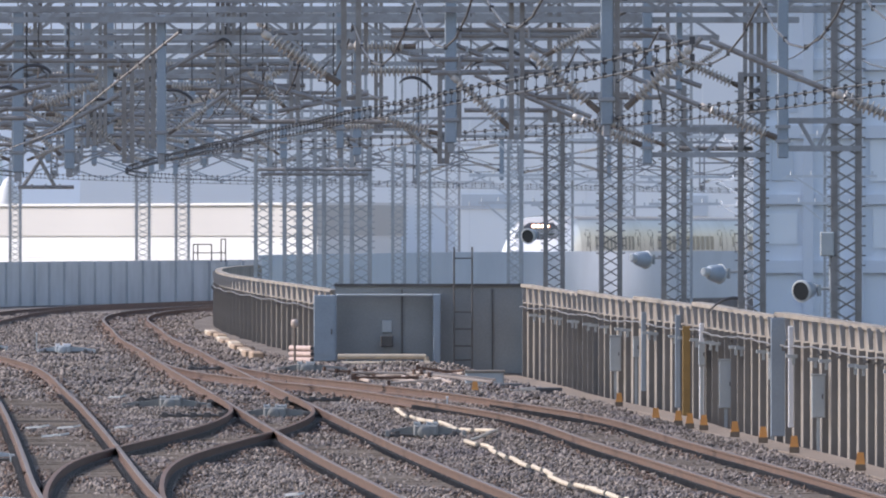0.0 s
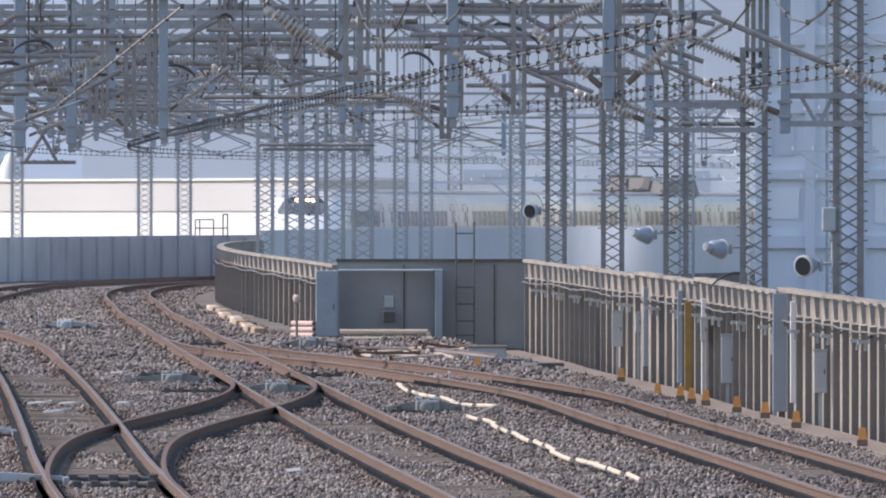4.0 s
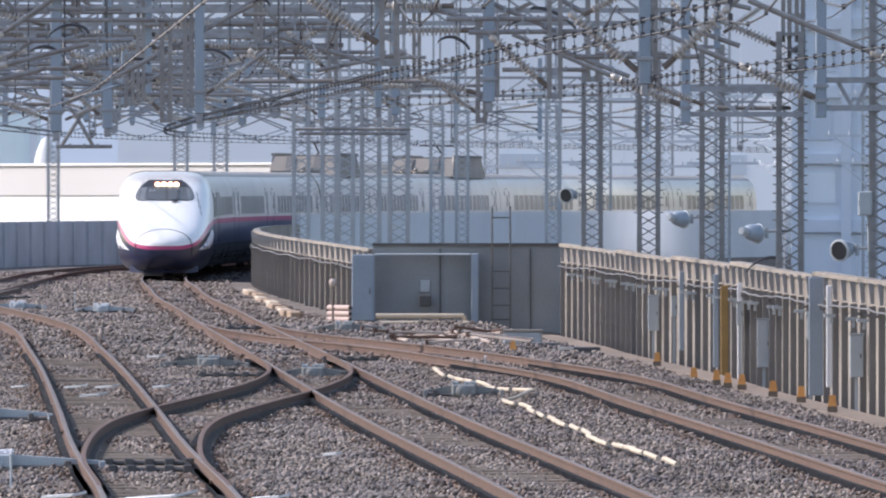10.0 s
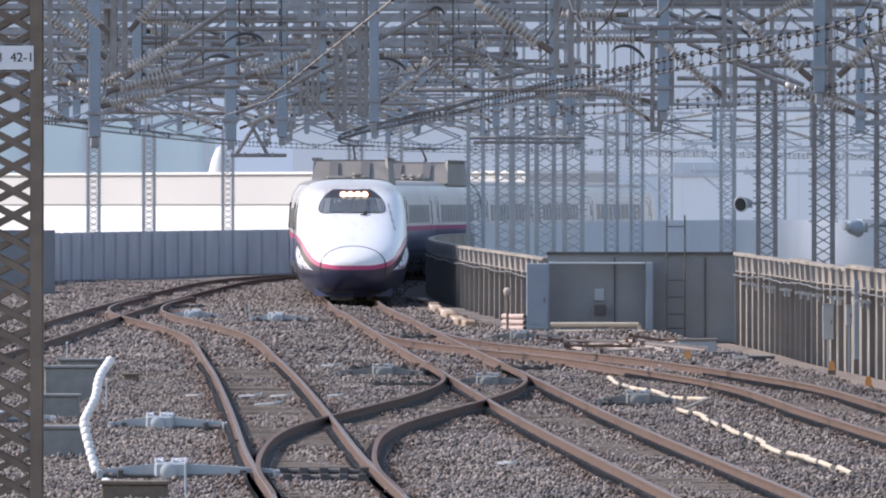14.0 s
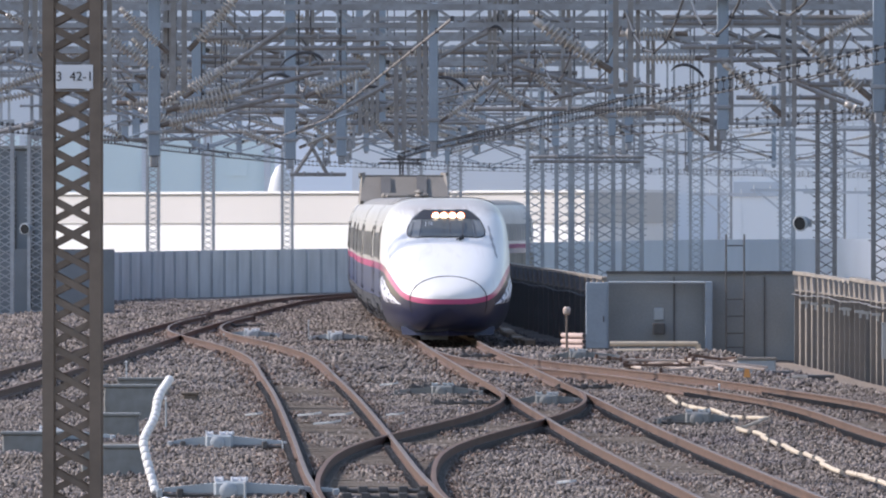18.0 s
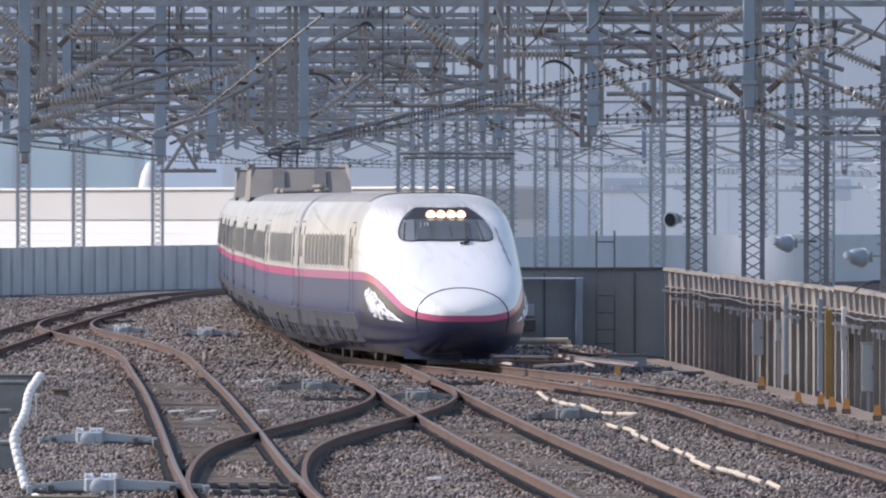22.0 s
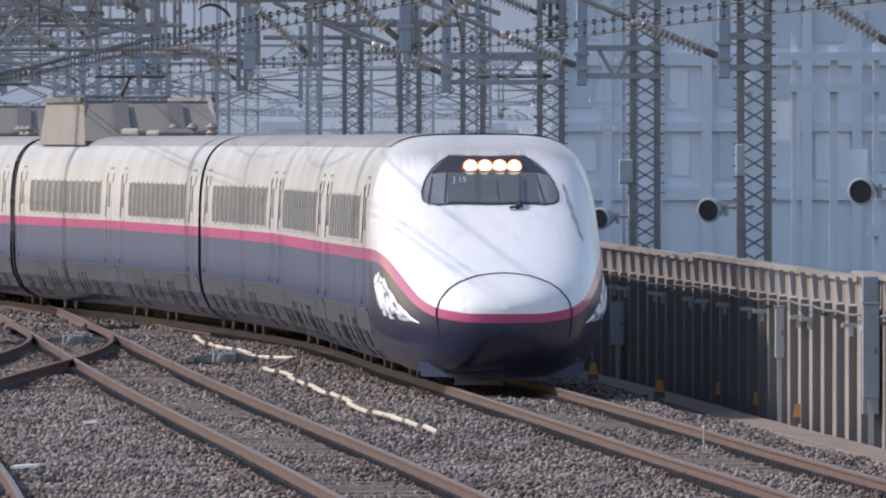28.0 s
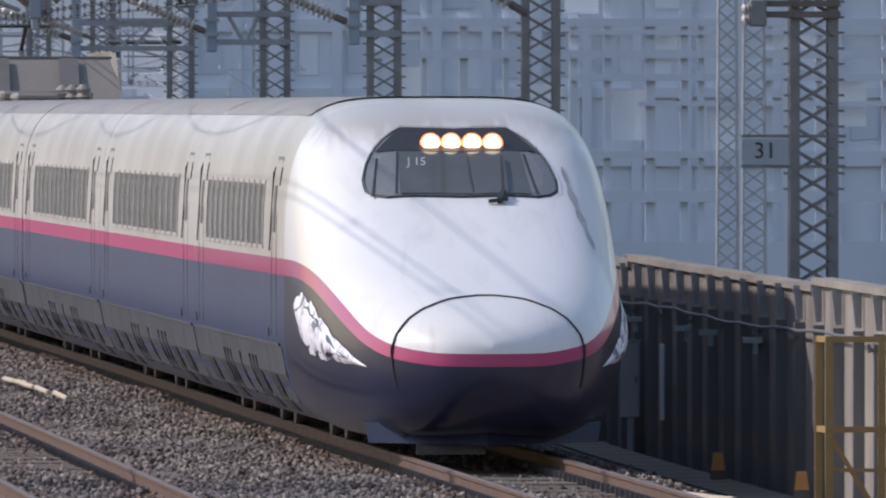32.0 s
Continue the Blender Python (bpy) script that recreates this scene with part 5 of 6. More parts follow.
for line, a, b in ((MAIN, 0, 20), (RIGHT, 0, 10), (FARLEFT, 6, 20)):
    ys = PORTALS[a:b]
    wire("contact_wire", sagged(line, ys, 5.0, 0.0, zig=0.05), 0.011, "dark overhead contact wire", 0)
    wire("auxiliary_wire", sagged(line, ys, 5.16, 0.0, zig=0.05), 0.011, "dark auxiliary wire with droppers to the contact wire", 2.5, drop=0.15)
    wire("messenger_wire", sagged(line, ys, 6.5, 0.75), 0.016, "dark overhead messenger wire", 5.0)
for dx, z in ((1.6, 7.0), (2.3, 6.6)):
    wire("feeder_wire", sagged(FENCE, PORTALS[:8], z, 0.35, dx), 0.014, "dark feeder wire along the masts", 0)


# ---- distance ----
def warehouse():
    a, b = Vector((-68.0, 962.0, -9)), Vector((-14.2, 866.0, -9))
    L = (b - a).length
    t = thing("warehouse", Matrix.Translation(a) @ Matrix.Rotation(math.atan2(b.y - a.y, b.x - a.x), 4, "Z"), "long white clad building with a grey upper band", "building")
    for k in range(16):
        q = bmesh.new()
        box(q, (L / 2, 2.5, 6.35 + 0.41 * k), (L, 5 + 0.012 * (k % 2), 0.404))
        part("cladding_strip", q, FARWHITE, t)
    for z, h, d, nm, m, lab in ((3.07, 6.14, 4.9, "plinth", FARGREY, ""), (13.45, 1.6, 5.2, "upper_band", FARGREY, "matt grey upper band"), (14.32, 0.13, 5.5, "coping", FARWHITE, "white coping")):
        q = bmesh.new()
        box(q, (L / 2, 2.5, z), (L + 0.1, d, h))
        part(nm, q, m, t, lab)
    return t


warehouse()


def block(name, p0, p1, y, e0, e1, material, label, depth=12.0, grid=None, gm=None):
    """A far building between two bearings and two heights of sight, with piers, floors and panes."""
    x0, x1 = p0 / F * y, p1 / F * y
    z0, z1 = EYE[2] + e0 / F * y, EYE[2] + e1 / F * y
    t = thing(name, Matrix.Translation(((x0 + x1) / 2, y + depth / 2, -9)), label, "building", "far buildings")
    w, h = x1 - x0, z1 + 9
    b = bmesh.new()
    box(b, (0, 0, h / 2), (w, depth, h))
    part("wall", b, material, t)
    if grid:
        nx, dz = grid
        for k in range(nx + 1):
            b = bmesh.new()
            box(b, (-w / 2 + w * k / nx, -depth / 2 - 0.15, h / 2), (0.45, 0.5, h))
            part("pier", b, gm[0], t)
        z = z0 + 9
        r = random.Random(int(p0))
        while z < h - 1:
            b = bmesh.new()
            box(b, (0, -depth / 2 - 0.1, z), (w, 0.35, r.uniform(0.3, 0.75)))
            part("floor_band", b, gm[0], t)
            for k in range(nx):
                if r.random() < 0.4:
                    b = bmesh.new()
                    a = w / nx
                    hh = dz * r.uniform(0.45, 0.75)
                    box(b, (-w / 2 + a * (k + r.uniform(0.4, 0.6)), -depth / 2 - 0.03, z + dz / 2 + 0.2), (a * r.uniform(0.3, 0.7), 0.1, hh))
                    part("pane", b, gm[1] if r.random() < 0.5 else gm[2], t)
            z += dz
    return t


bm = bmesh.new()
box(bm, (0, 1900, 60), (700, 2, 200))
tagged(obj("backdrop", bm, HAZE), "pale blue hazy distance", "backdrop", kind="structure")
# Far blocks and framework carry haze in their pale base colours.
block("annex", -460, -236, 905, -80, 69, FARMID, "low grey flat-roofed building beyond the line, paled for haze", 10.0)
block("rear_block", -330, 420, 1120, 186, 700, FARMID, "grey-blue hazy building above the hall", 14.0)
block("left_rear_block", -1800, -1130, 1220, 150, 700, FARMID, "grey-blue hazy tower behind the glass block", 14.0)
block("office_block", 300, 2600, 760, -40, 900, FARMID, "tall building with piers and floors, paled blue-grey for haze", 14.0, (26, 3.1), (FARFRAME, FARBLUE, FARPANE))
HALL = block("hall", -300, 560, 1000, -100, 190, FARPALE, "wide hall with small dark louvres, paled for haze", 14.0)
for p, e, w, h in ((192, 68, 38, 36), (548, 54, 66, 36), (742, 44, 50, 34), (40, 70, 30, 28), (-180, 75, 90, 26)):
    b = bmesh.new()
    x, z = p / F * 1000, EYE[2] + e / F * 1000 + 9
    box(b, (x - HALL.location.x, -7.05, z), (w / 29.25, 0.1, h / 29.25))
    part("louvre", b, FARPANE, HALL)
for k in range(13):
    b = bmesh.new()
    box(b, (-14 + 2.35 * k, -7.02, 12), (0.07, 0.05, 24))
    part("panel_joint", b, FARBLUE, HALL)

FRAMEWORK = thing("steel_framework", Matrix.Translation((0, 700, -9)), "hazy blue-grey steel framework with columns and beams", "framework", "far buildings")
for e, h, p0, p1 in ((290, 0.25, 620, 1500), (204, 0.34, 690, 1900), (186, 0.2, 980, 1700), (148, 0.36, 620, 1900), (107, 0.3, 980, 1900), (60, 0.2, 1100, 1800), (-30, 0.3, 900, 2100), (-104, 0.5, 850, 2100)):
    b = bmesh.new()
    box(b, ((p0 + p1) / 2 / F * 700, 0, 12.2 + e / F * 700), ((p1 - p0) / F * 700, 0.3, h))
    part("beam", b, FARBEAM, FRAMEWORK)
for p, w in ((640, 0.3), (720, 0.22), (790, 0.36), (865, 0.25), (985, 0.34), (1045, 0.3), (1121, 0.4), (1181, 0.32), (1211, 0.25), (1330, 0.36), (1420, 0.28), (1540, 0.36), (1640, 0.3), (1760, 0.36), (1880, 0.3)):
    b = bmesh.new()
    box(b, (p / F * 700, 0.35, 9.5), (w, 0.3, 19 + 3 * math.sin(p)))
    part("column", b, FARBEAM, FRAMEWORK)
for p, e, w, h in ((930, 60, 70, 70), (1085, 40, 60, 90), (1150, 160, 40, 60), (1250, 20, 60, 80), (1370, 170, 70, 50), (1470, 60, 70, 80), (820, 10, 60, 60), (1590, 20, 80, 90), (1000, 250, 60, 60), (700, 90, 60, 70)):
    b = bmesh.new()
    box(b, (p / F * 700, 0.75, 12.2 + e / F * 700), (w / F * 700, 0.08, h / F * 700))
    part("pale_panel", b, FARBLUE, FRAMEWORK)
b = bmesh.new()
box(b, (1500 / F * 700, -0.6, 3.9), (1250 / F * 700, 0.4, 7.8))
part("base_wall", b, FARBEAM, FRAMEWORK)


def far_pole(px, y, arms):
    """A distant line pole with cross arms; haze is put into its pale colours."""
    p = bearing(px, y, 0)
    t = thing("line_pole", Matrix.Translation((p.x, y, -9)), "slender lattice pole with cross arms, paled to stand for haze", "line pole", "far line poles")
    for sx in (-0.3, 0.3):
        bar("leg", t, (sx, 0, 0), (sx, 0, 24), 0.12, HAZESTEEL, "", 4)
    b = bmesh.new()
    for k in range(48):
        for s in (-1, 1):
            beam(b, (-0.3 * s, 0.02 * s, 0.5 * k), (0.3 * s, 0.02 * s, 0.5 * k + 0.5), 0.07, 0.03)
    part("lacing", b, HAZESTEEL, t)["kind"] = "stuff"
    for z, w in arms:
        bar("arm", t, (-w, -0.2, z), (w, -0.2, z), 0.12, FARWALL, "", 4)
        bar("stay", t, (-w * 0.8, -0.2, z - 0.05), (0, -0.2, z - 1.1), 0.08, FARWALL, "", 4)
        for s in (-0.9, -0.45, 0.5, 0.9):
            bar("pin", t, (w * s, -0.2, z), (w * s, -0.2, z + 0.22), 0.09, FARWALL, "", 6)


for q in ((-130, 720), (-40, 760), (70, 800), (170, 740), (290, 770), (430, 730), (-240, 800)):
    far_pole(*q, ((14.0, 1.6), (15.2, 2.0), (17.0, 1.4)))
block("glass_block", -1700, -1050, 1150, -100, 170, TEAL, "teal glass-clad block behind the warehouse, paled for haze", 14.0, (6, 6.0), (FARPANE, TEAL, FARPALE))
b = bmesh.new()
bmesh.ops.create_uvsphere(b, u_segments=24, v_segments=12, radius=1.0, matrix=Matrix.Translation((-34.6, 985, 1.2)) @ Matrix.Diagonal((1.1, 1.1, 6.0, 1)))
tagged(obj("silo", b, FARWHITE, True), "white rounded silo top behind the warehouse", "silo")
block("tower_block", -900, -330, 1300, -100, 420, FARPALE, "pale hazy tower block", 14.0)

stones("ballast_stones", 190000, 140, 330, lambda y: (max(-1600 / F * y, -22), FENCE(y) - 0.9), 0.030, 5, "grey-brown loose crushed stone between the tracks")
stones("far_ballast_stones", 60000, 330, 640, lambda y: (-1560 / F * y, FARFENCE(y) - 0.9 if y > 420.6 else FENCE(y) - 1.0), 0.048, 6, "grey-brown loose crushed stone further out")


# ---- small things along the line ----
def height(p_dip, y):
    """Height over the rails of a point that dips p_dip under the level, y metres out."""
    return EYE[2] - p_dip / F * y - rail_z(y)


def wall_box(name, px, d0, d1, w, material, label, category, out=0.16, depth=0.2, lid=True):
    """A box, post or pipe fixed to the ribbed barrier, from dip d0 down to d1."""
    y = on_line(lambda v: FENCE(v) - 0.2, px, 150, 420)
    z1, z0 = height(d0, y), height(d1, y)
    ww = w / F * y
    t = thing(name, Matrix.Translation((FENCE(y) - out - depth / 2, y, rail_z(y) + z0)), label, category, category + " on the barrier")
    b = bmesh.new()
    box(b, (0, 0, (z1 - z0) / 2), (ww, depth, z1 - z0), bevel=min(0.012, ww / 8))
    part("case", b, material, t)
    if lid:
        b = bmesh.new()
        box(b, (0, 0, z1 - z0 + 0.012), (ww + 0.03, depth + 0.03, 0.024))
        part("lid", b, material, t)
        b = bmesh.new()
        box(b, (ww * 0.3, -depth / 2 - 0.006, (z1 - z0) * 0.5), (0.02, 0.012, 0.08))
        part("latch", b, DARKSTEEL, t)
        b = bmesh.new()
        box(b, (0, 0, -z0 / 2 - 0.28), (0.06, 0.06, max(0.05, z0 + 0.56)))
        part("stand", b, GREYBOX, t)
    return t


for q in ((52, 163, 225, 20), (249, 205, 290, 24), (412, 232, 307, 24), (90, 165, 200, 11), (206, 175, 215, 12), (1094, 361, 495, 34), (700, 240, 330, 16), (330, 200, 240, 12)):
    wall_box("junction_box", q[0], q[1], q[2], q[3], GREYBOX, "grey metal junction box on the ribbed barrier", "junction box")
for q in ((201, 140, 310, 9), (359, 145, 325, 10), (1140, 365, 500, 8)):
    wall_box("cable_pipe", q[0], q[1], q[2], q[3], PLATE, "white cable pipe up the barrier", "pipe", lid=False, depth=0.09)
wall_box("yellow_post", 179, 145, 305, 14, YELLOW, "yellow painted steel post by the barrier", "post", lid=False)
for q in ((338, 130, 340, 28), (100, 120, 260, 9), (160, 125, 290, 10), (858, 185, 430, 30)):
    wall_box("barrier_pillar", q[0], q[1], q[2], q[3], BLUESTEEL, "blue-grey steel pillar between barrier sections", "pillar", lid=False, out=0.12)
wall_box("cabinet", 868, 235, 400, 30, BLUESTEEL, "pale blue metal cabinet against the barrier", "cabinet", depth=0.3)

# cable trough and markers at the barrier's foot
bm = bmesh.new()
sweep(bm, along(FENCE, 122, 419.5, 4.0, 0.0, -0.6), [(-0.36, -0.8), (0.36, -0.8), (0.36, -0.5), (-0.36, -0.5)])
bmesh.ops.recalc_face_normals(bm, faces=bm.faces)
PAVE = tagged(obj("pavement", bm, PATH), "beige concrete cable trough along the barrier", "pavement", kind="structure")
LIDM = bmesh.new()
box(LIDM, (0, 0, 0), (0.6, 1.9, 0.03), bevel=0.006)
LIDM = obj("trough_lid", LIDM, PATH)
scene.collection.objects.unlink(LIDM)
for k in range(120):
    y = 150 + 2.0 * k
    share("trough_lid", LIDM, PAVE, Matrix.Translation((FENCE(y) - 0.6, y, rail_z(y) - 0.483)) @ Matrix.Rotation(-math.atan(FENCE(y + 0.5) - FENCE(y - 0.5)), 4, "Z"))

MARK = thing("marker_block", Matrix(), "orange plastic marker block on the ballast", "marker", "orange markers")
b = bmesh.new()
v0 = [b.verts.new(q) for q in ((-0.075, -0.06, 0), (0.075, -0.06, 0), (0.075, 0.06, 0), (-0.075, 0.06, 0))]
v1 = [b.verts.new(q) for q in ((-0.05, -0.04, 0.19), (0.05, -0.04, 0.19), (0.05, 0.04, 0.19), (-0.05, 0.04, 0.19))]
b.faces.new(v1)
for i in range(4):
    b.faces.new((v0[i], v0[(i + 1) % 4], v1[(i + 1) % 4], v1[i]))
part("cap", b, ORANGE, MARK)
b = bmesh.new()
box(b, (0, 0, -0.05), (0.17, 0.15, 0.1))
part("foot", b, TIMBER, MARK)
MARKS = [(168, 112), (1989, 756), (2056, 774), (2128, 796), (1519, 668), (1559, 673), (1579, 678), (1604, 681), (1659, 693), (1709, 703), (1764, 720), (1881, 751), (2641, 951), (2789, 986), (1454, 640)]
for px, py in MARKS[1:]:
    copy_thing(MARK, Matrix.Translation(ground_at(px - 1400, py - 365 + 6, -0.38) + Vector((0, 0, 0.02))))
MARK.matrix_basis = Matrix.Translation(ground_at(1199 - 1400, 625 - 365, -0.2) + Vector((0, 0, 0.02)))


# round floodlights on the masts
def floodlight(px, e, y, facing, mast_px):
    p = bearing(px, y, 0)
    p.z = EYE[2] + e / F * y
    t = thing("floodlight", Matrix.Translation(p), "pale blue round floodlight on a mast arm", "floodlight", "floodlights")
    turn = Matrix.Rotation(facing, 4, "Z") @ Matrix.Rotation(math.pi / 2 + 0.12, 4, "X")
    b = bmesh.new()
    lathe(b, [(0.06, -0.22), (0.13, -0.19), (0.165, -0.05), (0.175, 0.06), (0.175, 0.1)], turn, 20)
    part("housing", b, BLUESTEEL, t, "", True)
    b = bmesh.new()
    lathe(b, [(0.16, 0.1), (0.16, 0.108)], turn, 20)
    part("lens", b, LENS, t, "dark glass lens")
    b = bmesh.new()
    lathe(b, [(0.178, 0.07), (0.195, 0.075), (0.195, 0.105), (0.164, 0.115), (0.164, 0.09)], turn, 20)
    part("rim", b, GREYBOX, t)
    b = bmesh.new()
    lathe(b, [(0.07, -0.34), (0.085, -0.32), (0.085, -0.2), (0.06, -0.18)], turn, 12)
    part("gear_box", b, GREYBOX, t)
    reach = (mast_px - px) / F * y
    bar("arm", t, (0, 0.05, 0.02), (reach, 0.4, 0.04), 0.05, GREYBOX)
    bar("swivel", t, (reach * 0.35, 0.12, -0.1), (reach * 0.35, 0.12, 0.1), 0.07, GREYBOX)
    return t


for q in ((-104, 15, 407.7, -0.5, -61), (96, -27, 347.7, 2.3, 151), (226, -52, 315.7, 2.3, 289), (382, -82, 285.7, -0.6, 456), (573, -67, 253.7, -0.45, 649), (842, -34, 225.7, -0.35, 926), (-1478, 5, 559.7, -0.4, -1460)):
    floodlight(*q)


def mast_box(px, e, y, w, h):
    p = bearing(px, y, 0)
    p.z = EYE[2] + e / F * y
    t = thing("switch_box", Matrix.Translation(p), "grey switch box fixed to a mast", "switch box", "switch boxes")
    b = bmesh.new()
    box(b, (0, 0, 0), (w, 0.2, h), bevel=0.015)
    part("case", b, GREYBOX, t)
    b = bmesh.new()
    box(b, (0, -0.106, 0), (w - 0.05, 0.012, h - 0.06))
    part("door", b, GREYBOX, t)
    bar("conduit", t, (0.05, 0, -h / 2), (0.08, 0, -h / 2 - 1.3), 0.04, GREYBOX)


mast_box(422, 0, 285.8, 0.24, 0.42)
mast_box(624, 20, 253.8, 0.14, 0.5)
mast_box(955, -20, 225.8, 0.12, 0.5)


# short arm on the near mast
p = bearing(1409, 179.7, 0)
t = thing("mast_arm", Matrix.Translation((p.x, 179.7, EYE[2] + 228 / F * 179.7)), "brown steel arm with an insulated box on a mast", "mast arm")
for z in (-0.06, 0.06):
    bar("channel", t, (0.3, 0, z), (-0.52, 0, z), 0.07, SOCKET, "", 4)
b = bmesh.new()
box(b, (-0.6, 0, -0.04), (0.19, 0.2, 0.3), bevel=0.02)
part("box", b, BOXGREY, t)
for z in (0.0, -0.12):
    b = bmesh.new()
    lathe(b, [(0.03, 0), (0.06, 0.02), (0.03, 0.04), (0.06, 0.06), (0.03, 0.09)], Matrix.Translation((-0.69, -0.05, z)) @ Matrix.Rotation(-math.pi / 2, 4, "Y"), 10)
    part("insulator", b, PORCELAIN, t)


# number plates
def plate(px, e, y, w, h, words, size, label, back):
    p = bearing(px, y, 0)
    p.z = EYE[2] + e / F * y
    t = thing("number_plate", Matrix.Translation(p), label, "number plate")
    b = bmesh.new()
    box(b, (0, 0, 0), (w, 0.02, h), bevel=0.004)
    part("panel", b, back, t)
    c = new("lettering", bpy.data.curves.new("lettering", "FONT"))
    c.data.body, c.data.size, c.data.align_x, c.data.align_y, c.data.extrude = words, size, "CENTER", "CENTER", 0.002
    c.data.materials.append(FRAME)
    c.parent = t
    c.matrix_basis = Matrix.Translation((0, -0.014, 0)) @ Matrix.Rotation(math.pi / 2, 4, "X")
    for z in (-h / 2 - 0.02, h / 2 + 0.02):
        bar("strap", t, (-w / 2, 0.02, z), (w / 2 + (0.62 if w > 0.45 else 0.12), 0.02, z), 0.035 if w > 0.45 else 0.014, MASTSTEEL, "", 4)
    return t


plate(1324, -24, 179.74, 0.52, 0.29, "31", 0.25, "grey plate with black figures on a mast", GREYBOX)
plate(-1392, 274, 164.7, 0.37, 0.24, "3  42-1", 0.13, "white plate with black figures on a mast", PLATE)


# things at the dark return wall
def on_wall(name, px0, px1, d0, d1, material, label, category, depth=0.25, y=420.3, pieces=()):
    x0, x1 = px0 / F * y, px1 / F * y
    z1, z0 = height(d0, y) + rail_z(y), height(d1, y) + rail_z(y)
    t = thing(name, Matrix.Translation(((x0 + x1) / 2, y - depth / 2, z0)), label, category)
    b = bmesh.new()
    box(b, (0, 0, (z1 - z0) / 2), (x1 - x0, depth, z1 - z0), bevel=min(0.02, (x1 - x0) / 8))
    part("case", b, material, t)
    for k, (c, s, mt) in enumerate(pieces):
        b = bmesh.new()
        box(b, c, s)
        part("fitting", b, mt, t)
    return t


on_wall("cabinet", -486, -446, 90, 207, BLUESTEEL, "tall pale blue cabinet at the barrier's end", "cabinet", 0.5, pieces=(((0, -0.26, 0.8), (0.46, 0.02, 1.3), BLUESTEEL), ((0.17, -0.28, 0.75), (0.03, 0.02, 0.14), DARKSTEEL)))
on_wall("wall_pillar", -275, -262, 88, 222, BLUESTEEL, "pale blue-grey pillar on the dark wall", "pillar", 0.2)
on_wall("notice_plate", -366, -348, 135, 157, GREYBOX, "small pale plate on the dark wall", "plate", 0.05, y=420.45)
on_wall("wall_box", -368, -346, 162, 182, DARKSTEEL, "dark box under the plate on the wall", "box", 0.12)
b = bmesh.new()
box(b, (-4.05, 420.6, 2.16), (4.84, 0.42, 0.07))
part("capping", b, DARKSTEEL, bpy.data.objects["wall_return"])
on_wall("wall_rail", -446, -276, 88, 92, GREYBOX, "pale rail along the dark wall", "rail", 0.2)
for k in range(2):
    x = (-330 + 160 * k) / F * 420.4
    b = bmesh.new()
    box(b, (x, 420.43, 0.9), (0.03, 0.04, 2.3))
    part("panel_joint", b, DARKSTEEL, bpy.data.objects["wall_return"])
for d, dx in ((199, 0), (212, 8)):
    t = thing("wall_pipe", Matrix(), "pale pipe along the foot of the wall", "pipe", "wall pipes")
    y = 419.9 - 0.01 * d
    z = height(d, y) + rail_z(y)
    a, c = Vector(((-444 + dx) / F * y, y, z)), Vector(((-288 + dx) / F * y, y, z))
    bar("pipe", t, a, c, 0.13, ROPE, "", 12)
    bar("elbow", t, c, c + Vector((0.05, 0, -0.28)), 0.13, ROPE, "", 12)
    for u in (0.1, 0.5, 0.9):
        q = a.lerp(c, u)
        bar("saddle", t, q + Vector((0, 0, -0.12)), q + Vector((0, 0, 0.08)), 0.05, GREYBOX, "", 6)
t = thing("ladder_frame", Matrix(), "thin dark steel ladder frame above the wall", "ladder")
for px in (-238, -206):
    a, c = bearing(px, 420.1, 0), bearing(px, 420.1, 0)
    a.z, c.z = EYE[2] - 230 / F * 420.1, EYE[2] - 5 / F * 420.1
    bar("rod", t, a, c, 0.05, DARKSTEEL, "", 6)
for d in (25, 120, 150, 180, 205):
    a, c = bearing(-238, 420.1, 0), bearing(-206, 420.1, 0)
    a.z = c.z = EYE[2] - d / F * 420.1
    bar("rung", t, a, c, 0.035, DARKSTEEL, "", 6)
for px in (-248, -224):
    p = ground_at(px, 222, -0.4)
    t = thing("drum", Matrix.Translation(p) @ Matrix.Rotation(0.15, 4, "Z"), "small pale metal drum beside the wall", "drum", "drums")
    b = bmesh.new()
    lathe(b, [(0.13, -0.1), (0.14, 0.0), (0.14, 0.1), (0.145, 0.12), (0.14, 0.14), (0.14, 0.28), (0.12, 0.3)], seg=16)
    part("shell", b, GREYBOX, t, "", True)
    b = bmesh.new()
    lathe(b, [(0.05, 0.3), (0.05, 0.35)], seg=10)
    part("bung", b, DARKSTEEL, t)
# pipes stacked beside the cabinet, and dark mats by the concrete block
for k in range(3):
    a, c = bearing(-527, 421.0, -0.12 + 0.15 * k), bearing(-489, 419.8, -0.12 + 0.15 * k)
    t = thing("stacked_pipe", Matrix(), "dusty pink plastic pipe stacked beside the cabinet", "pipe", "stacked pipes")
    bar("pipe", t, a, c, 0.13, PINKPIPE, "", 12)
    # A dark disc on the end stands in for the shaded hollow.
    bar("bore", t, c, c + (c - a).normalized() * 0.004, 0.10, DARKSTEEL, "", 12)
t = thing("signal_stub", Matrix.Translation(bearing(-520, 419.0, -0.2)), "small brown post with a round head beside the pipes", "post")
bar("post", t, (0, 0, 0), (0, 0, 0.95), 0.06, SOCKET)
b = bmesh.new()
lathe(b, [(0.04, 0.9), (0.09, 0.95), (0.10, 1.06), (0.06, 1.12)], seg=12)
part("head", b, RODPALE, t, "", True)
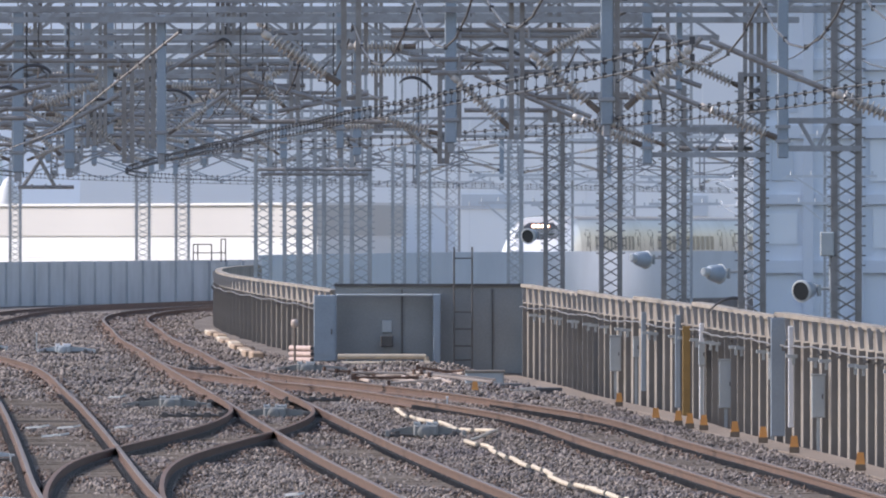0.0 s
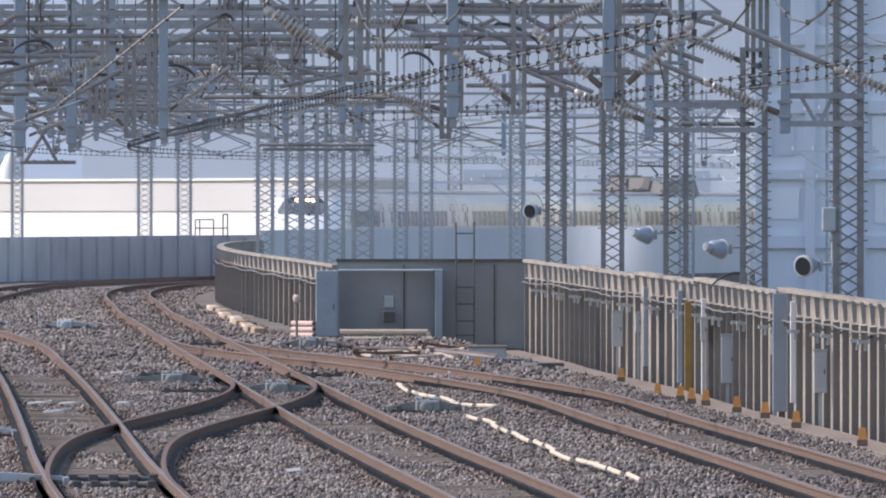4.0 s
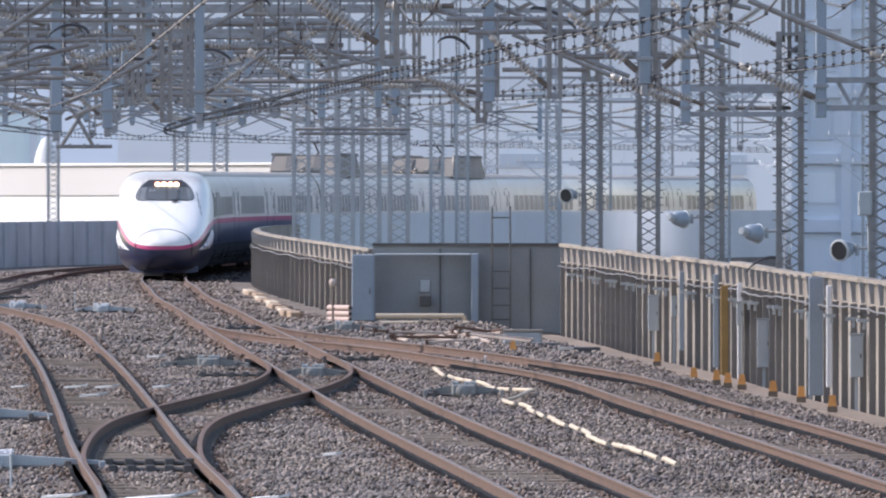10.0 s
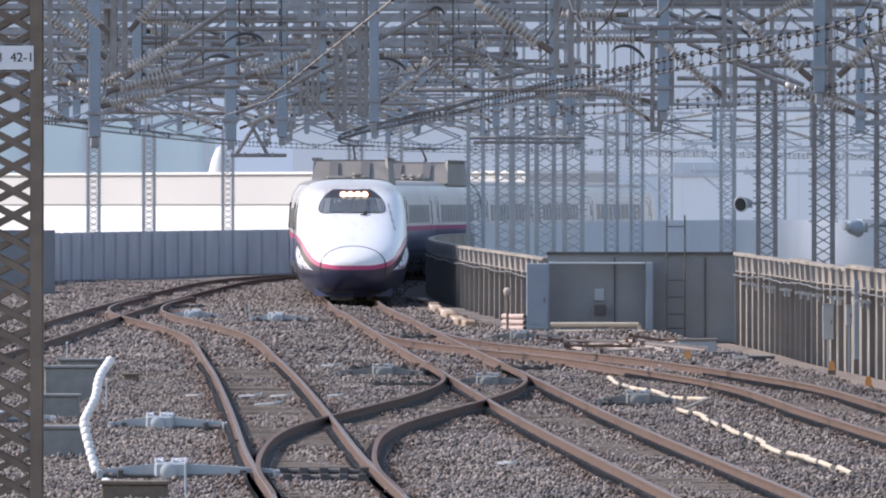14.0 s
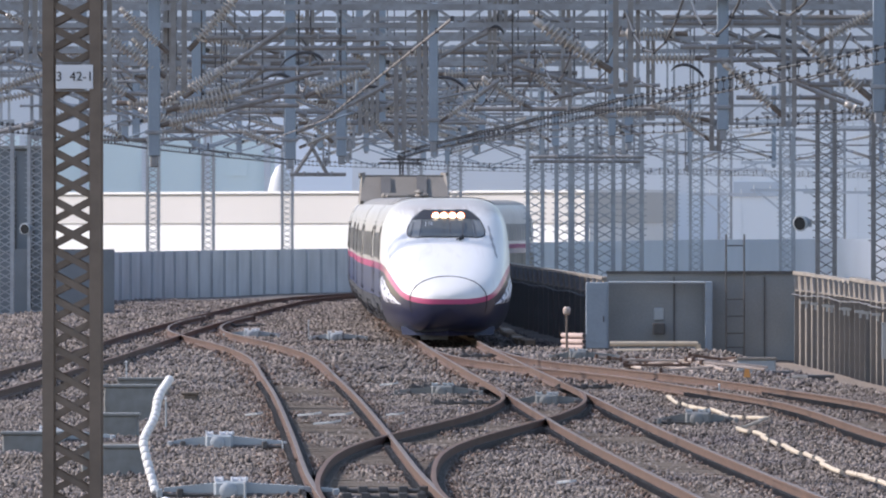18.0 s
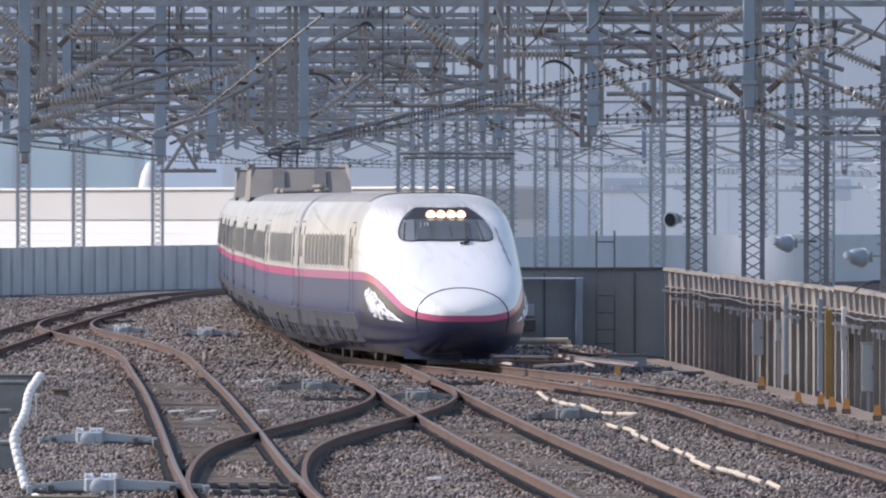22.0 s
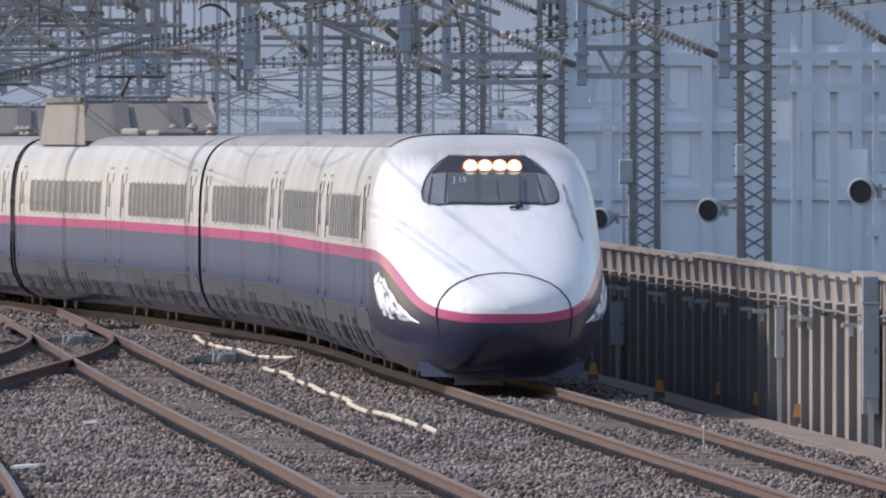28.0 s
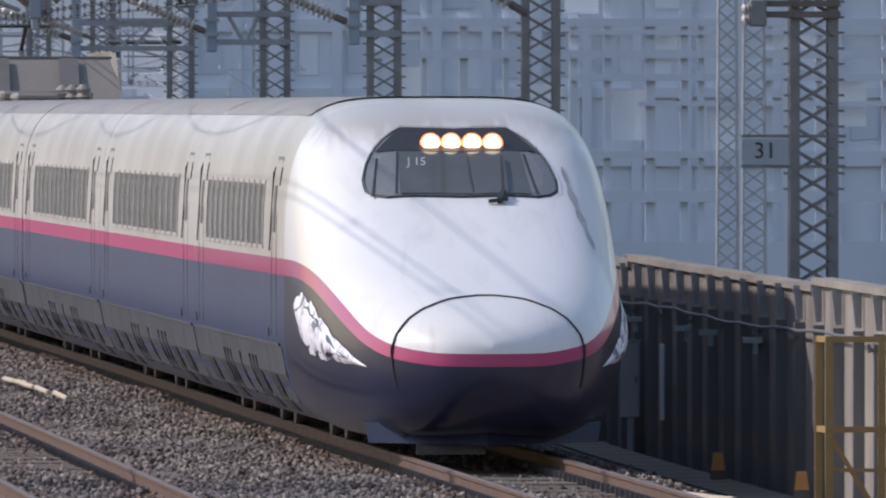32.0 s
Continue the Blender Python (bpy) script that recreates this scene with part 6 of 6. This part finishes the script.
for k in range(3):
    p = ground_at(-140 + 30 * k, 268 + 4 * k, -0.36)
    t = thing("rubber_mat", Matrix.Translation(p) @ Matrix.Rotation(0.2 * k, 4, "Z"), "dark grey rubber mats piled on the ballast", "mat", "rubber mats")
    for j in range(3 - k % 2):
        b = bmesh.new()
        box(b, (0.06 * math.sin(k + 2 * j), 0.05 * j, 0.05 + 0.09 * j), (0.62, 0.9, 0.075), bevel=0.012)
        part("layer", b, DARKRUBBER, t)
p = ground_at(-184, 262, -0.35)
t = thing("concrete_block", Matrix.Translation(p), "pale concrete block on the ballast", "block")
b = bmesh.new()
box(b, (0, 0, 0.22), (0.86, 0.5, 0.46), bevel=0.03)
part("block", b, GREYBOX, t)
b = bmesh.new()
box(b, (0, 0, 0.46), (0.9, 0.54, 0.06), bevel=0.01)
part("lid", b, CONCRETE, t)
rnd = random.Random(4)
for k in range(26):
    p = ground_at(-410 + 7.5 * k + rnd.uniform(-8, 8), 236 + rnd.uniform(-10, 8), -0.15 + rnd.uniform(0, 0.38))
    t = thing("stacked_rail_bar", Matrix.Translation(p) @ Matrix.Rotation(rnd.uniform(-0.3, 1.9), 4, "Z") @ Matrix.Rotation(rnd.uniform(-0.16, 0.16), 4, "X"), "rusty bar in a loose pile by the turnout", "steel bar", "pile of bars")
    b = bmesh.new()
    L = rnd.uniform(0.9, 2.0)
    box(b, (0, 0, 0), (0.06, L, 0.055), bevel=0.01)
    part("bar", b, RODPALE if k % 3 else RUST, t)
    b = bmesh.new()
    box(b, (0, L / 2, 0.0), (0.12, 0.06, 0.1))
    part("end_plate", b, RUST, t)


# point machines
def point_machine(px, py, left, right, paint, lid, label):
    p = ground_at(px - 1400, py - 365 + 14, -0.2)
    t = thing("point_machine", Matrix.Translation(p), label, "point machine", "point machines")
    b = bmesh.new()
    box(b, (0, 0, 0.125), (0.42, 0.5, 0.2), bevel=0.03)
    part("case", b, paint, t)
    b = bmesh.new()
    lathe(b, [(0.02, -0.03), (0.105, -0.03), (0.115, -0.01), (0.115, 0.12)], Matrix.Translation((-0.02, -0.25, 0.10)) @ Matrix.Rotation(-math.pi / 2, 4, "X"), 18)
    part("motor", b, paint, t, "round motor cover", True)
    for x in (-0.15, 0.06, 0.17):
        b = bmesh.new()
        box(b, (x, 0, 0.245), (0.09, 0.36, 0.05), bevel=0.012)
        part("cover", b, lid, t)
    for x in (-0.19, -0.1, 0.02, 0.13, 0.2):
        bar("bolt", t, (x, -0.2, 0.22), (x, -0.2, 0.285), 0.035, lid, "", 6)
    for s, L in ((-1, left), (1, right)):
        b = bmesh.new()
        x0, x1 = s * 0.2, s * (0.2 + L)
        v = [b.verts.new(c) for yy in (-0.14, 0.1) for c in ((x0, yy, 0.06), (x0, yy, 0.205), (x1, yy, 0.135), (x1, yy, 0.09))]
        for q in ((0, 1, 2, 3), (7, 6, 5, 4), (1, 5, 6, 2), (0, 3, 7, 4), (3, 2, 6, 7), (0, 4, 5, 1)):
            b.faces.new([v[i] for i in q])
        bmesh.ops.recalc_face_normals(b, faces=b.faces)
        part("wing", b, paint, t, "flat tapering wing")
        bar("rod", t, (s * 0.2, -0.2, 0.05), (s * (0.35 + L), -0.2, 0.045), 0.05, DARKSTEEL, "", 8)
        for u in (0.6, 1.0):
            b = bmesh.new()
            box(b, (s * (0.25 + L * u), -0.2, 0.07), (0.08, 0.1, 0.12), bevel=0.012)
            part("joint", b, DARKSTEEL if u < 1 else paint, t)
    return t


for q in ((265, 737, 0.5, 0.75), (285, 824, 0.65, 1.1), (322, 540, 0.5, 0.5), (470, 545, 0.4, 0.6), (-30, 726, 0.4, 0.7)):
    point_machine(*q, GREYBOX, PLATE, "pale grey point machine with long flat wings and rods")
for q in ((1112, 694, 0.4, 0.4), (660, 644, 0.65, 0.5), (845, 661, 0.4, 0.5), (900, 579, 0.4, 0.7), (870, 525, 0.35, 0.7)):
    point_machine(*q, BOXGREY, GREYBOX, "dirty dark grey point machine with long flat wings")


# flat pale plates on the sleepers
def flat_plate(px, py, w):
    p = ground_at(px - 1400, py - 365, -0.1)
    b = bmesh.new()
    v = [b.verts.new(Vector(c) * w + p + Vector((0, 0, 0.05))) for c in ((-0.5, -0.9, 0), (0.2, -1.1, 0.06), (0.5, -0.2, 0.12), (0.35, 0.8, 0.05), (-0.4, 1.0, 0.0))]
    f = b.faces.new(v)
    r = bmesh.ops.extrude_face_region(b, geom=[f])
    bmesh.ops.translate(b, verts=[g for g in r["geom"] if isinstance(g, bmesh.types.BMVert)], vec=(0, 0, 0.03))
    bmesh.ops.recalc_face_normals(b, faces=b.faces)
    tagged(obj("rubber_pad", b, HOSE), "pale crumpled flat pad on the sleepers", "pad", "pads on the sleepers")


for q in ((327, 696, 0.3), (425, 697, 0.4), (481, 697, 0.4), (457, 712, 0.45), (577, 696, 0.3), (405, 895, 0.5), (570, 900, 0.9), (770, 898, 0.45), (566, 642, 0.35), (880, 818, 0.25)):
    flat_plate(*q)


# rods across the turnout
def stretcher_rod(px0, px1, py):
    a, c = ground_at(px0 - 1400, py - 365, -0.12), ground_at(px1 - 1400, py - 365, -0.12)
    t = thing("stretcher_rod", Matrix(), "dark greasy stretcher rod across the rails", "stretcher rod", "stretcher rods")
    bar("rod", t, a, c, 0.06, DARKSTEEL)
    for u in np.linspace(0.08, 0.92, 5):
        q = a.lerp(c, u)
        b = bmesh.new()
        box(b, q + Vector((0, 0, 0.01)), (0.12, 0.14, 0.10), bevel=0.01)
        part("clevis", b, DARKSTEEL, t)


for q in ((470, 640, 824), (478, 636, 836), (640, 760, 668), (600, 705, 640), (860, 960, 640), (230, 345, 531), (690, 800, 585)):
    stretcher_rod(*q)


# conduits on the ballast
def conduit(pts, r, label):
    q = [ground_at(px - 1400, py - 365, -0.13) + Vector((0, 0, 0.05)) for px, py in pts]
    t = thing("conduit", Matrix(), label, "conduit", "conduits")
    n = 0
    for a, c in zip(q, q[1:]):
        L = (c - a).length
        m = max(1, int(abs(c.x - a.x) / 0.25 + L / 6))
        for k in range(m):
            u, v = a.lerp(c, k / m), a.lerp(c, (k + 0.94) / m)
            n += 1
            w = 0.05 * math.sin(n * 1.7)
            bar("segment", t, u + Vector((w, 0, 0.02 * math.sin(n))), v + Vector((w, 0, 0.02 * math.sin(n + 1))), r * 2, ROPE, "", 8)


conduit([(1054, 663), (1104, 681), (1174, 696), (1239, 703), (1184, 716), (1284, 758), (1334, 783), (1414, 808), (1484, 833)], 0.033, "weathered white plastic conduit on the ballast")
conduit([(2330, 935), (2420, 962), (2480, 985), (2560, 1003), (2680, 1020)], 0.036, "weathered white plastic conduit on the ballast")
# ribbed hose that stands up beside the siding
p0 = ground_at(152 - 1400, 828 - 365, -0.2)
t = thing("flexible_hose", Matrix.Translation(p0), "ribbed white flexible hose standing beside the siding", "hose")
HY = p0.y
rows = [(152, 828), (146, 808), (139, 786), (132, 760), (127, 738), (134, 720), (143, 704), (148, 688), (150, 668), (155, 652), (163, 640), (172, 626)]
pts = [Vector(((q[0] - 152) / F * HY, 0.1 * k, (828 - q[1]) / F * HY)) for k, q in enumerate(rows)]
for a, c in zip(pts, pts[1:]):
    for k in range(2):
        u, v = a.lerp(c, k / 2), a.lerp(c, (k + 1) / 2)
        b = bmesh.new()
        L = (v - u).length
        lathe(b, [(0.05, 0.0), (0.06, L * 0.2), (0.06, L * 0.8), (0.05, L)], aim(u, v), 12)
        part("ring", b, HOSE, t, "", True)
t = thing("flexible_hose", Matrix(), "ribbed white flexible hose end on the ballast", "hose")
a, c = ground_at(168 - 1400, 845 - 365, -0.1), ground_at(140 - 1400, 868 - 365, -0.1)
c.y = a.y - 0.5
c.z -= 0.1
bar("ring", t, a, a.lerp(c, 0.45), 0.15, HOSE, "", 12)
bar("ring", t, a.lerp(c, 0.5), c, 0.15, HOSE, "", 12)


# boxes beside the siding
def low_box(px0, px1, py, h, material, label):
    a, c = ground_at(px0 - 1400, py - 365, -0.2), ground_at(px1 - 1400, py - 365, -0.2)
    t = thing("trackside_box", Matrix.Translation((a + c) / 2), label, "trackside box", "trackside boxes")
    w = (c - a).length
    b = bmesh.new()
    box(b, (0, 0.3, h / 2), (w, 0.6, h), bevel=0.02)
    part("case", b, material, t)
    b = bmesh.new()
    box(b, (0, 0.3, h + 0.02), (w + 0.06, 0.66, 0.05), bevel=0.01)
    part("lid", b, material, t)


for q in ((60, 150, 705, 0.62), (85, 172, 655, 0.3), (55, 120, 730, 0.35), (20, 130, 800, 0.4), (60, 125, 770, 0.2), (160, 276, 880, 0.22), (-120, -20, 760, 0.3), (200, 226, 665, 0.12)):
    low_box(*q, BOXGREY if q[3] > 0.25 else TIMBER, "weathered grey trackside box on the ballast")

# shed beside the outer line, beyond the near mast
x0, x1 = -1640 / F * 562, -1452 / F * 562
t = thing("trackside_shed", Matrix.Translation(((x0 + x1) / 2, 564, -0.4)), "dark blue-grey sheet metal shed beside the outer line", "shed")
b = bmesh.new()
box(b, (0, 0, 3.2), (x1 - x0, 3.4, 6.4), bevel=0.03)
part("wall", b, SHEDWALL, t)
for k in range(6):
    b = bmesh.new()
    box(b, ((x1 - x0) * (-0.42 + 0.17 * k), -1.72, 3.1), (0.06, 0.05, 6.2))
    part("seam", b, DARKSTEEL, t)
b = bmesh.new()
box(b, (0, 0, 6.46), (x1 - x0 + 0.3, 3.7, 0.12), bevel=0.02)
part("roof", b, BOXGREY, t, "grey flat roof sheet")

# marker stones beside the main line
KERB = [ground_at(728 + 84 * k / 12 - 1400, 524 + 45 * k / 12 - 365, -0.2) for k in range(13)]
for k, (a, c) in enumerate(zip(KERB, KERB[1:])):
    d = c - a
    t = thing("kerb_stone", Matrix.Translation((a + c) / 2) @ Matrix.Rotation(-math.atan2(d.x, d.y), 4, "Z"), "weathered low cream and ochre kerb stone", "kerb stone", "kerb stones")
    b = bmesh.new()
    box(b, (0.05 * math.sin(k * 2.1), 0, 0.05), (0.30, d.length * (0.86 + 0.08 * math.sin(k * 3.7)), 0.2 + 0.05 * math.sin(k * 1.3)), bevel=0.03)
    part("stone", b, KERBSTONE if k % 3 else ROPE, t)

# stakes in the ballast
for px, py, h in ((170, 715, 0.5), (423, 556, 0.5), (100, 640, 0.5), (310, 868, 0.4), (1960, 862, 0.3), (1150, 665, 0.3)):
    p = ground_at(px - 1400, py - 365, -0.2)
    t = thing("stake", Matrix.Translation(p), "thin pale stake in the ballast", "stake", "stakes")
    bar("shaft", t, (0, 0, 0), (0, 0, h), 0.035, GREYBOX, "", 6)
    bar("cap", t, (0, 0, h), (0, 0, h + 0.03), 0.05, PLATE, "", 6)

# yellow steel stand at the barrier
p = bearing(1424, 150, -0.45)
t = thing("yellow_stand", Matrix.Translation(p), "weathered yellow painted steel access stand by the barrier", "stand")
for x, y in ((0.0, 0.5), (0.07, 0.0), (0.55, 0.0), (1.1, 0.0)):
    bar("post", t, (x, y, 0), (x, y, 1.95), 0.07, YELLOW, "", 4)
for z in (0.74, 1.11, 1.93):
    bar("rail", t, (0.07, 0, z), (1.1, 0, z), 0.055 if z > 1 else 0.035, YELLOW, "", 4)
bar("rail", t, (0.0, 0.5, 1.93), (0.07, 0, 1.93), 0.055, YELLOW, "", 4)
bar("rail", t, (0.0, 0.5, 1.11), (0.07, 0, 1.11), 0.055, YELLOW, "", 4)
bar("brace", t, (0.08, 0.0, 1.05), (0.54, 0.0, 0.3), 0.045, YELLOW, "", 4)


# pale lattice tower beyond the barrier
def tower(px, y, h, w0, w1):
    p = bearing(px, y, 0)
    p.z = -9
    t = thing("lattice_tower", Matrix.Translation(p), "pale slender lattice tower beyond the barrier", "tower", "lattice towers")
    n = 64
    for sx in (-1, 1):
        for sy in (-1, 1):
            bar("leg", t, (sx * w0 / 2, sy * w0 / 2, 0), (sx * w1 / 2, sy * w1 / 2, h), 0.055, HAZESTEEL, "", 6)
    for k in range(n):
        a, c = k / n, (k + 1) / n
        wa, wc = w0 + (w1 - w0) * a, w0 + (w1 - w0) * c
        for sy in (-1, 1):
            bar("brace", t, (-wa / 2, sy * wa / 2, h * a), (wc / 2, sy * wc / 2, h * c), 0.035, HAZESTEEL, "", 4)
            bar("brace", t, (wa / 2, sy * wa / 2, h * a), (-wc / 2, sy * wc / 2, h * c), 0.035, HAZESTEEL, "", 4)


tower(1257, 420, 26, 0.62, 0.34)
tower(1304, 425, 26, 0.7, 0.4)

# steel frame on the outer wall
t = thing("rail_frame", Matrix.Translation(bearing(-672, 744, 1.6)), "dark steel rail frame on top of the outer wall", "frame")
for x in (-0.7, -0.5, 0.12, 0.55, 0.75):
    bar("post", t, (x, 0, 0), (x, 0, 1.02 if x > 0.5 else 0.78), 0.055, DARKSTEEL, "", 4)
for z, x0, x1 in ((0.78, -0.7, 0.12), (0.4, -0.7, 0.75), (1.02, 0.55, 0.75)):
    bar("rail", t, (x0, 0.05, z), (x1, 0.05, z), 0.05, DARKSTEEL, "", 4)

# guy wires
for a, c in (((960, 226, -0.3), (860, 226, 7.5)), ((1270, 190, 0.2), (1180, 190, 6.5)), ((395, 286, 0.3), (450, 286, 6.5)), ((405, 286, 0.3), (460, 286, 6.5)), ((1150, 215, 0.0), (1090, 215, 7.0))):
    q0, q1 = bearing(*a), bearing(*c)
    wire("guy_wire", [tuple(q0.lerp(q1, u)) for u in (0, 0.5, 1)], 0.011, "thin guy wire beside the masts")


# fastenings and sleepers
def fastenings(line, y0, y1, parent):
    b = []
    f = []
    for y in np.arange(y0, y1, 0.6):
        for s in (-0.7525, 0.7525):
            for o in (-0.1, 0.1):
                x, z = line(y) + s + o, rail_z(y) - 0.135
                n = len(b)
                for dz in (-0.05, 0.03):
                    for dx, dy in ((-0.045, -0.06), (0.045, -0.06), (0.045, 0.06), (-0.045, 0.06)):
                        b.append((x + dx, y + dy, z + dz))
                f += [(n + 4, n + 5, n + 6, n + 7), (n, n + 1, n + 5, n + 4), (n + 1, n + 2, n + 6, n + 5), (n + 2, n + 3, n + 7, n + 6), (n + 3, n, n + 4, n + 7)]
    me = bpy.data.meshes.new("fastening")
    me.from_pydata(b, [], f)
    me.materials.append(DARKSTEEL)
    o = new("fastening", me)
    o.parent = parent
    o["kind"] = "stuff"


SLEEPER = bmesh.new()
box(SLEEPER, (0, 0, 0), (1.75, 0.24, 0.16), bevel=0.015)
SLEEPER = obj("sleeper", SLEEPER, TIMBER)
scene.collection.objects.unlink(SLEEPER)
for nm, line, y0, n, y1 in (("main_track", MAIN, 160, 200, 330), ("diverging_track", RIGHT, 150, 240, 320), ("siding_track", LEFT, 175, 260, 340), ("crossover_track", CROSS, 190, 200, 325)):
    parent = bpy.data.objects[nm]
    fastenings(line, y0, y1, parent)
    for k in range(n):
        y = y0 + 0.62 * k
        share("sleeper", SLEEPER, parent, Matrix.Translation((line(y), y, rail_z(y) - (0.246 if nm == "siding_track" else 0.262) + 0.012 * math.sin(k * 2.3))) @ Matrix.Rotation(-math.atan(line(y + 0.5) - line(y - 0.5)), 4, "Z"))

motions()
